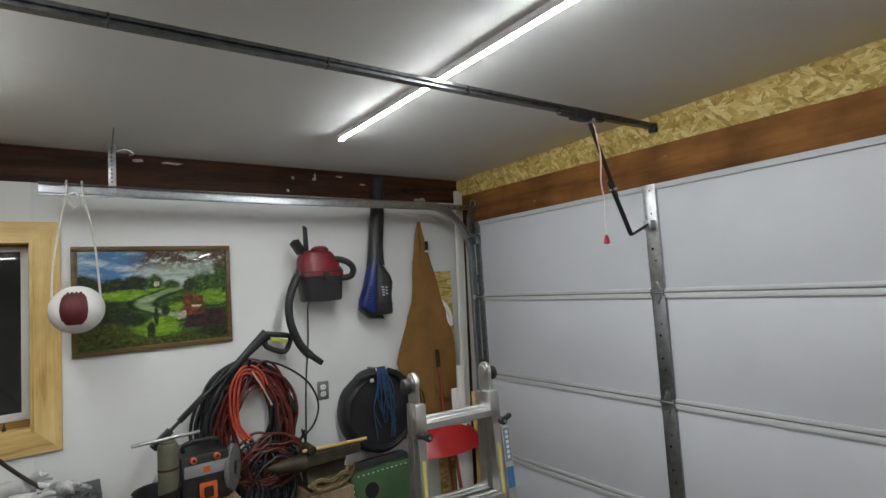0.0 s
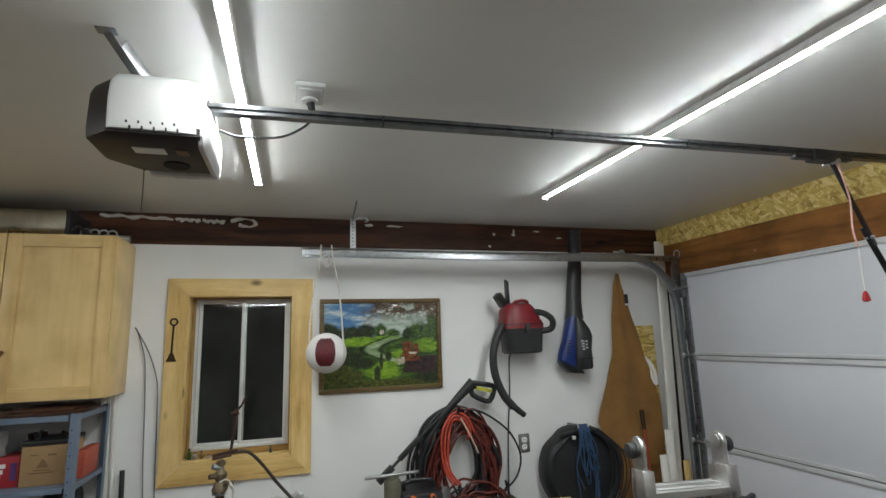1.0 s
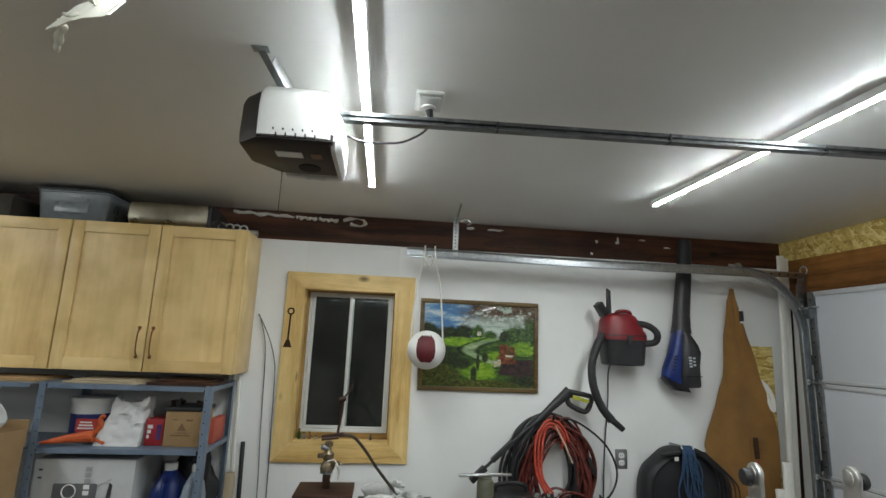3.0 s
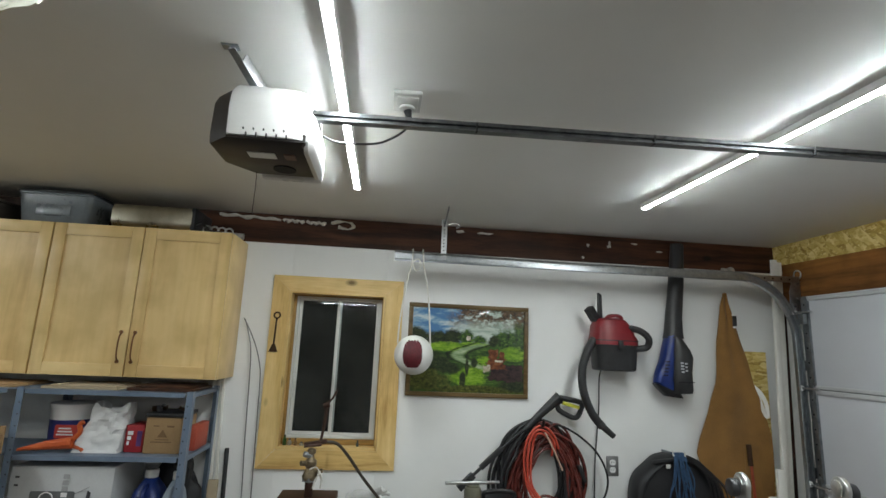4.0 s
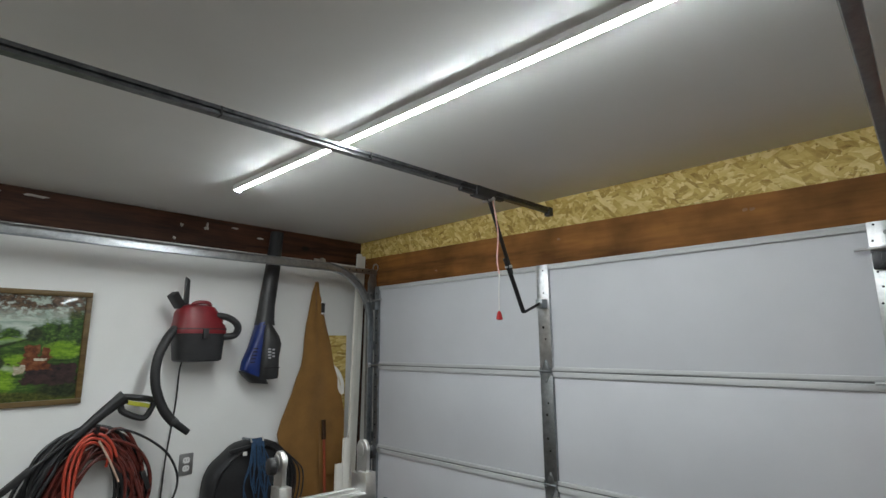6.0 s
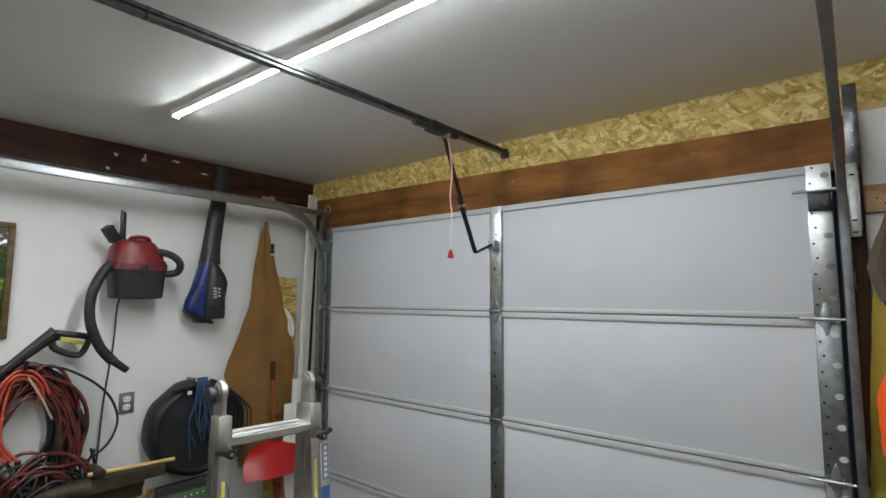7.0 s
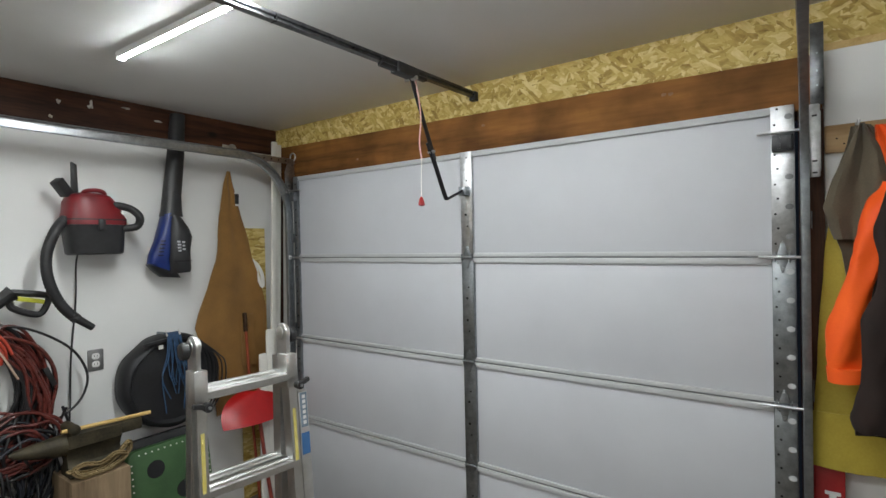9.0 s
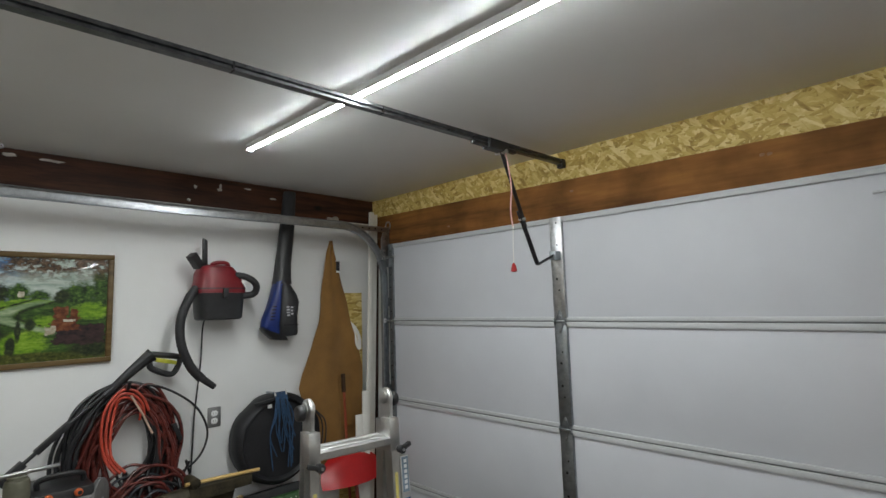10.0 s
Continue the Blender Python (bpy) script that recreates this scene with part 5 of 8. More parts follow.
lieN = lambda a, z, out: Vector((a, NORTH - 0.045 - out, z))
part("body", cloth([(2.165, 2.012, 2.03), (2.08, 1.985, 2.045), (1.88, 1.95, 2.10), (1.72, 1.938, 2.145), (1.60, 1.92, 2.17), (1.42, 1.86, 2.235), (1.28, 1.80, 2.265), (1.19, 1.778, 2.27), (1.10, 1.80, 2.265), (0.87, 1.875, 2.25), (0.62, 1.90, 2.24)], lieN, 0.012, 1.6, 0.005, 16, 5, 1.0), leather, ap, "tan suede body")
part("strap", cloth([(2.165, 2.02, 2.034), (2.04, 2.055, 2.072), (1.93, 2.078, 2.096), (1.80, 2.115, 2.13)], lambda a, z, o: Vector((a, NORTH - 0.02 - o, z)), 0.003, 1, 0.004, 3), leather, ap, "narrow suede neck strap")
part("buckle", box(2.044, 2.070, NORTH - 0.078, NORTH - 0.068, 1.955, 2.02, 0.003), "plastic_black", ap, "dark strap slider")
part("buckle", box(2.043, 2.071, NORTH - 0.078, NORTH - 0.069, 2.0205, 2.032, 0.001), "plastic_white", ap, "white strap edge")
part("buckle", box(2.047, 2.073, NORTH - 0.078, NORTH - 0.069, 1.943, 1.9545, 0.001), "plastic_white", ap, "white strap edge")
part("waist_tie", tube(spline([(2.155, NORTH - 0.04, 1.60), (2.20, NORTH - 0.06, 1.56), (2.235, NORTH - 0.065, 1.49), (2.243, NORTH - 0.06, 1.41), (2.22, NORTH - 0.055, 1.45), (2.19, NORTH - 0.05, 1.55)], 6, True), 0.013, 6, True, flat=0.35), "trim_white", ap, "white waist strap")
part("pocket", cloth([(1.235, 2.065, 2.16), (0.9, 2.07, 2.17)], lambda a, z, o: Vector((a, NORTH - 0.066 - o, z)), 0.004, 1, 0.004, 6), leather, ap, "suede pocket")
ob_ = thing("strand_board_panel", (2.21, NORTH, 0), "offcut of strand board leaning on the wall behind the apron", "board")
part("board", box(2.10, 2.298, NORTH - 0.016, NORTH - 0.003, 0.001, 1.802, 0.001), "osb", ob_)

# ---- boards in the corner ----
def plank(name, p, q, w, d, mat_, label, turn=0.0):
    e = thing(name, p, label, "board", "boards leaning in the corner")
    v = Vector(q) - Vector(p)
    lean = Matrix(((1, 0, v.x / v.z, p[0]), (0, 1, v.y / v.z, p[1]), (0, 0, 1, p[2]), (0, 0, 0, 1)))
    part("board", box(-w / 2, w / 2, -d / 2, d / 2, 0, v.z, 0.002, m=lean), mat_, e)
    return e
plank("white_trim_board", (2.217, 2.925, 0.001), (2.311, 2.945, 2.385), 0.036, 0.019, "trim_white", "long white painted trim board standing in the corner")
plank("white_trim_board", (2.256, 2.937, 0.001), (2.350, 2.955, 2.372), 0.036, 0.019, "trim_white", "long white painted trim board standing in the corner")
plank("dark_wood_strip", (2.32, 2.965, 0.001), (2.385, 2.985, 2.05), 0.022, 0.02, "jamb", "thin dark wooden strip standing in the corner")
plank("white_trim_board", (2.16, 2.855, 0.001), (2.212, 2.905, 1.13), 0.055, 0.018, "trim_white", "short white painted trim board leaning in the corner")
plank("white_trim_board", (2.09, 2.82, 0.001), (2.15, 2.90, 0.98), 0.05, 0.018, "trim_white", "short white painted trim board leaning in the corner")
plank("wood_strip", (2.30, 2.87, 0.001), (2.325, 2.905, 0.93), 0.04, 0.02, "pine", "short raw wooden strip leaning in the corner")

# ---- plaster crusts on the dark beam ----
random.seed(5)
for x, z, w, h in ((0.30, 2.468, 0.06, 0.008), (0.46, 2.466, 0.12, 0.006), (1.135, 2.434, 0.022, 0.010), (1.275, 2.435, 0.03, 0.01), (1.28, 2.455, 0.014, 0.016), (1.45, 2.462, 0.05, 0.005), (1.1, 2.352, 0.02, 0.008), (1.62, 2.42, 0.05, 0.005)):
    bm = bmesh.new()
    bmesh.ops.create_icosphere(bm, subdivisions=3, radius=1)
    for v in bm.verts:
        k = 1 + 0.55 * noise.noise(v.co * 1.7 + Vector((x * 9, z, 1)))
        v.co = Vector((x + v.co.x * w * 0.42 * k, NORTH + 0.011 + v.co.y * 0.006, z + v.co.z * h * k + 0.25 * h * math.sin(v.co.x * 4 + x * 20)))
    tagged(part("plaster_crust", bm, "plaster"), "crust of old white plaster on the dark beam", "plaster", "plaster crusts on the beam")

for y, z in ((0.462, 2.262), (0.488, 2.264), (1.35, 2.27), (2.25, 2.20)):
    bm = bmesh.new()
    bmesh.ops.create_icosphere(bm, subdivisions=2, radius=1)
    for v in bm.verts:
        k = 1 + 0.4 * noise.noise(v.co * 1.7 + Vector((y * 9, z, 1)))
        v.co = Vector((EAST - 0.0302 + v.co.x * 0.001, y + v.co.y * 0.010 * k, z + v.co.z * 0.007 * k))
    tagged(part("scuff_mark", bm, surf("pale_scuff", (0.2, 0.1, 0.05), (0.3, 0.16, 0.09), 40, 0.8)), "pale scuff on the brown header beam", "scuff", "scuffs on the header")

for x0, x1 in ((-1.16, -0.80), (-0.785, -0.66), (-0.65, -0.53)):
    pts = [(x0 + (x1 - x0) * k / 16, NORTH + 0.009, 2.478 - (x0 + (x1 - x0) * k / 16 + 1.16) * 0.03 + 0.004 * math.sin(k * 1.3 + x0 * 9)) for k in range(17)]
    bm = tube(pts, lambda u: 0.006 + 0.005 * abs(math.sin(u * 9 + x0 * 5)) + 0.002 * math.sin(u * 31), 8)
    tagged(part("plaster_crust", rough_up(bm, 0.005, 60), "plaster"), "ragged bead of old white plaster on the dark beam", "plaster", "plaster crusts on the beam")

pts = spline([(-0.50, NORTH + 0.006, 2.462), (-0.45, NORTH + 0.004, 2.478), (-0.385, NORTH + 0.004, 2.474), (-0.365, NORTH + 0.004, 2.450), (-0.40, NORTH + 0.004, 2.434), (-0.455, NORTH + 0.004, 2.444)], 7)
tagged(part("plaster_crust", rough_up(tube(pts, lambda u: 0.008 + 0.004 * math.sin(u * 14), 8), 0.005, 60), "plaster"), "curled crust of old white plaster on the dark beam", "plaster", "plaster crusts on the beam")

# ---- socket ----
ou = thing("wall_outlet", (1.261, NORTH, 1.04), "double socket in a grey metal plate on the white wall", "outlet")
part("plate", slab(rounded(0.074, 0.112, 0.006), 0.006, at(1.261, NORTH - 0.0005, 1.097) @ FACE_S, 0.002), surf("grey_plate", (0.20, 0.20, 0.20), (0.30, 0.30, 0.30), 20, 0.4, 0.7), ou, "grey metal plate")
for dz in (0.021, -0.021):
    fc = part("socket", slab(rounded(0.036, 0.032, 0.012), 0.003, at(1.261, NORTH - 0.0066, 1.097 + dz) @ FACE_S, 0.001), "plastic_white", ou, "white socket face")
    for dx in (-0.007, 0.007):
        part("slot", box(1.261 + dx - 0.001, 1.261 + dx + 0.001, NORTH - 0.0104, NORTH - 0.0097, 1.097 + dz - 0.004, 1.097 + dz + 0.006), "hole", fc)


# ---- hoses and cords on the wall ----
random.seed(11)
maroon = surf("maroon_rubber", (0.042, 0.010, 0.008), (0.17, 0.034, 0.026), 25, 0.30, bump=0.1)
inkblue = surf("blue_black_rubber", (0.010, 0.011, 0.015), (0.028, 0.031, 0.042), 16, 0.4, bump=0.12)
bright = surf("orange_red_hose", (0.40, 0.04, 0.022), (0.55, 0.085, 0.05), 18, 0.4, bump=0.08)
rubber = surf("black_rubber", (0.009, 0.009, 0.01), (0.022, 0.022, 0.024), 14, 0.42, bump=0.15)
M["rubber"] = rubber


def hoop(cx, cz, rx, rz, y, r, seed, droop=0.12, n=56):
    pts = []
    for k in range(n):
        a = 2 * math.pi * k / n
        w = noise.noise((math.cos(a) * 1.3 + seed, math.sin(a) * 1.3, seed * 1.7)) * 0.03
        c, s = math.cos(a), math.sin(a)
        px = cx + (rx + w) * c * (1 - droop * s)
        pz = cz + (rz + w) * s
        py = y + noise.noise((seed * 3, math.cos(a), math.sin(a))) * 0.02
        pts.append((px, min(py, NORTH - r - 0.004), pz))
    return tube(pts, r, 8, True)


hc = thing("cord_coil", (0.80, NORTH, 1.33), "heavy coil of black and maroon cords hung on a wall hook", "cable coil")
for k in range(26):
    part("cord_loop", hoop(0.83 + random.uniform(-0.02, 0.04), 1.03 + random.uniform(-0.06, 0.03), 0.155 + random.uniform(-0.03, 0.06), 0.25 + random.uniform(-0.03, 0.05), 3.0 + random.uniform(-0.045, 0.035), 0.0075, k * 1.31), maroon, hc, "maroon cord")
for k in range(13):
    part("cord_loop", hoop(0.76 + random.uniform(-0.03, 0.025), 1.055 + random.uniform(-0.06, 0.03), 0.175 + random.uniform(-0.02, 0.06), 0.25 + random.uniform(-0.02, 0.045), 3.010 + random.uniform(-0.03, 0.03), 0.0085, 30 + k * 1.7), rubber, hc, "black cord")
for k in range(8):
    part("cord_loop", hoop(0.88 + random.uniform(-0.05, 0.05), 0.80 + random.uniform(-0.05, 0.04), 0.15 + random.uniform(-0.03, 0.03), 0.10 + random.uniform(-0.03, 0.04), 2.96 + random.uniform(-0.03, 0.03), 0.0075, 60 + k * 2.1), maroon if k % 4 else rubber, hc, "low hanging loop")
for k in range(15):
    part("cord_loop", hoop(0.86 + random.uniform(-0.07, 0.07), 0.64 + random.uniform(-0.05, 0.05), 0.12 + random.uniform(-0.04, 0.05), 0.19 + random.uniform(-0.05, 0.05), 2.97 + random.uniform(-0.05, 0.04), 0.0070, 120 + k * 1.9), inkblue, hc, "long blue-black loop")
rh = thing("red_hose", (0.78, NORTH, 1.34), "bright orange-red air hose looped over the cord coil", "hose")
for k in range(3):
    o = k * 0.02
    part("hose_loop", tube(spline([(0.745 + o, 2.925 - o * 0.3, 0.94), (0.70 + o * 0.7, 2.93, 1.02), (0.683 + o, 2.935, 1.14), (0.70 + o, 2.94, 1.25), (0.76, 2.945 - o * 0.5, 1.325 - o * 0.8), (0.82 - o * 0.3, 2.94, 1.32 - o), (0.865 - o * 0.4, 2.945, 1.27 - o), (0.89 - o, 2.955, 1.21 - o)], 7), 0.0066, 8), bright, rh, "orange-red hose")
part("tag_stick", tube([(0.80, 2.92, 1.30), (0.855, 2.92, 1.20), (0.90, 2.92, 1.10)], 0.005, 6), surf("pale_cord", (0.45, 0.3, 0.22), (0.6, 0.45, 0.36), 40, 0.7), rh, "pale cord end")
hk = thing("wall_hook", (0.79, NORTH, 1.34), "dark steel hook holding the coil", "hook")
part("hook", tube(spline([(0.79, NORTH - 0.001, 1.36), (0.79, 2.98, 1.34), (0.79, 2.93, 1.335), (0.79, 2.91, 1.37)], 5), 0.008, 8), "steel_dark", hk)
lp = thing("black_cable", (1.1, NORTH, 1.03), "stiff black cable making a wide loop beside the coil", "cable")
part("cable", tube(spline([(0.80, 2.98, 1.345), (0.93, 2.97, 1.325), (1.06, 2.98, 1.25), (1.15, 2.99, 1.16), (1.195, 2.99, 1.04), (1.16, 2.985, 0.93), (1.07, 2.98, 0.865), (0.96, 2.97, 0.845)], 8), 0.006, 8), rubber, lp)
for k in range(3):
    part("cable", hoop(0.80 + 0.01 * k, 1.06, 0.215 + 0.012 * k, 0.27, 3.035 - 0.012 * k, 0.009, 80 + k), rubber, lp, "black cable loop")
part("strain_relief", bar((1.015, 2.975, 1.12), (1.05, 2.975, 1.03), 0.028, 0.022), rubber, lp, "black sleeve")
pl = thing("plug_lead", (1.05, 2.97, 0.8), "short black lead with a plug dangling from the coil", "cable")
part("lead", tube(spline([(0.98, 2.96, 0.92), (1.02, 2.965, 0.84), (1.06, 2.97, 0.79)], 6), 0.0045, 6), rubber, pl)
part("plug", bar((1.055, 2.97, 0.80), (1.095, 2.97, 0.755), 0.026, 0.022), "plastic_black", pl, "black plug")
tg = thing("tangled_cords", (0.95, 2.95, 0.0), "black cords tangled and hanging to the floor", "cable")
for k in range(12):
    x = 0.72 + 0.032 * k + random.uniform(-0.02, 0.02)
    pts = [(x + random.uniform(-0.05, 0.05), 2.97 + random.uniform(-0.06, 0.05), z) for z in (0.92, 0.76, 0.62, 0.47, 0.33, 0.18)]
    pts += [(x + random.uniform(-0.1, 0.1), 2.93, 0.03), (x + random.uniform(-0.15, 0.15), 2.85, 0.012)]
    part("cord", tube(spline(pts, 6), 0.0065, 6), rubber, tg, "black cord")

# ---- pressure washer lance ----
wg = thing("spray_lance", (0.9, NORTH, 1.45), "black pressure washer gun with a yellow trigger, lance pointing down", "spray gun")
part("lance", tube(spline([(0.325, 2.93, 1.003), (0.40, 2.945, 1.065), (0.60, 2.965, 1.235), (0.74, 2.97, 1.345)], 6), 0.009, 10), "plastic_black", wg, "thin black lance")
part("sleeve", bar((0.44, 2.95, 1.10), (0.56, 2.96, 1.205), 0.026, 0.026), "plastic_black", wg, "thicker sleeve")
part("nozzle", bar((0.318, 2.93, 0.997), (0.40, 2.945, 1.066), 0.032, 0.032), "plastic_black", wg, "nozzle collar")
part("body", tube(spline([(0.70, 2.97, 1.31), (0.80, 2.97, 1.405), (0.875, 2.97, 1.47), (0.90, 2.97, 1.488)], 5), lambda u: 0.017 + 0.021 * u, 10), "plastic_black", wg, "black gun body")
bm = tube(spline([(0.885, 2.97, 1.487), (0.95, 2.97, 1.482), (1.03, 2.97, 1.465), (1.035, 2.97, 1.44), (1.008, 2.97, 1.385), (0.97, 2.97, 1.383), (0.905, 2.97, 1.415), (0.89, 2.97, 1.44)], 5, True), 0.0155, 8, True)
part("grip_guard", bm, "plastic_black", wg, "looped black grip guard")
yel = surf("yellow_green_plastic", (0.42, 0.42, 0.03), (0.58, 0.58, 0.06), 12, 0.4, bump=0.05)
part("trigger", bar((0.915, 2.962, 1.462), (1.015, 2.962, 1.437), 0.022, 0.02), yel, wg, "yellow trigger")
part("wall_peg", cyl((0.88, NORTH - 0.0005, 1.455), (0.88, 2.965, 1.46), 0.006, n=10), "galv", wg, "steel peg")

# ---- black bag with blue rope ----
canvas = surf("black_canvas", (0.005, 0.005, 0.006), (0.014, 0.014, 0.017), 9, 0.6, bump=0.5, fine=90, wear=0.5)
bg = thing("black_hose_bag", (1.585, NORTH, 0.67), "round black bag of coiled hose with blue rope hung over it", "bag")
BGX, BGZ = 1.592, 0.935


def bag_ring(r, y, seed=0.0, n=56):
    """A round outline about the bag's middle, cut straight at one upper shoulder."""
    out = []
    for j in range(n):
        a = 2 * math.pi * j / n
        w = 1 + 0.025 * noise.noise((math.cos(a) * 1.5 + seed, math.sin(a) * 1.5, seed))
        px, pz = 0.268 * r * w * math.cos(a), 0.262 * r * w * math.sin(a)
        over = (-0.62 * px + 0.785 * pz) - 0.256 * r
        if over > 0:
            px, pz = px + 0.62 * over * 0.9, pz - 0.785 * over * 0.9
        out.append(Vector((BGX + px, y, BGZ + pz)))
    return out


rings = [bag_ring(r, y, 2.0) for r, y in ((0.90, 3.055), (0.99, 3.03), (1.0, 2.97), (0.985, 2.935), (0.94, 2.912), (0.88, 2.905), (0.85, 2.912), (0.82, 2.928), (0.60, 2.922), (0.45, 2.918), (0.30, 2.915), (0.15, 2.914))]
part("body", rough_up(loft(rings), 0.007, 8, 4.0), canvas, bg, "stiff black round body with a raised rim", 60)
bluerope = surf("blue_rope", (0.012, 0.034, 0.078), (0.035, 0.085, 0.17), 70, 0.8, bump=0.4)
random.seed(3)
for k in range(15):
    x = 1.552 + 0.0050 * k
    b_ = 1.525 + 0.0095 * k + random.uniform(-0.03, 0.03)
    part("rope", tube(spline([(x, 2.93, 1.205), (x - 0.006, 2.885, 1.185), (0.5 * (x + b_) + random.uniform(-0.018, 0.018), 2.878 + random.uniform(-0.012, 0.008), 1.08), (b_, 2.880 + random.uniform(-0.012, 0.008), 0.97), (b_ + random.uniform(-0.03, 0.05), 2.886, 0.86 + random.uniform(-0.10, 0.08))], 5), 0.0036, 6), bluerope, bg, "blue rope strand")
for k in range(6):
    x = 1.67 + 0.02 * k
    part("cord", tube(spline([(1.64 + 0.01 * k, 2.90, 1.175), (x + 0.06, 2.885, 1.10 - 0.01 * k), (1.76 + 0.024 * k, 2.885, 0.98), (1.745 + 0.026 * k, 2.89, 0.85), (1.71 + 0.02 * k, 2.90, 0.73)], 6), 0.0042, 6), rubber, bg, "thin black cord")
part("strap", bar((1.425, 2.905, 1.158), (1.56, 2.90, 1.176), 0.024, 0.014), canvas, bg, "black strap")
part("buckle", box(1.497, 1.522, 2.885, 2.893, 1.128, 1.150, 0.003), "vinyl", bg, "small pale buckle")
for x in (1.545, 1.615):
    part("tuft", tube([(x, 2.89, 1.195), (x - 0.006, 2.888, 1.212), (x - 0.012, 2.886, 1.228)], lambda u: 0.0045 * (1 - u) + 0.0008, 6), "rope", bg, "frayed pale end")
part("wall_peg", cyl((1.58, NORTH - 0.0005, 1.19), (1.58, 2.93, 1.197), 0.008, n=10), "galv_dark", bg, "wall peg")

# ---- anvil on its block ----
anv = surf("rusty_green_steel", (0.022, 0.019, 0.011), (0.075, 0.06, 0.034), 14, 0.6, 0.35, bump=0.4, fine=90, wear=0.5)
an = thing("anvil", (1.15, 2.83, 0.625), "rusty brown steel anvil with a long horn", "anvil")
prof = [(-0.06, 0.0), (0.06, 0.0), (0.06, 0.035), (0.035, 0.055), (0.028, 0.09), (0.045, 0.125), (0.055, 0.135), (0.055, 0.195), (-0.055, 0.195), (-0.055, 0.135), (-0.045, 0.125), (-0.028, 0.09), (-0.035, 0.055), (-0.06, 0.035)]
rings = []
for x, s in ((1.04, 0.9), (1.05, 1.0), (1.12, 1.0), (1.20, 1.0), (1.255, 1.0), (1.262, 0.96)):
    rings.append([Vector((x, 2.83 + a * s, 0.626 + b)) for a, b in prof])
part("body", loft(rings), anv, an, "waisted steel body", 40)
rings = []
for x, r, zc in ((1.045, 0.05, 0.775), (1.0, 0.047, 0.775), (0.93, 0.036, 0.78), (0.87, 0.022, 0.786), (0.835, 0.008, 0.79)):
    rings.append([Vector((x, 2.83 + r * math.cos(2 * math.pi * k / 16), zc + r * math.sin(2 * math.pi * k / 16))) for k in range(16)])
part("horn", loft(rings), anv, an, "pointed horn")
part("heel", box(1.255, 1.36, 2.785, 2.875, 0.765, 0.82, 0.004), anv, an, "flat heel")
part("hammer_knob", cyl((1.065, 2.77, 0.845), (1.065, 2.89, 0.845), 0.024, n=18, bevel=0.005), anv, an, "round steel knob")
st = thing("wooden_hammer_handle", (1.25, 2.80, 0.83), "pale wooden handle lying across the anvil", "tool")
part("handle", tube([(1.02, 2.80, 0.845), (1.2, 2.805, 0.836), (1.41, 2.81, 0.826)], 0.0095, 8), "pine_x", st)
ch = thing("chain", (1.15, 2.75, 0.66), "rusty chain wrapped round the anvil's foot", "chain")
pts = spline([(1.035, 2.745, 0.668), (1.09, 2.738, 0.650), (1.16, 2.735, 0.652), (1.22, 2.735, 0.685), (1.27, 2.74, 0.73), (1.285, 2.75, 0.70), (1.25, 2.738, 0.662), (1.19, 2.725, 0.642), (1.12, 2.722, 0.641), (1.07, 2.728, 0.642), (1.045, 2.732, 0.672), (1.08, 2.732, 0.690), (1.15, 2.728, 0.675), (1.21, 2.725, 0.70), (1.255, 2.735, 0.685)], 6)
for k, p in enumerate(pts):
    nx_ = pts[min(k + 1, len(pts) - 1)] - pts[max(k - 1, 0)]
    mm = Matrix.Translation(p) @ nx_.to_track_quat("X", "Z").to_matrix().to_4x4() @ Matrix.Rotation(radians(90 * (k % 2) + 20), 4, "X")
    loop = [mm @ Vector((0.013 * math.cos(radians(a)) + math.copysign(0.004, math.cos(radians(a))), 0.009 * math.sin(radians(a)), 0)) for a in range(0, 360, 30)]
    part("link", tube(loop, 0.0042, 6, True), surf("pale_rust", (0.16, 0.11, 0.05), (0.34, 0.25, 0.12), 50, 0.7, 0.4) if k == 0 else bpy.data.materials["pale_rust"], ch, "rusty link", 60)
bk = thing("anvil_block", (1.14, 2.84, 0), "pale square wooden block under the anvil", "block")
block_wood = wood("weathered_block", (0.10, 0.068, 0.04), (0.20, 0.14, 0.085), (0.30, 0.22, 0.14), 2, 8, 0.75, 0.4)
part("block", rough_up(box(1.025, 1.272, 2.71, 2.97, 0.001, 0.624, 0.008), 0.003, 12), block_wood, bk)

# ---- green board with holes ----
gb = thing("green_storage_case", (1.5, 2.8, 0), "green plastic case with a round dark hole and pale stitched rim", "case")
green = surf("dull_green_plastic", (0.026, 0.07, 0.022), (0.045, 0.11, 0.036), 6, 0.5, bump=0.2, fine=150, wear=0.35)
gm = Matrix.Translation((1.52, 2.80, 0.012)) @ Matrix.Rotation(radians(-9), 4, "X")
part("panel", slab(rounded(0.43, 0.62, 0.05), 0.06, gm @ at(0, 0, 0.31) @ FACE_S, 0.012), green, gb, "green plastic panel")
part("back", slab(rounded(0.47, 0.66, 0.05), 0.05, gm @ at(0, 0.054, 0.33) @ FACE_S, 0.01), "plastic_black", gb, "black case body")
for dx, dz in ((-0.085, 0.50), (0.055, 0.35), (-0.085, 0.15)):
    part("hole", slab([(0.045 * math.cos(radians(a)), 0.045 * math.sin(radians(a))) for a in range(0, 360, 15)], 0.002, gm @ at(dx, -0.0605, dz) @ FACE_S), "hole", gb, "round dark hole")
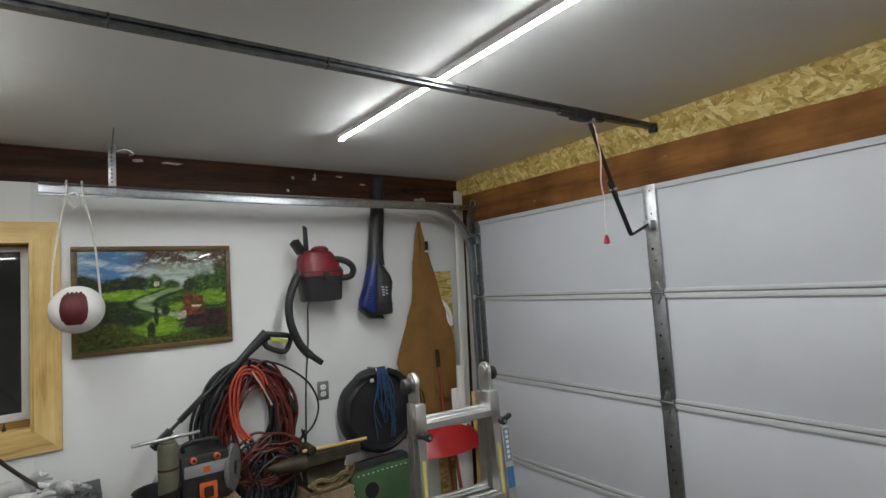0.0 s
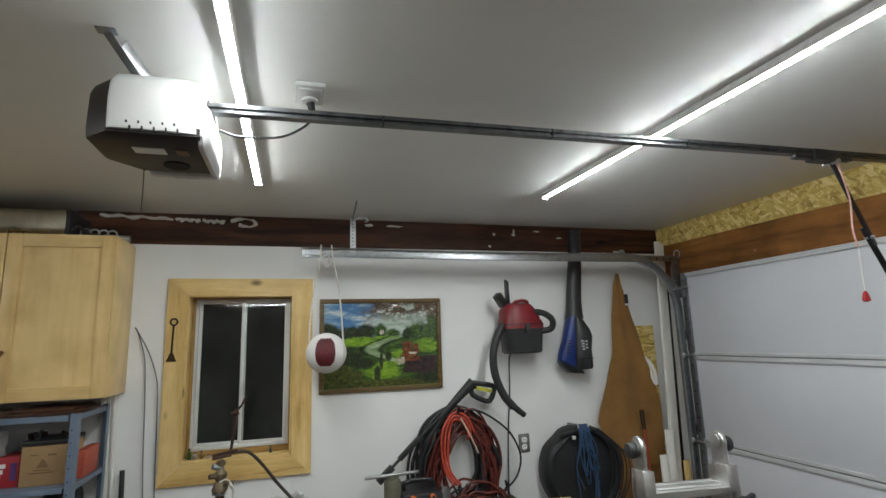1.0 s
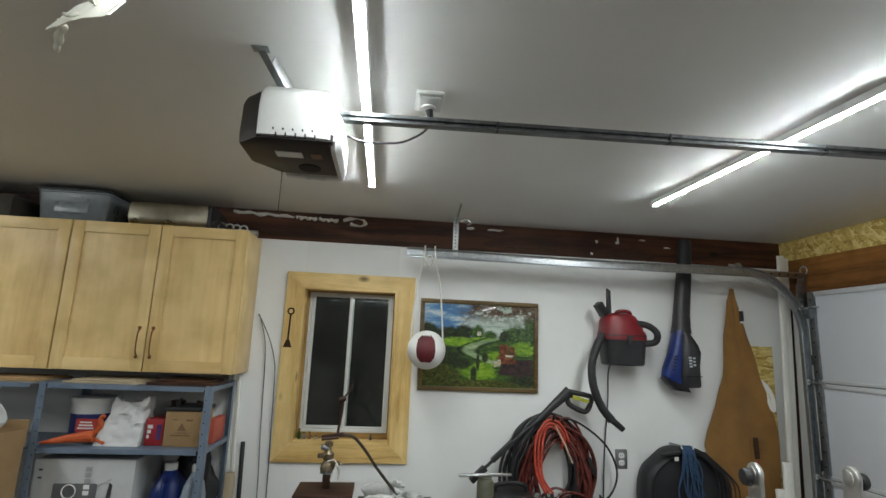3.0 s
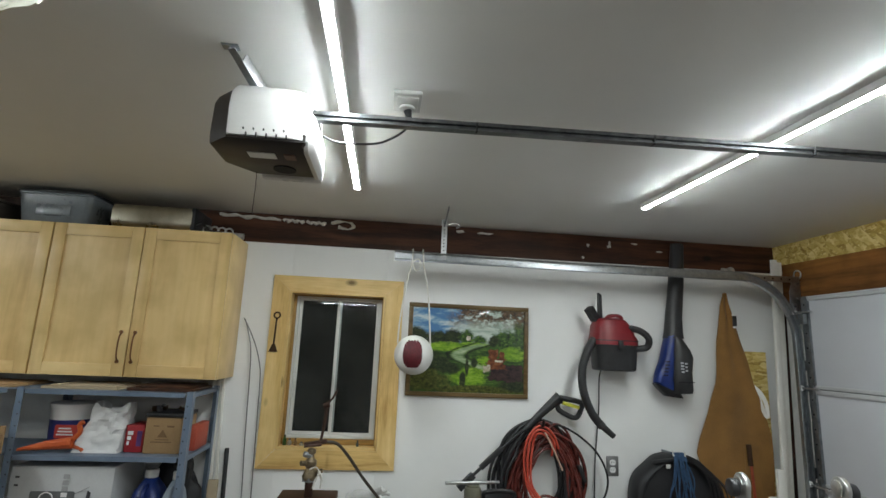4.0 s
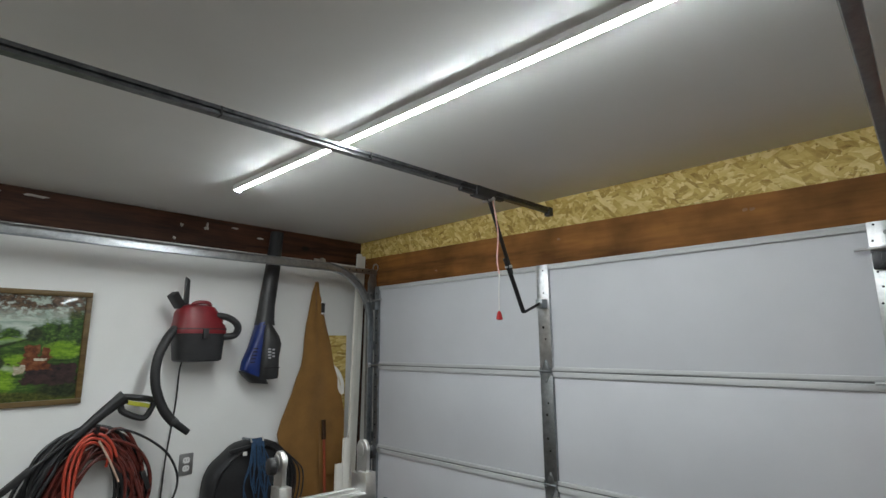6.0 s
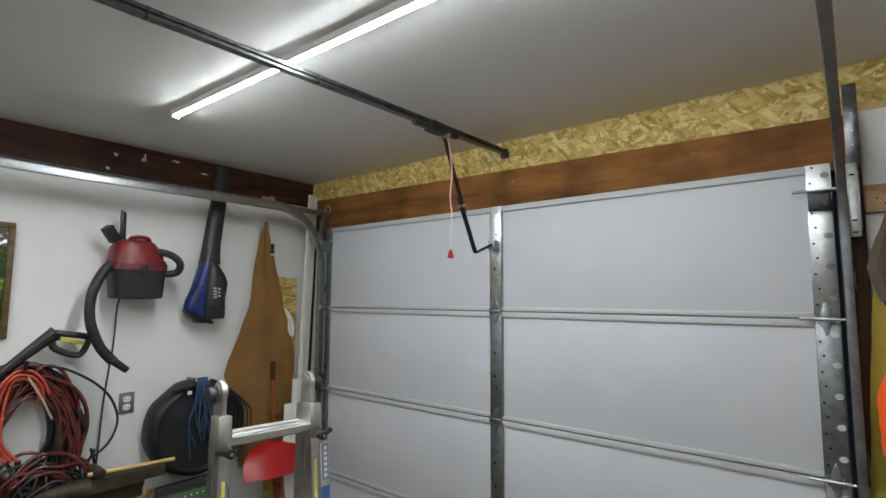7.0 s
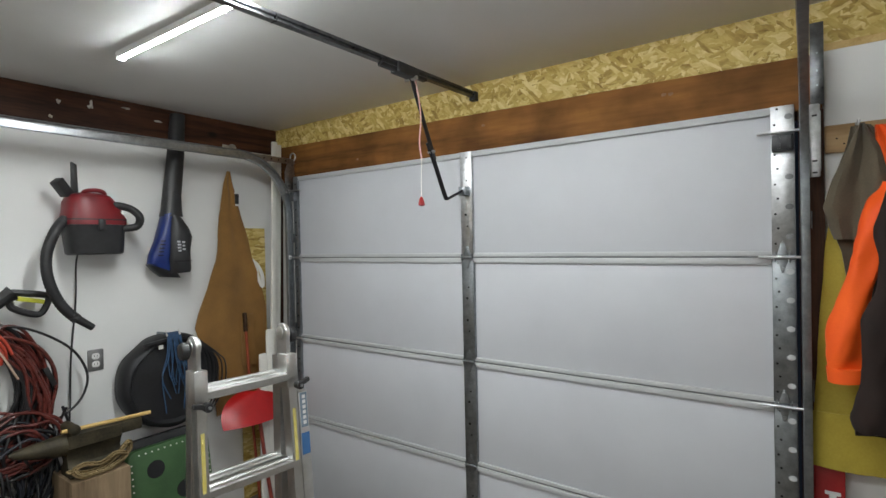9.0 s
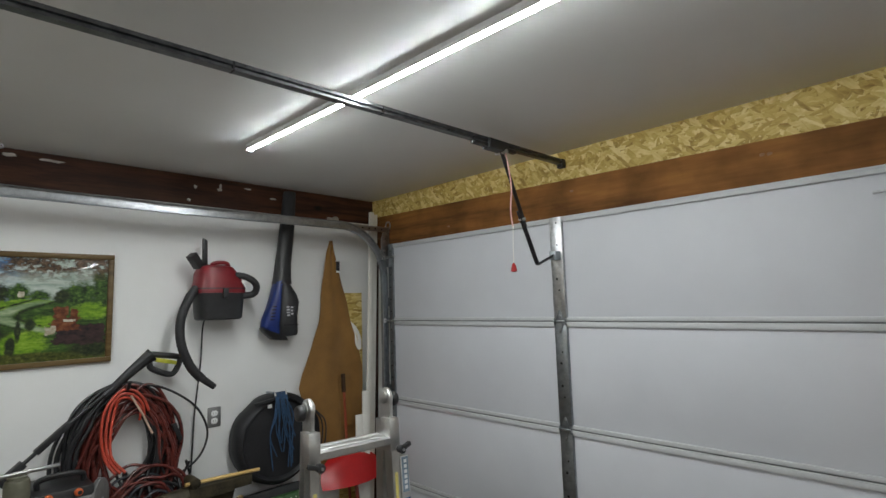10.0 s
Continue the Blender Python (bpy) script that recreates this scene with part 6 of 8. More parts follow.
for k in range(16):
    for sx in (-0.2, 0.2):
        part("stud", slab([(0.004 * math.cos(radians(a)), 0.004 * math.sin(radians(a))) for a in range(0, 360, 45)], 0.003, gm @ at(sx, -0.06, 0.06 + k * 0.033) @ FACE_S), "trim_white", gb, "pale stud")
for k in range(11):
    for z in (0.025, 0.595):
        part("stud", slab([(0.004 * math.cos(radians(a)), 0.004 * math.sin(radians(a))) for a in range(0, 360, 45)], 0.003, gm @ at(-0.16 + k * 0.032, -0.06, z) @ FACE_S), "trim_white", gb, "pale stud")

# ---- tools by the corner ----
rsv = thing("red_scoop_shovel", (2.05, 2.72, 0), "bright red plastic scoop shovel standing blade up", "shovel")
redp = surf("bright_red_plastic", (0.33, 0.004, 0.005), (0.45, 0.008, 0.009), 7, 0.32, bump=0.05)
rows = 12
bm = bmesh.new()
sheet = []
for side in (0, 1):
    g = []
    for i in range(rows + 1):
        v = i / rows
        w = 0.225 * math.sqrt(max(0.0, 1 - max(0, v - 0.12) ** 2 / 0.79)) + 0.015
        g.append([bm.verts.new((2.07 + w * u, 2.80 + 0.10 * v + 0.075 * u * u - 0.04 + side * 0.006, 0.588 + 0.178 * v)) for u in [j / 8 - 1 for j in range(17)]])
    sheet.append(g)
for s, g in enumerate(sheet):
    for i in range(rows):
        for j in range(16):
            f = (g[i][j], g[i][j + 1], g[i + 1][j + 1], g[i + 1][j])
            bm.faces.new(f if s == 0 else f[::-1])
for j in range(16):
    for i in (0, rows):
        bm.faces.new((sheet[0][i][j], sheet[1][i][j], sheet[1][i][j + 1], sheet[0][i][j + 1]))
part("blade", bm, redp, rsv, "curved red blade", 60)
part("handle", tube([(2.075, 2.85, 0.64), (2.085, 2.80, 0.3), (2.09, 2.735, 0.014)], 0.012, 10), surf("dull_red_handle", (0.16, 0.02, 0.012), (0.26, 0.05, 0.03), 10, 0.5), rsv, "dull red handle")
part("grip", bar((2.04, 2.73, 0.014), (2.14, 2.73, 0.014), 0.028, 0.026), "plastic_black", rsv, "black grip")
orod = thing("orange_handled_tool", (2.09, 2.98, 0), "long orange-red handled tool leaning on the apron", "tool")
part("shaft", tube([(2.12, 2.92, 0.002), (2.10, 2.955, 0.55), (2.085, 2.985, 1.20)], 0.009, 8), surf("faded_orange_red", (0.24, 0.035, 0.012), (0.36, 0.075, 0.03), 16, 0.5), orod)
part("grip", tube([(2.0855, 2.984, 1.13), (2.083, 2.988, 1.25)], 0.014, 10), "iron", orod, "dark grip")

# ---- multi-position ladder ----
ld = thing("folding_ladder", (1.133, 1.53, 0), "aluminium multi-position folding ladder with black locking knobs, standing open", "ladder")
CX, HW = 1.141, 0.152
ly = lambda z: 1.53 - (1.36 - z) * 0.06        # near legs slope towards the room
lx = lambda s, z: CX + s * (HW + (1.36 - z) * 0.012)
fy = lambda z: 1.565 + (1.36 - z) * 0.03
yaw = Matrix.Translation((CX, 1.53, 0)) @ Matrix.Rotation(radians(-7), 4, "Z") @ Matrix.Translation((-CX, -1.53, 0))
for s in (-1, 1):
    for f, zt, zb, w, d, nm in ((ly, 1.29, 0.012, 0.03, 0.048, "near_rail"), (fy, 1.29, 0.012, 0.03, 0.048, "far_rail")):
        wide = -s * 0.006 if f is fy else 0.0
        p, q = Vector((lx(s, zb) + wide, f(zb), zb)), Vector((lx(s, zt) + wide, f(zt), zt))
        v = q - p
        az = v.normalized()
        ax = (Vector((1, 0, 0)) - az * az.x).normalized()
        m = yaw @ Matrix.Translation(p) @ Matrix((ax, az.cross(ax), az)).transposed().to_4x4()
        P = [(-w / 2, -d / 2), (w / 2, -d / 2), (w / 2, -d / 2 + 0.008), (-w / 2 + 0.004 if s > 0 else w / 2 - 0.003, -d / 2 + 0.009), (-w / 2 + 0.004 if s > 0 else w / 2 - 0.003, d / 2 - 0.009), (w / 2, d / 2 - 0.008), (w / 2, d / 2), (-w / 2, d / 2)]
        if s < 0:
            P = [(-w / 2, -d / 2), (w / 2, -d / 2), (w / 2, d / 2), (-w / 2, d / 2), (-w / 2, d / 2 - 0.008), (w / 2 - 0.004, d / 2 - 0.009), (w / 2 - 0.004, -d / 2 + 0.009), (-w / 2, -d / 2 + 0.008)]
        rl = part("rail", loft([[m @ Vector((a, b, z)) for a, b in P] for z in (0, v.length)]), "alu", ld, "aluminium side rail", 0)
        part("foot", box(-w / 2 - 0.004, w / 2 + 0.004, -d / 2 - 0.004, d / 2 + 0.004, -0.008, 0.05, 0.004, m=m), "plastic_black", rl, "black rubber foot")
        if f is ly:
            part("sticker", box(-0.006, 0.006, -d / 2 - 0.0012, -d / 2 - 0.0004, v.length * 0.72, v.length * 0.86, m=m), surf("yellow_sticker", (0.6, 0.5, 0.1), (0.75, 0.66, 0.25), 30, 0.5), rl, "yellow warning sticker")
            part("collar", box(-w / 2 - 0.006, w / 2 + 0.006, -d / 2 - 0.006, d / 2 + 0.006, v.length - 0.105, v.length + 0.01, 0.004, m=m), "alu", rl, "cast locking collar")
    # hinge plates and round hubs at the top
    xh = lx(s, 1.36)
    bm = slab([(0.036 * math.cos(radians(a)), 0.036 * math.sin(radians(a))) for a in range(-20, 201, 10)] + [(-0.034, -0.10), (0.034, -0.10)], 0.016, yaw @ at(xh + 0.008, 1.548, 1.368) @ FACE_W, 0.003)
    hp = part("hinge_plate", bm, "alu", ld, "cast aluminium hinge plate")
    for dx in (-0.011, 0.011):
        bm = cyl(yaw @ Vector((xh + dx, 1.548, 1.370)), yaw @ Vector((xh + dx * 1.35, 1.548, 1.370)), 0.024, n=24, bevel=0.003)
        part("hub", bm, "alu", hp, "round hinge hub")
    part("lock_button", cyl(yaw @ Vector((xh + s * 0.018, 1.548, 1.36)), yaw @ Vector((xh + s * 0.042, 1.548, 1.36)), 0.028, 0.025, 22, 0.005), "plastic_black", hp, "round black lock button")
    # locking knob with its lever
    pz = 1.20
    kb = yaw @ Vector((lx(s, pz), ly(pz) - 0.05, pz))
    kn = part("lock_knob", cyl(kb, kb + Vector((0, -0.026, 0)), 0.013, 0.015, 16, 0.003), "plastic_black", ld, "black locking knob")
    part("lever", bar(tuple(kb + Vector((0, -0.016, 0))), tuple(kb + Vector((0.042 * s, -0.01, 0.012))), 0.015, 0.014), "plastic_black", kn, "black lever")
    part("pin", cyl(kb + Vector((0, -0.026, 0)), kb + Vector((0, -0.031, 0)), 0.005, n=10), "galv", kn, "bright pin")
for z in (1.226, 0.928, 0.63, 0.332):
    for f, nm in ((ly, "n"), (fy, "f")):
        x0, x1, y = lx(-1, z) + 0.014, lx(1, z) - 0.014, f(z)
        P = [(-0.03, 0.008), (-0.022, 0.012), (-0.012, 0.012), (-0.008, 0.008), (0.004, 0.008), (0.008, 0.012), (0.02, 0.012), (0.028, 0.006), (0.028, -0.012), (0.02, -0.018), (-0.02, -0.018), (-0.03, -0.012)]
        part("rung", loft([[yaw @ Vector((x, y + a, z + b)) for a, b in P] for x in (x0, x1)]), "alu", ld, "ribbed aluminium rung", 0)
# the outer rail beside the inner one, with its printed labels
lean_ = yaw @ Matrix(((1, 0, -0.012, lx(1, 0)), (0, 1, 0.06, ly(0)), (0, 0, 1, 0), (0, 0, 0, 1)))
lab_blue = surf("light_blue_label", (0.035, 0.12, 0.30), (0.06, 0.17, 0.38), 20, 0.4)
orl = part("outer_rail", box(0.0165, 0.054, -0.028, 0.026, 0.055, 1.165, 0.003, m=lean_), "alu", ld, "aluminium outer rail")
part("printed_label", box(0.020, 0.051, -0.0292, -0.0284, 0.945, 1.02, m=lean_), lab_blue, orl, "blue printed label")
part("printed_label", box(0.022, 0.049, -0.0290, -0.0284, 1.04, 1.16, m=lean_), surf("grey_blue_label", (0.16, 0.22, 0.28), (0.22, 0.28, 0.34), 20, 0.4), orl, "grey-blue printed label")
for k in range(6):
    part("print_bar", box(0.030, 0.042, -0.0298, -0.0292, 1.050 + 0.018 * k, 1.062 + 0.018 * k, m=lean_), "plastic_white", orl, "printed bar")
rj = thing("red_bottle", (0.985, 2.635, 0), "dark red plastic bottle with a dull cap standing by the block", "bottle")
part("body", lathe([(0.04, 0.001), (0.047, 0.01), (0.048, 0.43), (0.044, 0.47), (0.03, 0.505), (0.016, 0.522), (0.014, 0.535)], (0.985, 2.635, 0), "Z", 24), "red", rj, "dark red bottle")
part("cap", lathe([(0.0165, 0.5355), (0.0165, 0.555), (0.012, 0.562)], (0.985, 2.635, 0), "Z", 16), "galv_dark", rj, "dull grey cap")


# ---- wall cabinets ----
CY0 = 2.76
pull = surf("antique_copper", (0.16, 0.075, 0.035), (0.3, 0.15, 0.075), 40, 0.35, 0.9, bump=0.1)


def cabinet(x0, x1, label, pulls):
    z0, z1 = 1.537, 2.303
    root = thing("wall_cabinet", ((x0 + x1) / 2, NORTH, z0), label, "cabinet", "maple wall cabinets")
    part("body", box(x0, x1, CY0 + 0.027, NORTH - 0.001, z0, z1, 0.002), "maple", root, "maple veneer box")
    xm = (x0 + x1) / 2
    for k, (a, b) in enumerate(((x0 + 0.003, xm - 0.003), (xm + 0.003, x1 - 0.002))):
        d = part("door", box(a + 0.057, b - 0.057, CY0 + 0.010, CY0 + 0.0195, z0 + 0.06, z1 - 0.06), "maple", root, "flat recessed maple door panel")
        for u0, u1, v0, v1, mt in ((a, a + 0.058, z0 + 0.002, z1 - 0.002, "maple"), (b - 0.058, b, z0 + 0.002, z1 - 0.002, "maple"), (a + 0.0585, b - 0.0585, z0 + 0.002, z0 + 0.062, "maple_x"), (a + 0.0585, b - 0.0585, z1 - 0.062, z1 - 0.002, "maple_x")):
            part("door_rail", box(u0, u1, CY0, CY0 + 0.0195, v0, v1, 0.0015), mt, d, "maple frame rail")
        if pulls:
            px = b - 0.03 if k == 0 else a + 0.03
            P = spline([(px, CY0 - 0.001, 1.758), (px, CY0 - 0.022, 1.735), (px, CY0 - 0.028, 1.685), (px, CY0 - 0.022, 1.635), (px, CY0 - 0.001, 1.612)], 5)
            h = part("handle", tube(P, lambda u: 0.0035 + 0.003 * (2 * u - 1) ** 4, 8), pull, d, "curved dark copper pull")
            for zz in (1.758, 1.612):
                part("rosette", lathe([(0.009, 0), (0.008, 0.006), (0.004, 0.012)], (px, CY0 - 0.012, zz), "Y", 12), pull, h, "small rosette")
    return root


cabinet(-1.857, -0.971, "maple wall cabinet with two shaker doors and curved copper pulls", True)
cabinet(-2.78, -1.861, "maple wall cabinet with shaker doors beside its twin", True)

# on top of the cabinets
TOPZ = 2.3035
milky = surf("cloudy_plastic", (0.10, 0.115, 0.13), (0.18, 0.20, 0.22), 5, 0.3, bump=0.05)
cb = thing("storage_tub", (-1.93, 2.9, TOPZ), "cloudy blue-grey plastic storage tub on the cabinet", "tub")
rings = [[Vector((-1.905 + a * s, 2.925 + b * s, z)) for a, b in rounded(0.365, 0.25, 0.03)] for z, s in ((TOPZ, 0.87), (TOPZ + 0.004, 0.89), (TOPZ + 0.150, 1.0), (TOPZ + 0.152, 1.03), (TOPZ + 0.162, 1.03))]
part("body", loft(rings), milky, cb, "cloudy plastic body")
part("lid", slab(rounded(0.39, 0.27, 0.035), 0.012, at(-1.905, 2.925, TOPZ + 0.1625), 0.004), "plastic_black", cb, "dark lid")
part("window_patch", box(-1.99, -1.82, 2.802, 2.812, TOPZ + 0.04, TOPZ + 0.10, 0.004), surf("paler_panel", (0.16, 0.18, 0.2), (0.24, 0.26, 0.28), 8, 0.3), cb, "paler embossed panel")
sb = thing("metal_case", (-1.42, 2.9, TOPZ), "brushed silver metal case lying on the cabinet", "case")
rings = [[Vector((x, 2.905 + a * s, TOPZ + 0.064 + b * s)) for a, b in rounded(0.26, 0.126, 0.035)] for x, s in ((-1.605, 0.93), (-1.60, 1), (-1.20, 1), (-1.185, 0.93))]
brass = surf("warm_brushed_steel", (0.38, 0.35, 0.27), (0.55, 0.52, 0.42), 12, 0.3, 1.0, bump=0.05)
part("body", loft(rings), brass, sb, "rounded metal body")
part("end_band", box(-1.205, -1.178, 2.775, 3.035, TOPZ + 0.001, TOPZ + 0.128, 0.012), "steel_dark", sb, "dark end band")
fl = thing("pipe_fitting", (-1.12, 2.9, TOPZ), "bundle of shiny pipe fittings and dark cord on the cabinet", "fitting")
random.seed(8)
for k in range(4):
    x = -1.14 + 0.035 * k
    part("ring", tube([(x + 0.022 * math.cos(radians(a)), 2.86 + 0.03 * k * 0.4, TOPZ + 0.027 + 0.022 * math.sin(radians(a))) for a in range(0, 360, 30)], 0.005, 6, True), "galv", fl, "shiny ring")
part("pipe", cyl((-1.13, 2.95, TOPZ + 0.02), (-0.97, 2.96, TOPZ + 0.02), 0.018, n=14, bevel=0.002), "galv", fl, "short pipe")
part("cord", tube(spline([(-1.2, 2.80, TOPZ + 0.01), (-1.16, 2.82, TOPZ + 0.05), (-1.12, 2.83, TOPZ + 0.02), (-1.06, 2.85, TOPZ + 0.012)], 6), 0.006, 6), "plastic_black", fl, "dark cord")
db = thing("dark_box", (-2.4, 2.9, TOPZ), "dark cardboard box on the far cabinet", "box")
part("body", rough_up(box(-2.62, -2.19, 2.79, 3.05, TOPZ + 0.0005, TOPZ + 0.10, 0.004), 0.003), surf("dark_card", (0.03, 0.024, 0.02), (0.06, 0.05, 0.04), 8, 0.8), db)
part("lid", box(-2.63, -2.18, 2.78, 3.055, TOPZ + 0.1005, TOPZ + 0.118, 0.003), surf("dark_card_lid", (0.04, 0.033, 0.028), (0.075, 0.06, 0.05), 8, 0.8), db, "loose lid")

# ---- blue-grey steel shelving ----
bluegrey = surf("blue_grey_enamel", (0.11, 0.15, 0.21), (0.17, 0.215, 0.29), 7, 0.45, 0.0, bump=0.1, fine=140, wear=0.35)
SY0, SY1 = 2.63, 3.03


def shelving(x0, x1, label, joined=False):
    root = thing("steel_shelving", ((x0 + x1) / 2, 2.83, 0), label, "shelving unit", "steel shelving units")
    for x, sx in ((x0, 1), (x1, -1))[: 1 if joined else 2]:
        for y, sy in ((SY0, 1), (SY1, -1)):
            bm = box(min(x, x + sx * 0.030), max(x, x + sx * 0.030), min(y, y + sy * 0.0025), max(y, y + sy * 0.0025), 0.001, 1.49)
            box(min(x, x + sx * 0.0025), max(x, x + sx * 0.0025), min(y + sy * 0.0026, y + sy * 0.036), max(y + sy * 0.0026, y + sy * 0.036), 0.001, 1.49, 0, bm)
            post = part("post", bm, bluegrey, root, "angled steel post", 0)
            for k in range(12):
                part("hole", disc((x + sx * 0.02, SY0 - 0.0006, 0.85 + k * 0.052), 0.0032, "Y", 8), "hole", post) if sy > 0 else None
    for z in (0.12, 0.62, 1.165, 1.455):
        bm = box(x0 + 0.003, x1 - 0.003, SY0 + 0.003, SY1 - 0.003, z + 0.024, z + 0.028)
        box(x0 + 0.037, x1 - 0.037, SY0 - 0.002, SY0 + 0.0005, z + 0.006, z + 0.028, 0.0006, bm)
        box(x0 + 0.037, x1 - 0.037, SY1 - 0.003, SY1 - 0.0005, z + 0.006, z + 0.028, 0.0006, bm)
        for x in (x0 + 0.003, x1 - 0.0045):
            box(x, x + 0.0015, SY0 + 0.037, SY1 - 0.037, z + 0.006, z + 0.024, 0, bm)
        part("shelf", bm, bluegrey, root, "folded steel shelf", 0)
    return root


shelving(-1.80, -1.022, "blue-grey steel shelving unit crowded with boxes and tubs")
shelving(-2.60, -1.803, "blue-grey steel shelving bay bolted to its neighbour", True)
S2, S3 = 1.1935, 0.6485     # tops of two shelves

card = surf("brown_cardboard", (0.30, 0.185, 0.085), (0.40, 0.26, 0.13), 6, 0.8, bump=0.2, fine=120, wear=0.3)
card2 = surf("faded_cardboard", (0.36, 0.29, 0.19), (0.46, 0.38, 0.27), 6, 0.8, bump=0.2, fine=120, wear=0.3)


def carton(name, x0, x1, y0, y1, z0, z1, mat_, label, flaps=True):
    root = thing(name, ((x0 + x1) / 2, (y0 + y1) / 2, z0), label, "box")
    part("body", rough_up(box(x0, x1, y0, y1, z0 + 0.0005, z1, 0.003), 0.002, 9, x0), mat_, root)
    if flaps:
        ym = (y0 + y1) / 2
        for a, b in ((y0 + 0.001, ym - 0.001), (ym + 0.001, y1 - 0.001)):
            part("flap", box(x0 + 0.001, x1 - 0.001, a, b, z1 + 0.0005, z1 + 0.004, 0.001), mat_, root, "top flap")
    return root


# flat things on the top shelf
for x0, x1, z, h, mt, lab in ((-1.72, -1.38, 1.4835, 0.018, card2, "flat piece of pale cardboard on the top shelf"), (-1.34, -1.04, 1.4835, 0.025, "jamb", "thin dark wooden board on the top shelf"), (-2.2, -1.84, 1.4835, 0.015, card, "flat piece of brown cardboard on the top shelf")):
    e = thing("flat_board", ((x0 + x1) / 2, 2.8, z), lab, "board")
    part("sheet", box(x0, x1, 2.66, 2.96, z, z + h * 0.6, 0.002), mt, e)
    part("sheet", box(x0 + 0.03, x1 - 0.02, 2.68, 2.95, z + h * 0.6 + 0.0005, z + h, 0.002), mt, e)

# compound tub, caulking gun, paper bag, red box, carton on the second shelf
tb = thing("compound_tub", (-1.63, 2.83, S2), "white joint compound tub with blue and red label", "tub")
part("body", lathe([(0.085, 0.0005), (0.089, 0.004), (0.096, 0.18), (0.098, 0.186)], (-1.65, 2.84, S2), "Z", 32), "plastic_white", tb, "white tub")
part("label", lathe([(0.0905, 0.03), (0.0945, 0.135)], (-1.65, 2.84, S2), "Z", 32), surf("deep_blue_label", (0.015, 0.02, 0.12), (0.03, 0.04, 0.2), 12, 0.45), tb, "deep blue label")
part("lid", lathe([(0.1, 0.186), (0.102, 0.19), (0.102, 0.208), (0.096, 0.212)], (-1.65, 2.84, S2), "Z", 32), "plastic_white", tb, "white lid")
lab_red = surf("red_label", (0.38, 0.03, 0.025), (0.5, 0.06, 0.045), 12, 0.5)
part("badge", slab(rounded(0.10, 0.062, 0.008), 0.002, at(-1.62, 2.741, S2 + 0.085) @ FACE_S), lab_red, tb, "red badge")
for k in range(3):
    part("print_bar", box(-1.66 + 0.004 * k, -1.585 - 0.006 * k, 2.7378, 2.7388, S2 + 0.068 + 0.014 * k, S2 + 0.075 + 0.014 * k), "plastic_white", tb, "pale printed bar")
og = thing("caulking_gun", (-1.66, 2.70, S2), "orange caulking gun lying on the shelf", "tool")
orange = surf("orange_paint", (0.46, 0.075, 0.015), (0.62, 0.13, 0.03), 14, 0.45, bump=0.08)
part("barrel", tube([(-1.77, 2.66, S2 + 0.016), (-1.66, 2.675, S2 + 0.035), (-1.555, 2.69, S2 + 0.045)], lambda u: 0.006 + 0.022 * min(1, u * 1.3), 10), orange, og, "half-round orange cradle")
part("handle", tube(spline([(-1.565, 2.69, S2 + 0.05), (-1.53, 2.69, S2 + 0.09), (-1.535, 2.69, S2 + 0.125), (-1.52, 2.69, S2 + 0.14)], 5), 0.011, 8), orange, og, "orange handle")
part("trigger", tube(spline([(-1.555, 2.69, S2 + 0.03), (-1.52, 2.69, S2 + 0.02), (-1.505, 2.69, S2 + 0.01)], 4), 0.008, 8), orange, og, "orange trigger")
pb = thing("paper_bag", (-1.46, 2.76, S2), "crumpled white paper sack with a rolled open top", "bag")
rings = []
for i in range(25):
    t = min(1.0, i / 20)
    dip = max(0, i - 20)
    ring = []
    for a, b in rounded(0.205 - 0.045 * t, 0.125 - 0.035 * t, 0.006 + 0.004 * t, 3):
        ring.append(Vector((a, b, 0)))
    # more points along each side, so that the paper can crease
    fine_ = []
    for p, q in zip(ring, ring[1:] + ring[:1]):
        k = max(1, int((q - p).length / 0.012))
        fine_ += [p.lerp(q, s_ / k) for s_ in range(k)]
    out = []
    for p in [fine_[int(s_ * len(fine_) / 52)] for s_ in range(52)]:
        a, b = p.x, p.y
        q = Vector((-1.455 + a + 0.04 * t, 2.75 + b, S2 + 0.0008 + 0.215 * t - 0.022 * dip))
        if i:
            g = Vector((q.x * 15, q.y * 15, q.z * 15))
            crease = abs(noise.noise(g)) + 0.6 * abs(noise.noise(g * 2.1 + Vector((4, 1, 7))))
            push = Vector((a / 0.1, b / 0.06, 0)) * (0.011 * (0.5 + t)) * (0.55 - 2.2 * crease)
            q += push
        if i >= 17:   # the mouth is torn down in the middle and stands up at the corners
            q.z += (0.030 * min(1, abs(a) / 0.07) ** 2 - 0.018 + 0.010 * noise.noise((a * 40, b * 40, 3))) * (min(i, 20) - 16) / 4
        if dip:
            q.x, q.y = -1.415 + (q.x + 1.415) * 0.94, 2.75 + (q.y - 2.75) * 0.8
        out.append(q)
    rings.append(out)
part("sack", loft(rings, True), surf("white_paper", (0.64, 0.64, 0.64), (0.72, 0.72, 0.72), 9, 0.8, bump=0.3, fine=40), pb, "", 22)
rb = carton("red_box", -1.34, -1.255, 2.72, 2.86, S2, S2 + 0.125, surf("red_carton", (0.28, 0.012, 0.018), (0.38, 0.025, 0.03), 8, 0.5), "small red printed box beside the carton", False)
part("print_block", box(-1.285, -1.263, 2.7165, 2.7185, S2 + 0.03, S2 + 0.10, 0), surf("purple_print", (0.06, 0.02, 0.10), (0.12, 0.05, 0.18), 20, 0.5), rb, "dark purple printed block")
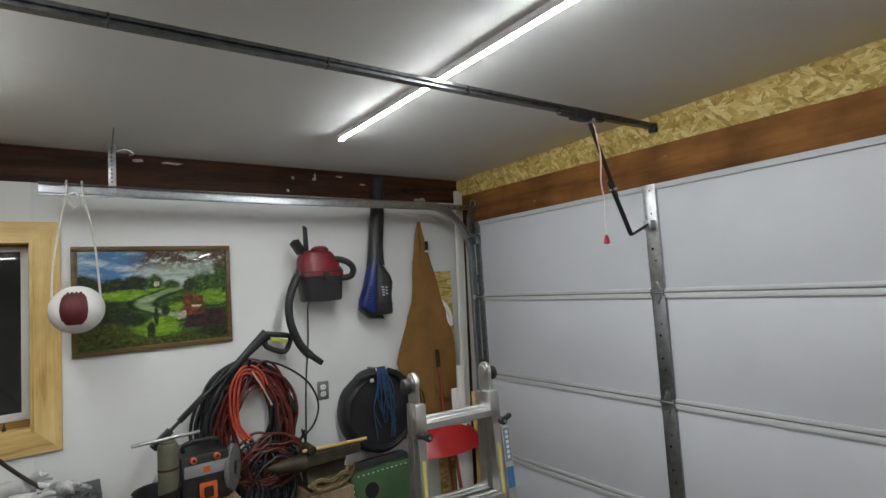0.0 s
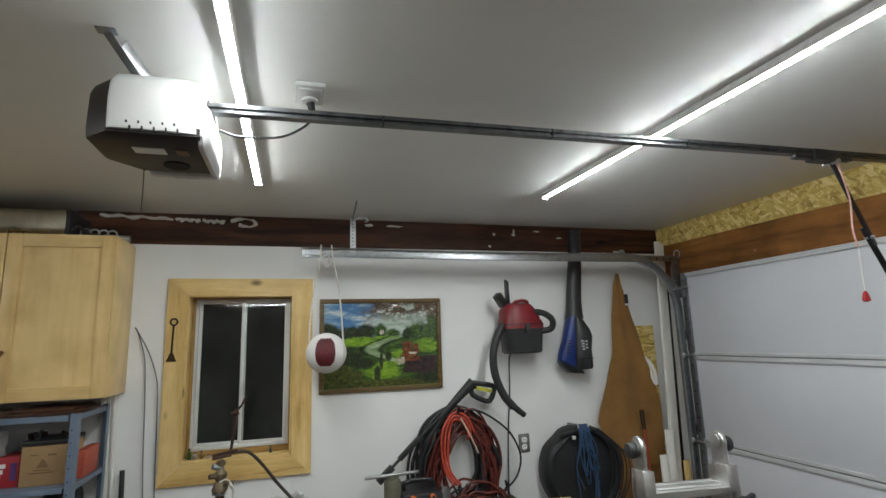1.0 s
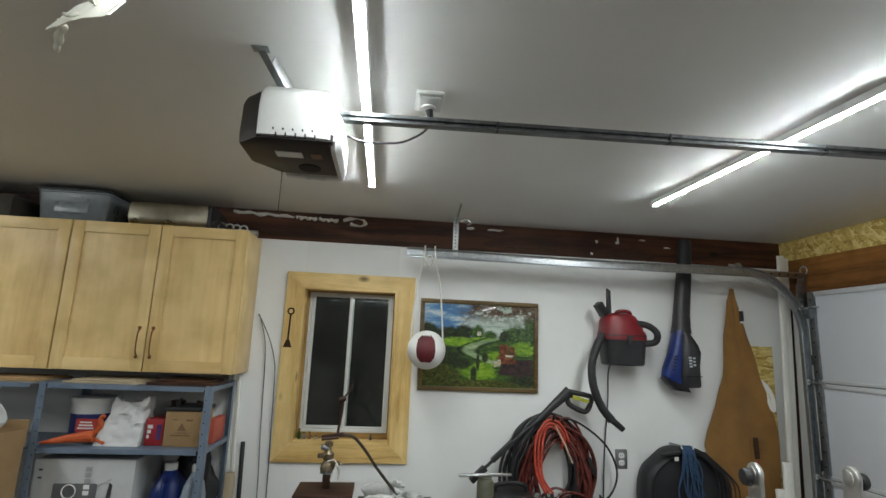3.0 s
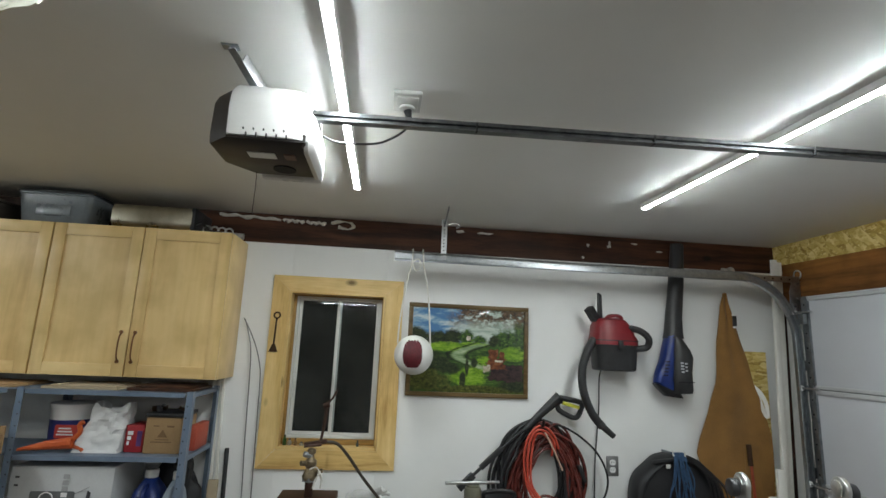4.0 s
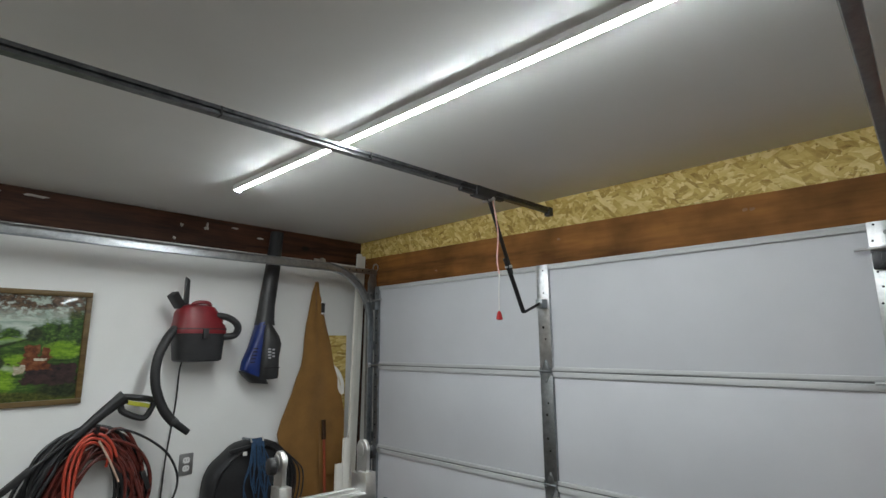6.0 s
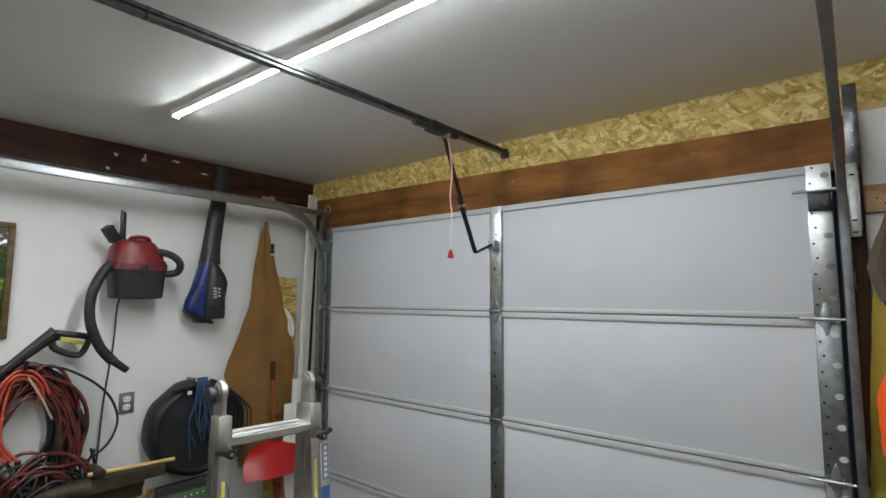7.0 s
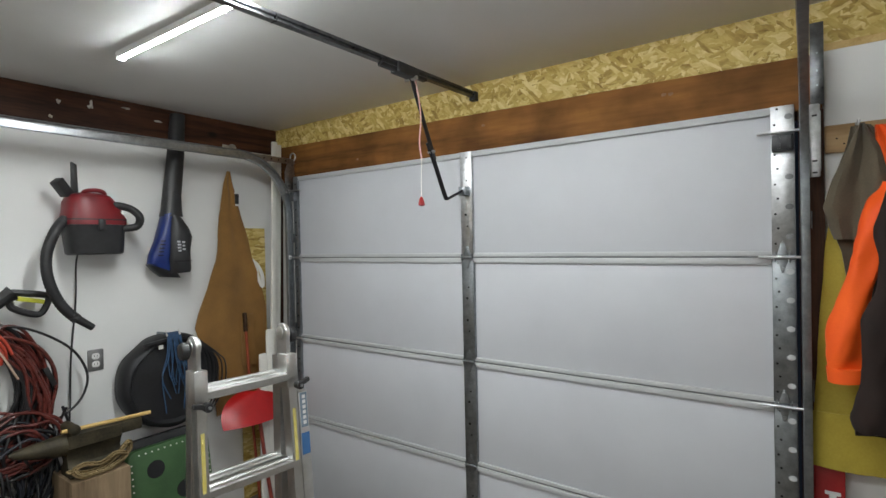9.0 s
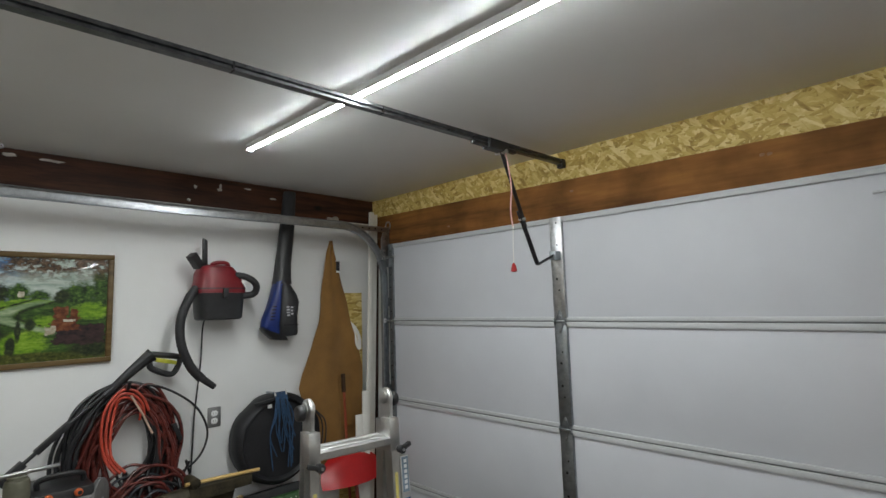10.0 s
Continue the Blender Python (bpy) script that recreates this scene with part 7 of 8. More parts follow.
for k in range(3):
    part("print_bar", box(-1.328, -1.318 + 0.007 * k, 2.7165, 2.7185, S2 + 0.035 + 0.023 * k, S2 + 0.052 + 0.023 * k), "plastic_white", rb, "pale printed bar")
ct = carton("cardboard_carton", -1.245, -1.082, 2.70, 2.90, S2, S2 + 0.165, card, "small brown cardboard carton with dark tray on top", False)
inkb = surf("brown_ink", (0.16, 0.09, 0.04), (0.22, 0.13, 0.06), 30, 0.8)
for u0, u1, v0, v1 in ((-0.05, 0.045, 0.052, 0.056), (-0.03, 0.03, 0.064, 0.067), (-0.045, -0.02, 0.125, 0.130), (0.018, 0.05, 0.122, 0.130)):
    part("print_bar", box(-1.163 + u0, -1.163 + u1, 2.6965, 2.698, S2 + v0, S2 + v1), inkb, ct, "faint printed bar")
part("print_mark", slab([(-0.022, 0), (0.022, 0), (0.0, 0.035)], 0.0012, at(-1.163, 2.698, S2 + 0.076) @ FACE_S), inkb, ct, "faint printed triangle")
tr = thing("dark_tray", (-1.165, 2.80, S2 + 0.166), "dark shallow tray of oddments on the carton", "tray")
part("tray", box(-1.25, -1.075, 2.695, 2.895, S2 + 0.1672, S2 + 0.186, 0.004), "plastic_black", tr)
random.seed(21)
for k in range(7):
    x, y = random.uniform(-1.24, -1.09), random.uniform(2.71, 2.86)
    part("oddment", bar((x, y, S2 + 0.19), (x + random.uniform(-0.03, 0.03), y + random.uniform(-0.03, 0.03), S2 + 0.2 + random.uniform(0, 0.012)), 0.018, 0.014), "galv_dark" if k % 2 else "iron", tr, "small metal oddment")
carton("red_box", -1.07, -1.035, 2.78, 2.96, S2, S2 + 0.12, surf("red_orange_carton", (0.33, 0.05, 0.03), (0.45, 0.09, 0.05), 8, 0.6), "red printed box at the shelf's end", False)
# the big printed box and jugs on the third shelf
gw = surf("pale_grey_carton", (0.44, 0.45, 0.46), (0.54, 0.55, 0.56), 6, 0.6, bump=0.1)
gbx = carton("appliance_box", -1.775, -1.335, 2.66, 2.98, S3, 1.135, gw, "large pale grey printed appliance box on the lower shelf", True)
inkd = surf("dark_print", (0.03, 0.03, 0.035), (0.06, 0.06, 0.065), 30, 0.6)
part("print_block", slab(rounded(0.19, 0.10, 0.008), 0.0012, at(-1.585, 2.6565, 0.985) @ FACE_S), surf("grey_print", (0.09, 0.095, 0.10), (0.14, 0.145, 0.15), 12, 0.6), gbx, "dark grey printed block")
part("print_ring", tube([(-1.61 + 0.03 * math.cos(radians(a)), 2.655, 1.0 + 0.03 * math.sin(radians(a))) for a in range(0, 360, 20)], 0.003, 6, True), "plastic_white", gbx, "pale printed ring")
for k in range(5):
    part("print_bar", box(-1.548, -1.522, 2.654, 2.6552, 0.985 + 0.026 * k, 1.004 + 0.026 * k), "plastic_white" if k < 2 else surf("grey_bar", (0.3, 0.3, 0.31), (0.38, 0.38, 0.39), 20, 0.6), gbx, "printed bar")
part("print_line", bar((-1.50, 2.6560, 1.02), (-1.43, 2.6560, 1.055), 0.004, 0.001), inkd, gbx, "thin printed line")
part("print_block", slab([(-0.01, 0), (0.012, 0), (0.018, 0.09), (0.004, 0.10)], 0.0012, at(-1.44, 2.6565, 0.94) @ FACE_S), inkd, gbx, "dark printed shape")
for k in range(2):
    part("hand_slot", box(-1.752, -1.735, 2.6555, 2.6565, 1.09 - 0.035 * k, 1.098 - 0.035 * k), inkd, gbx, "small dark mark")


def jug(x, y, z, w, d, h, mat_, label):
    e = thing("plastic_jug", (x, y, z), label, "jug")
    rings = [[Vector((x + a * s, y + b * s, z + zz)) for a, b in rounded(w, d, min(w, d) * 0.3)] for zz, s in ((0.0005, 0.92), (0.006, 1.0), (h * 0.68, 1.0), (h * 0.8, 0.8), (h * 0.9, 0.4), (h * 0.92, 0.3))]
    part("body", loft(rings), mat_, e)
    part("cap", cyl((x, y, z + h * 0.921), (x, y, z + h), min(w, d) * 0.2, n=16, bevel=0.003), "plastic_white", e, "screw cap")
    part("handle", tube(spline([(x, y - d * 0.25, z + h * 0.86), (x, y - d * 0.52, z + h * 0.8), (x, y - d * 0.52, z + h * 0.55), (x, y - d * 0.45, z + h * 0.5)], 5), 0.009, 8), mat_, e, "moulded handle")
    return e


jug(-1.215, 2.78, S3, 0.15, 0.16, 0.46, blue, "bright blue plastic jug on the lower shelf")
jug(-1.085, 2.74, S3, 0.09, 0.14, 0.46, surf("grey_blue_jug", (0.22, 0.27, 0.34), (0.32, 0.37, 0.44), 7, 0.4), "grey plastic jug on the lower shelf")
e = thing("waste_bag", (-1.2, 2.9, 1.1), "dark plastic bag stuffed behind the jugs", "bag")
bm = bmesh.new()
bmesh.ops.create_icosphere(bm, subdivisions=4, radius=1)
for v in bm.verts:
    k = 1 + 0.3 * noise.noise(v.co * 2.2)
    v.co = Vector((-1.17 + v.co.x * 0.13 * k, 2.93 + v.co.y * 0.07 * k, 0.90 + v.co.z * 0.245 * k))
part("bag", bm, canvas, e, "", 50)
tcx = thing("tall_carton", (-1.95, 2.62, 0), "tall brown cardboard carton standing open before the shelves", "box")
part("body", rough_up(box(-2.22, -1.802, 2.40, 2.60, 0.001, 1.285, 0.003), 0.003, 6), card, tcx)
part("flap", rough_up(box(-2.22, -1.802, 2.603, 2.612, 1.2, 1.32, 0.001), 0.002), card, tcx, "upright flap")
part("tape", box(-1.985, -1.935, 2.3955, 2.3985, 0.01, 1.28), surf("packing_tape", (0.34, 0.22, 0.11), (0.42, 0.28, 0.15), 10, 0.3), tcx, "strip of packing tape")
wb = thing("white_sack", (-1.97, 2.5, 1.286), "rumpled white plastic sack on the tall carton", "bag")
bm = bmesh.new()
bmesh.ops.create_icosphere(bm, subdivisions=4, radius=1)
for v in bm.verts:
    k = 1 + 0.25 * noise.noise(v.co * 2.5 + Vector((4, 0, 0)))
    v.co = Vector((-1.98 + v.co.x * 0.13 * k, 2.5 + v.co.y * 0.085 * k, max(1.2865, 1.335 + v.co.z * 0.10 * k)))
part("sack", bm, surf("white_poly", (0.55, 0.56, 0.58), (0.68, 0.69, 0.7), 9, 0.4, bump=0.4, fine=30), wb, "", 40)

# ---- sticks beside the shelving, wires on the wall ----
for x, z, w in ((-1.062, 1.535, 0.017), (-1.038, 1.53, 0.016), (-1.012, 1.53, 0.014)):
    e = thing("white_trim_stick", (x, 3.04, 0), "thin white trim stick standing against the wall", "stick", "trim sticks by the shelving")
    part("stick", box(x - w / 2 + 0.055, x + w / 2 + 0.055, 3.045, 3.062, 0.001, z, 0.002, m=Matrix(((1, 0, -0.035, 0.0), (0, 1, 0, 0), (0, 0, 1, 0), (0, 0, 0, 1)))), "trim_white", e)
e = thing("black_pipe", (-0.94, 3.03, 0), "short black pipe standing against the wall", "pipe")
part("pipe", cyl((-0.915, 3.03, 0.001), (-0.95, 3.045, 1.16), 0.0115, n=16, bevel=0.001), "plastic_black", e)
e = thing("wood_offcut", (-0.99, 3.0, 0), "pale wooden offcut standing by the shelving", "board")
part("board", box(-1.012, -0.962, 2.985, 3.005, 0.001, 1.01, 0.002), card2, e)
e = thing("wall_wires", (-0.85, NORTH, 0.5), "two thin grey wires arching out beside the window", "wire")
wire = surf("grey_wire", (0.12, 0.12, 0.12), (0.2, 0.2, 0.2), 30, 0.5)
part("wire", tube(spline([(-0.94, 3.05, 1.868), (-0.90, 3.045, 1.80), (-0.86, 3.045, 1.718), (-0.828, 3.045, 1.62), (-0.815, 3.05, 1.52), (-0.808, 3.06, 1.2), (-0.80, 3.06, 0.85), (-0.79, 3.06, 0.01)], 7), 0.0035, 6), wire, e)
part("wire", tube(spline([(-0.935, 3.06, 1.86), (-0.905, 3.06, 1.77), (-0.885, 3.06, 1.68), (-0.875, 3.06, 1.5), (-0.865, 3.062, 1.2), (-0.85, 3.062, 0.85), (-0.84, 3.062, 0.01)], 7), 0.003, 6), wire, e)
for k in range(5):
    part("clip", box(-0.818 + 0.002 * k, -0.804 + 0.002 * k, NORTH - 0.014, NORTH - 0.0005, 1.4 - 0.14 * k, 1.41 - 0.14 * k, 0.001), "plastic_white", e, "tiny wire clip")

# ---- bench and the things on it ----
bn = thing("workbench", (0.1, 2.72, 0), "heavy wooden workbench under the window", "workbench")
part("top", box(-0.72, 0.66, 2.60, NORTH - 0.003, 0.70, 0.745, 0.004), block_wood, bn, "thick wooden top")
for x in (-0.70, 0.56):
    for y in (2.62, 2.98):
        part("leg", box(x, x + 0.08, y, y + 0.08, 0.001, 0.6995, 0.003), block_wood, bn, "square leg")
rs = surf("rusty_brown_steel", (0.028, 0.013, 0.009), (0.075, 0.035, 0.022), 10, 0.55, 0.5, bump=0.25, fine=90)
sp = thing("steel_tool_stand", (-0.43, 2.5, 0), "dark rust-brown steel stand with a flat square top", "stand")
part("top_plate", box(-0.56, -0.305, 2.37, 2.595, 1.04, 1.07, 0.003), rs, sp, "flat steel plate")
part("column", box(-0.53, -0.335, 2.40, 2.565, 0.001, 1.0395, 0.004), rs, sp, "square steel column")
vv = thing("brass_valve", (-0.43, 2.49, 1.07), "weathered brass gas valve standing on the steel plate", "valve")
bras = surf("tarnished_brass", (0.10, 0.075, 0.045), (0.24, 0.19, 0.12), 30, 0.45, 0.7, bump=0.3)
part("stem", cyl((-0.43, 2.49, 1.0702), (-0.43, 2.49, 1.13), 0.018, n=18, bevel=0.002), rs, vv, "rusty stem")
part("body", lathe([(0.018, 0.06), (0.030, 0.07), (0.034, 0.085), (0.026, 0.105), (0.018, 0.12), (0.026, 0.13), (0.027, 0.15), (0.016, 0.16), (0.012, 0.178), (0.019, 0.183), (0.019, 0.198), (0.008, 0.205)], (-0.43, 2.49, 1.07), "Z", 18), bras, vv, "turned brass body", 50)
part("outlet", cyl((-0.43, 2.49, 1.172), (-0.375, 2.48, 1.18), 0.012, 0.01, 14), bras, vv, "side outlet")
part("knob", cyl((-0.47, 2.46, 1.215), (-0.43, 2.49, 1.21), 0.011, n=10), bras, vv, "small knob")
part("hex_nut", cyl((-0.43, 2.49, 1.135), (-0.43, 2.49, 1.152), 0.034, n=6), "galv_dark", vv, "hexagon nut")
part("tee_handle", cyl((-0.465, 2.48, 1.283), (-0.39, 2.50, 1.288), 0.0065, n=10), rs, vv, "tee handle")
part("gauge_stub", cyl((-0.43, 2.49, 1.24), (-0.462, 2.475, 1.252), 0.014, 0.012, 14, 0.002), "galv_dark", vv, "round stub")
part("wire_twist", tube(spline([(-0.43, 2.462, 1.19), (-0.40, 2.455, 1.2), (-0.385, 2.46, 1.175), (-0.40, 2.46, 1.15), (-0.41, 2.46, 1.11)], 5), 0.003, 6), "rope", vv, "twist of pale wire")
part("rag", tube(spline([(-0.39, 2.47, 1.18), (-0.375, 2.465, 1.15), (-0.378, 2.465, 1.11)], 4), lambda u: 0.012 * (1 - 0.7 * u), 6, flat=0.4), "rope", vv, "strip of pale rag")
lm = thing("magnifier_arm", (-0.39, 2.52, 1.3), "dark jointed rod arm with a curved hose running to the bench", "lamp arm")
part("rod", tube([(-0.40, 2.55, 1.29), (-0.388, 2.555, 1.39), (-0.385, 2.56, 1.46)], lambda u: 0.006 + 0.003 * u, 8), rs, lm, "upright rod")
part("tip", tube([(-0.388, 2.56, 1.455), (-0.36, 2.555, 1.49), (-0.343, 2.55, 1.525)], 0.005, 8), rs, lm, "slanted tip")
part("joint", cyl((-0.40, 2.55, 1.452), (-0.372, 2.55, 1.462), 0.013, n=12), rs, lm, "clamp joint")
part("crossbar", bar((-0.47, 2.52, 1.285), (-0.37, 2.54, 1.298), 0.018, 0.014), rs, lm, "crossbar")
part("hose", tube(spline([(-0.40, 2.54, 1.29), (-0.33, 2.56, 1.285), (-0.27, 2.60, 1.22), (-0.20, 2.64, 1.12), (-0.12, 2.68, 1.02), (-0.04, 2.72, 0.93), (0.03, 2.76, 0.80), (0.05, 2.78, 0.752)], 6), 0.0075, 8), surf("brown_rubber_hose", (0.025, 0.018, 0.012), (0.055, 0.04, 0.028), 20, 0.5), lm, "brown rubber hose")
tbx = thing("tool_crate", (-0.12, 2.85, 0.745), "plain grey crate under a heap of rags", "crate")
part("crate", box(-0.29, 0.10, 2.63, 2.98, 0.7455, 0.89, 0.004), "steel_dark", tbx)
part("rim", box(-0.295, 0.105, 2.625, 2.985, 0.8902, 0.90, 0.003), "steel_dark", tbx, "folded rim")
random.seed(17)
def limp(bm, k, fold=0.010):
    """Soft folds pressed into cloth."""
    for v in bm.verts:
        q = v.co * 22 + Vector((k * 5, k, 0))
        v.co += v.normal * (fold * (0.35 - 1.3 * abs(noise.noise(q))) + 0.004 * noise.noise(q * 2.7))
        v.co.z = max(0.9006, v.co.z)
    return bm


def work_glove(k, wrist, palm, tips, stain, label):
    """A limp glove: a cuff running into a flat palm, and fingers that lie where they fell."""
    e = thing("work_glove", (palm[0], palm[1], 0.90), label, "glove")
    mt = surf("glove_cloth", (0.10, 0.10, 0.10) if stain else (0.42, 0.42, 0.41), (0.70, 0.70, 0.68), 13, 0.9, bump=0.4, fine=90, wear=0.3)
    w, p = Vector(wrist), Vector(palm)
    bm = tube(spline([w, w.lerp(p, 0.35) + Vector((0, 0, 0.008)), p, p + (p - w) * 0.18], 7), lambda u: 0.036 + 0.016 * math.sin(u * 3.0), 22, flat=0.62)
    bm.normal_update()
    part("palm", limp(bm, k), mt, e, "creased palm and cuff", 60)
    for j, tip in enumerate(tips):
        q = Vector(tip)
        s_ = p.lerp(q, 0.25) + Vector((0, 0, 0.004))
        bm = tube(spline([s_, s_.lerp(q, 0.5) + Vector((0, -0.006, 0.010)), q], 6), lambda u: 0.0145 - 0.005 * u * u, 12, flat=0.8)
        bm.normal_update()
        part("finger", limp(bm, k + j, 0.004), mt, e, "limp finger", 60)
    return e


work_glove(1, (-0.26, 2.74, 0.985), (-0.15, 2.72, 1.0), ((-0.075, 2.69, 1.045), (-0.06, 2.70, 1.025), (-0.07, 2.68, 0.995), (-0.10, 2.67, 1.06)), False, "crumpled pale grey work glove on the heap")
work_glove(2, (-0.25, 2.68, 0.945), (-0.13, 2.665, 0.955), ((-0.05, 2.65, 0.975), (-0.05, 2.66, 0.945), (-0.07, 2.64, 0.93)), False, "pale work glove lying under the upper one")
work_glove(3, (-0.08, 2.70, 0.955), (0.0, 2.68, 0.965), ((0.065, 2.66, 0.955), (0.06, 2.67, 0.935), (0.03, 2.64, 0.985)), True, "stained grey and white work glove on the heap")
for k, (c0, c1, nm, lab) in enumerate((((0.04, 0.12, 0.34), (0.08, 0.2, 0.48), "blue_rag", "crumpled bright blue rag on the heap"), ((0.03, 0.03, 0.032), (0.09, 0.09, 0.09), "dark_rag", "crumpled dark rag on the heap"))):
    cx, cy, cz, sx, sz = ((-0.20, 2.645, 0.935, 0.085, 0.035), (0.03, 2.665, 0.925, 0.07, 0.03))[k]
    bm = bmesh.new()
    bmesh.ops.create_icosphere(bm, subdivisions=5, radius=1)
    for v in bm.verts:
        q = v.co.copy()
        f = 1 + 0.35 * noise.noise(q * 1.7 + Vector((k * 3, 1, 0))) + 0.4 * (0.3 - abs(noise.noise(Vector((q.x * 3.2, q.y * 1.4, q.z * 1.4)) + Vector((0, k, 0)))))
        v.co = Vector((cx + q.x * sx * f, cy + q.y * 0.05 * f, max(0.9005, cz + q.z * sz * f)))
    e = thing(nm, (cx, cy, 0.90), lab, "rag")
    part("cloth", bm, surf(nm + "_cloth", c0, c1, 16, 0.85, bump=0.4, fine=90, wear=0.3), e, "", 50)

# ---- welding machine and its neighbours ----
wm = thing("welding_machine", (0.52, 2.8, 0.745), "black welding machine with orange knobs and a grey front panel", "welder")
part("case", box(0.41, 0.625, 2.72, 3.0, 0.746, 0.975, 0.012), "plastic_black", wm, "black steel case")
part("front_panel", slab(rounded(0.19, 0.055, 0.006), 0.004, at(0.518, 2.7195, 0.905) @ FACE_S, 0.001), surf("grey_panel", (0.2, 0.2, 0.21), (0.3, 0.3, 0.31), 10, 0.45), wm, "grey front strip")
for x in (0.462, 0.565):
    kn = part("knob", cyl((x, 2.72, 0.955), (x, 2.69, 0.96), 0.0165, 0.013, 18, 0.003), orange, wm, "orange knob")
    part("knob_face", cyl((x, 2.6895, 0.96), (x, 2.687, 0.96), 0.008, n=12), "plastic_black", kn, "dark centre")
part("badge", slab(rounded(0.03, 0.026, 0.004), 0.002, at(0.52, 2.7145, 0.905) @ FACE_S), orange, wm, "orange badge")
part("switch", slab(rounded(0.08, 0.085, 0.008), 0.012, at(0.525, 2.7195, 0.80) @ FACE_S, 0.003), orange, wm, "orange switch surround")
part("switch_rocker", slab(rounded(0.04, 0.05, 0.006), 0.006, at(0.525, 2.707, 0.80) @ FACE_S, 0.002), iron, wm, "dark rocker")
part("handle", tube(spline([(0.435, 2.82, 0.972), (0.44, 2.81, 1.01), (0.515, 2.80, 1.022), (0.59, 2.81, 1.01), (0.6, 2.82, 0.972)], 5), 0.012, 8), "plastic_black", wm, "black carrying handle")
gd = thing("grinding_disc", (0.655, 2.84, 0.746), "grey grinding disc standing against the welder", "disc")
gm_ = Matrix.Translation((0.645, 2.80, 0.86)) @ Matrix.Rotation(radians(62), 4, "Z")
part("disc", slab([(0.112 * math.cos(radians(a)), 0.112 * math.sin(radians(a))) for a in range(0, 360, 10)], 0.022, gm_ @ FACE_S, 0.004), surf("grey_grit", (0.10, 0.098, 0.095), (0.17, 0.165, 0.16), 30, 0.9, bump=0.5, fine=200), gd)
part("hub", slab([(0.03 * math.cos(radians(a)), 0.03 * math.sin(radians(a))) for a in range(0, 360, 20)], 0.004, gm_ @ at(0, -0.0222, 0) @ FACE_S, 0.001), "galv_dark", gd, "steel hub")
oc = thing("olive_canister", (0.365, 2.75, 0.745), "olive grey metal canister on the bench", "canister")
olive = surf("olive_grey_paint", (0.085, 0.082, 0.055), (0.14, 0.135, 0.095), 10, 0.55, bump=0.15)
part("body", lathe([(0.04, 0.0008), (0.044, 0.006), (0.044, 0.29), (0.040, 0.305), (0.03, 0.312)], (0.362, 2.745, 0.745), "Z", 28), olive, oc)
part("band", lathe([(0.0455, 0.19), (0.0455, 0.2)], (0.362, 2.745, 0.745), "Z", 28), iron, oc, "dark band")
part("cap", lathe([(0.034, 0.3125), (0.034, 0.318), (0.03, 0.321)], (0.362, 2.745, 0.745), "Z", 24), olive, oc, "flat cap")
bp_ = thing("drip_pan", (0.33, 2.68, 0.745), "shallow dark pan in front of the canister", "pan")
part("pan", lathe([(0.06, 0.0008), (0.075, 0.02), (0.098, 0.125), (0.101, 0.128), (0.092, 0.12), (0.07, 0.012)], (0.31, 2.655 + 0.05, 0.745), "Z", 24), "plastic_black", bp_)
br = thing("steel_bar", (0.33, 2.72, 1.07), "bright round steel bar lying across the canister", "bar")
part("bar", cyl((0.215, 2.70, 1.082), (0.50, 2.75, 1.077), 0.0085, n=14, bevel=0.001), "galv", br)

# ---- torn strip on the ceiling ----
HANG = Matrix.Translation((-0.0871, -0.0098, 0.7131)) @ Matrix.Scale(0.59, 4)   # the strip hangs some way below the ceiling
tp = thing("torn_tape", (-0.61, 0.62, CEIL), "torn strip of white tape hanging from the ceiling", "tape")
tape = surf("cream_tape", (0.80, 0.79, 0.70), (0.9, 0.89, 0.80), 8, 0.7, bump=0.3, fine=50)
rows_ = []
for i in range(15):
    t = i / 14
    c = Vector((-1.04 + 0.185 * t, 1.20 - 0.10 * t, CEIL - 0.022 - 0.010 * t + 0.008 * math.sin(t * 4)))
    w = (0.050 + 0.009 * math.sin(t * 5 + 0.6) + 0.006 * noise.noise((t * 6, 2, 0))) * (1 if 0 < i < 14 else 0.7)
    d = Vector((0.22, 0.40, 0.85)).normalized() * w
    o = Vector((-0.5, -0.85, -0.2)) * (0.0016 + 0.004 * (1 + noise.noise((t * 5, 7, 1))))
    rows_.append([c - d + o, c + d + o, c + d, c - d])
part("strip", loft(rows_), tape, tp, "", 50)
part("torn_end", tube(spline([(-1.02, 1.18, CEIL - 0.04), (-1.035, 1.20, CEIL - 0.06), (-1.05, 1.22, CEIL - 0.08), (-1.045, 1.225, CEIL - 0.09)], 5), lambda u: 0.018 - 0.008 * u + 0.004 * math.sin(u * 18), 8, flat=0.35), tape, tp, "twisted torn end")
part("torn_end", tube(spline([(-0.93, 1.12, CEIL - 0.012), (-0.925, 1.10, CEIL - 0.003)], 5), lambda u: 0.018 - 0.006 * u, 8, flat=0.35), tape, tp, "folded end stuck to the ceiling")
part("curl", tube(spline([(-1.0, 1.15, CEIL - 0.035), (-0.975, 1.13, CEIL - 0.05), (-0.96, 1.135, CEIL - 0.038)], 5), 0.005, 6), tape, tp, "small curl")
for piece in [o for o in bpy.data.objects if o.parent == tp]:
    piece.data.transform(HANG)
top_ = HANG @ Vector((-0.93, 1.14, CEIL - 0.012))
part("stem", tube(spline([tuple(top_), (top_.x + 0.004, top_.y - 0.004, top_.z + 0.12), (top_.x - 0.002, top_.y, CEIL - 0.0005)], 6), 0.004, 6, flat=0.4), tape, tp, "thin twisted strip of tape up to the ceiling")


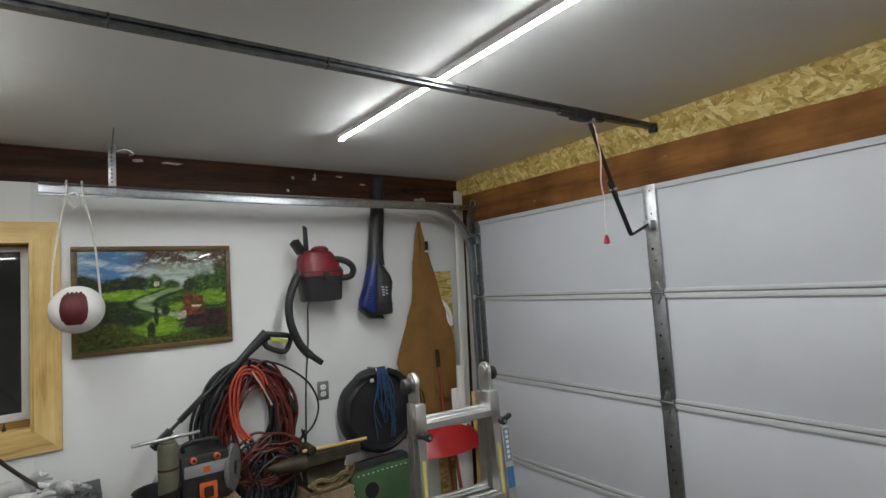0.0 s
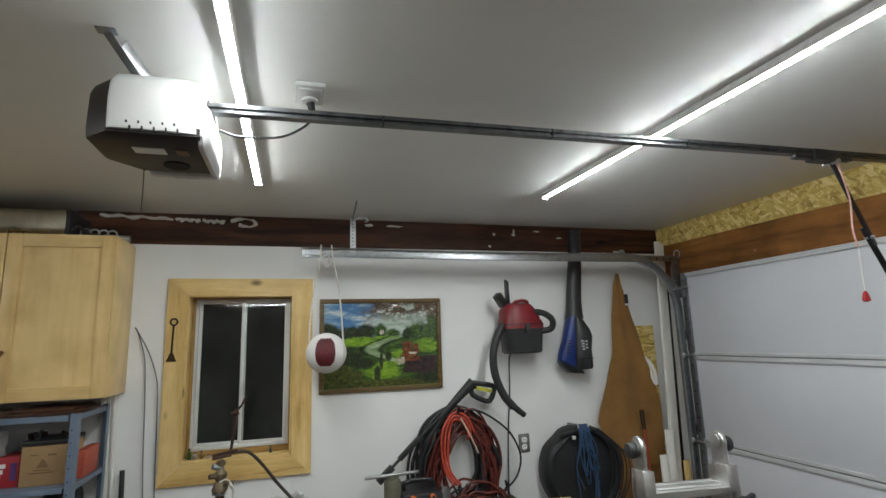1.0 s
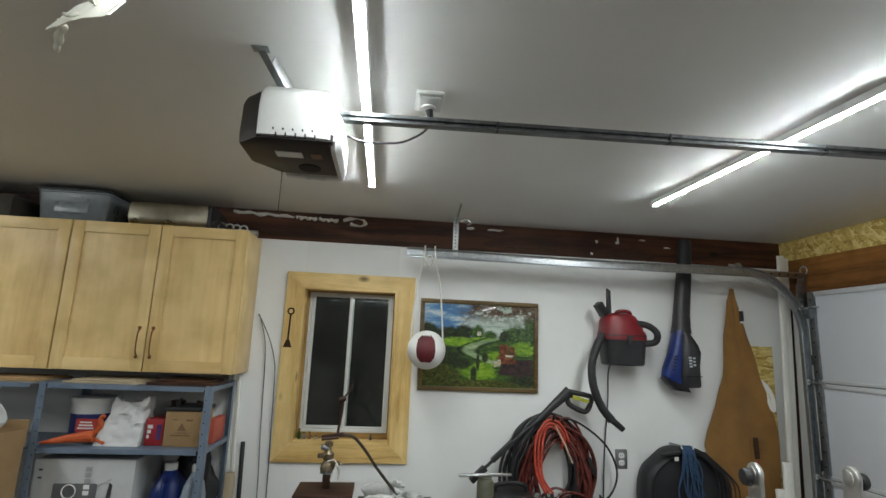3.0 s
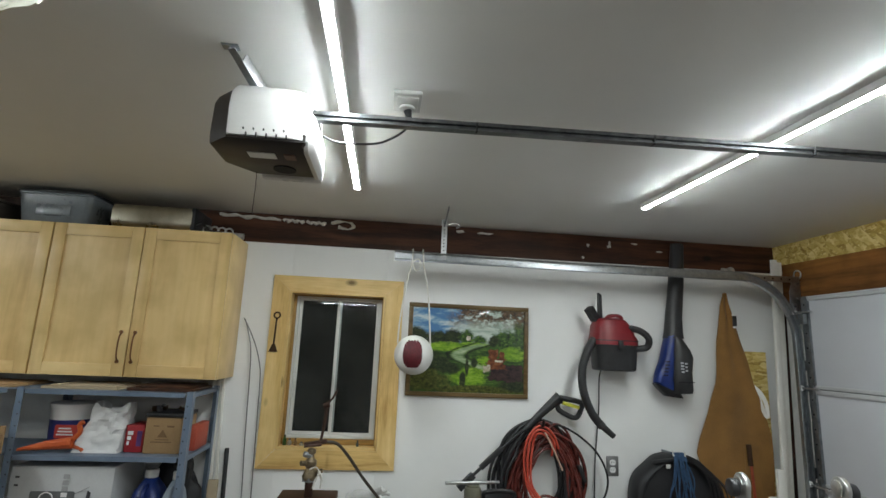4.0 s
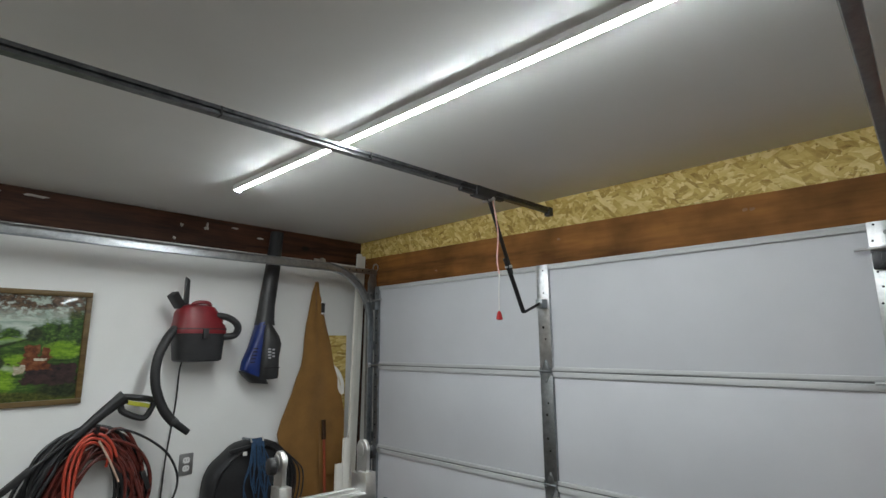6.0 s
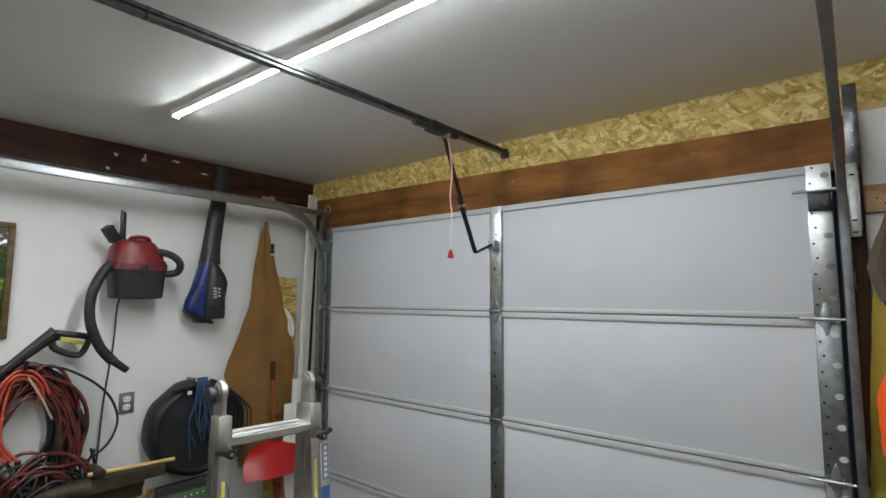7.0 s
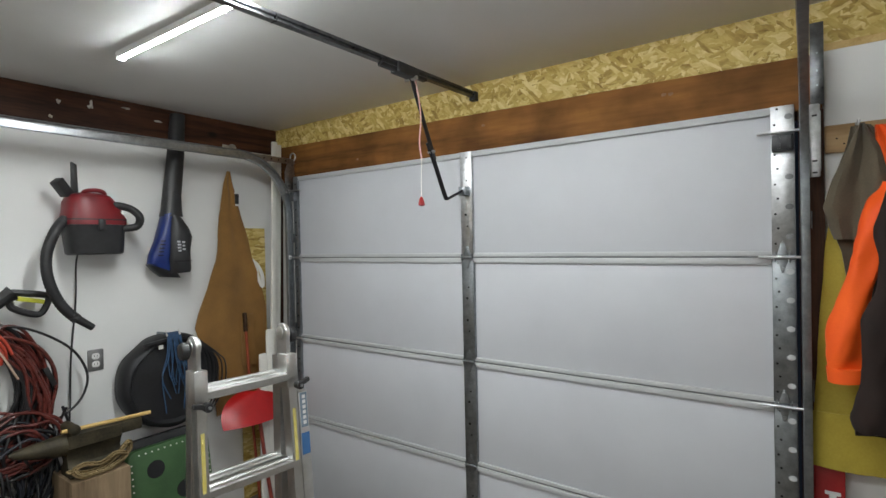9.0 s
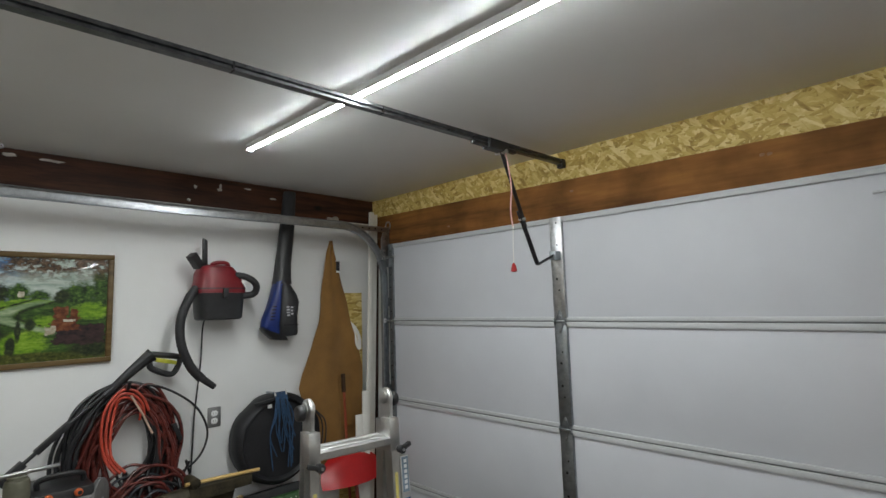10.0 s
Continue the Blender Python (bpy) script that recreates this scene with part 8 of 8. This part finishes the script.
# ---- coats beside the door ----
ck = thing("coat_rack", (EAST, -0.3, 2.01), "raw wooden coat rack board with steel hooks on the white wall", "coat rack")
part("board", box(EAST - 0.02, EAST - 0.0005, -0.95, -0.036, 1.962, 2.058, 0.003), wood("raw_board", (0.36, 0.22, 0.10), (0.50, 0.33, 0.17), (0.60, 0.43, 0.24), 1, 10, 0.6), ck, "raw wooden board")
for y in (-0.125, -0.36, -0.6, -0.84):
    hkp = part("hook", tube(spline([(EAST - 0.021, y, 2.05), (EAST - 0.045, y, 2.045), (EAST - 0.07, y, 2.02), (EAST - 0.085, y, 2.03), (EAST - 0.09, y, 2.055)], 5), 0.005, 8), "galv", ck, "steel hook")
    part("screw", disc((EAST - 0.0215, y, 2.053), 0.006, "X", 10, 0.003), "galv", hkp, "screw head")
for y in (-0.07, -0.09):
    part("nail_hole", disc((EAST - 0.0208, y, 2.0 + (y + 0.08)), 0.003, "X", 8), "hole", ck, "nail hole")

lieE = lambda base: (lambda a, z, out: Vector((EAST - base - out, -a, z)))
yellow = surf("mustard_canvas", (0.30, 0.215, 0.018), (0.42, 0.32, 0.04), 5, 0.75, bump=0.4, fine=120, wear=0.35)
khaki = surf("olive_brown_cloth", (0.065, 0.05, 0.03), (0.115, 0.09, 0.058), 8, 0.85, bump=0.4, fine=200, wear=0.4, sheen=0.2)
hivis = surf("fluorescent_orange", (0.88, 0.085, 0.004), (0.98, 0.13, 0.007), 5, 0.7, bump=0.25, fine=160, wear=0.2)
dkb = surf("dark_brown_cloth", (0.011, 0.005, 0.004), (0.024, 0.012, 0.009), 7, 0.9, bump=0.4, fine=180)
rc = thing("yellow_raincoat", (EAST - 0.06, -0.16, 2.02), "long mustard yellow raincoat hanging on the rack", "coat")
part("body", cloth([(1.99, 0.10, 0.16), (1.80, 0.055, 0.24), (1.66, 0.035, 0.30), (1.40, 0.015, 0.33), (1.05, -0.004, 0.35), (0.875, -0.012, 0.36)], lieE(0.065), 0.016, 2.0, 0.012, 18, 6, 2.0), yellow, rc, "mustard yellow body")
part("hem_fold", cloth([(1.07, -0.012, 0.20), (0.88, -0.016, 0.24)], lieE(0.095), 0.012, 1.2, 0.006, 10, 6, 4.0), yellow, rc, "folded lower flap")


def sleeve(name, pts, r0, r1, mat_, parent, label, seed):
    P = spline(pts, 14)
    bm = tube(P, lambda u: (r0 + (r1 - r0) * u) * (1 + 0.03 * math.sin(u * 7 + seed)), 32, flat=0.8)
    rough_up(bm, 0.020, 5, seed)
    bm.normal_update()
    for v in bm.verts:   # sharp creases where the cloth buckles
        v.co += v.normal * 0.030 * (0.25 - abs(noise.noise(Vector((v.co.x * 11, v.co.y * 11, v.co.z * 5 + v.co.y * 6)) + Vector((seed, 0, 0)))))
    rough_up(bm, 0.005, 22, seed + 1)
    return part(name, bm, mat_, parent, label, 60)


ov = thing("work_jacket", (EAST - 0.1, -0.13, 2.03), "olive brown hooded work jacket hanging on the rack", "jacket")
part("body", cloth([(2.03, 0.105, 0.15), (1.97, 0.09, 0.20), (1.88, 0.062, 0.28), (1.77, 0.03, 0.33), (1.70, 0.05, 0.34), (1.62, 0.075, 0.34), (1.3, 0.12, 0.36)], lieE(0.105), 0.02, 2.2, 0.02, 16, 5, 6.0), khaki, ov, "olive brown body")
part("hood", cloth([(2.03, 0.122, 0.135), (1.95, 0.088, 0.17), (1.86, 0.052, 0.19), (1.77, 0.026, 0.19), (1.72, 0.036, 0.17), (1.66, 0.058, 0.15)], lieE(0.15), 0.018, 1.7, 0.016, 14, 5, 21.0), khaki, ov, "slack hood")
part("lining_edge", tube(spline([(EAST - 0.15, -0.045, 1.77), (EAST - 0.145, -0.055, 1.72), (EAST - 0.14, -0.075, 1.675)], 4), 0.008, 6, flat=0.5), "red", ov, "red lining edge")
hv = thing("high_visibility_jacket", (EAST - 0.15, -0.17, 2.02), "fluorescent orange high-visibility jacket with one sleeve hanging", "jacket")
part("body", cloth([(2.02, 0.16, 0.19), (1.9, 0.17, 0.33), (1.82, 0.18, 0.38), (1.6, 0.20, 0.40), (1.3, 0.20, 0.41)], lieE(0.135), 0.018, 2.0, 0.02, 14, 5, 9.0), hivis, hv, "orange body")
sleeve("sleeve", [(EAST - 0.165, -0.225, 1.82), (EAST - 0.185, -0.17, 1.69), (EAST - 0.19, -0.125, 1.52), (EAST - 0.19, -0.09, 1.36), (EAST - 0.185, -0.085, 1.225)], 0.064, 0.050, hivis, hv, "hanging orange sleeve", 3.0)
part("cuff", rough_up(tube([(EAST - 0.186, -0.083, 1.25), (EAST - 0.185, -0.086, 1.205)], 0.054, 16), 0.008, 14), hivis, hv, "gathered cuff")
dj = thing("dark_coat", (EAST - 0.2, -0.25, 2.0), "dark brown coat hanging on the rack over the orange jacket", "coat")
part("body", cloth([(2.01, 0.22, 0.28), (1.85, 0.215, 0.40), (1.70, 0.18, 0.44), (1.55, 0.15, 0.46), (1.35, 0.124, 0.47), (1.05, 0.10, 0.48)], lieE(0.195), 0.02, 2.4, 0.03, 16, 5, 13.0), dkb, dj, "dark brown body")
sleeve("sleeve", [(EAST - 0.235, -0.24, 1.80), (EAST - 0.25, -0.20, 1.6), (EAST - 0.255, -0.168, 1.35), (EAST - 0.25, -0.142, 1.075)], 0.06, 0.05, dkb, dj, "hanging dark sleeve", 7.0)
fe = thing("red_tin", (EAST - 0.03, -0.035, 0), "flat red metal tin with a white mark behind the raincoat", "tin")
redc = surf("gloss_red_paint", (0.24, 0.010, 0.012), (0.34, 0.02, 0.02), 8, 0.35, bump=0.04)
part("body", slab(rounded(0.088, 0.96, 0.012), 0.036, at(EAST - 0.0305, -0.037, 0.481) @ FACE_W, 0.004), redc, fe)
part("mark", box(EAST - 0.0685, EAST - 0.0668, -0.068, -0.024, 0.776, 0.788), "plastic_white", fe, "white printed bar")
part("mark", box(EAST - 0.0685, EAST - 0.0668, -0.056, -0.036, 0.749, 0.7758), "plastic_white", fe, "white printed bar")
part("mark", box(EAST - 0.0685, EAST - 0.0668, -0.068, -0.024, 0.737, 0.7488), "plastic_white", fe, "white printed bar")
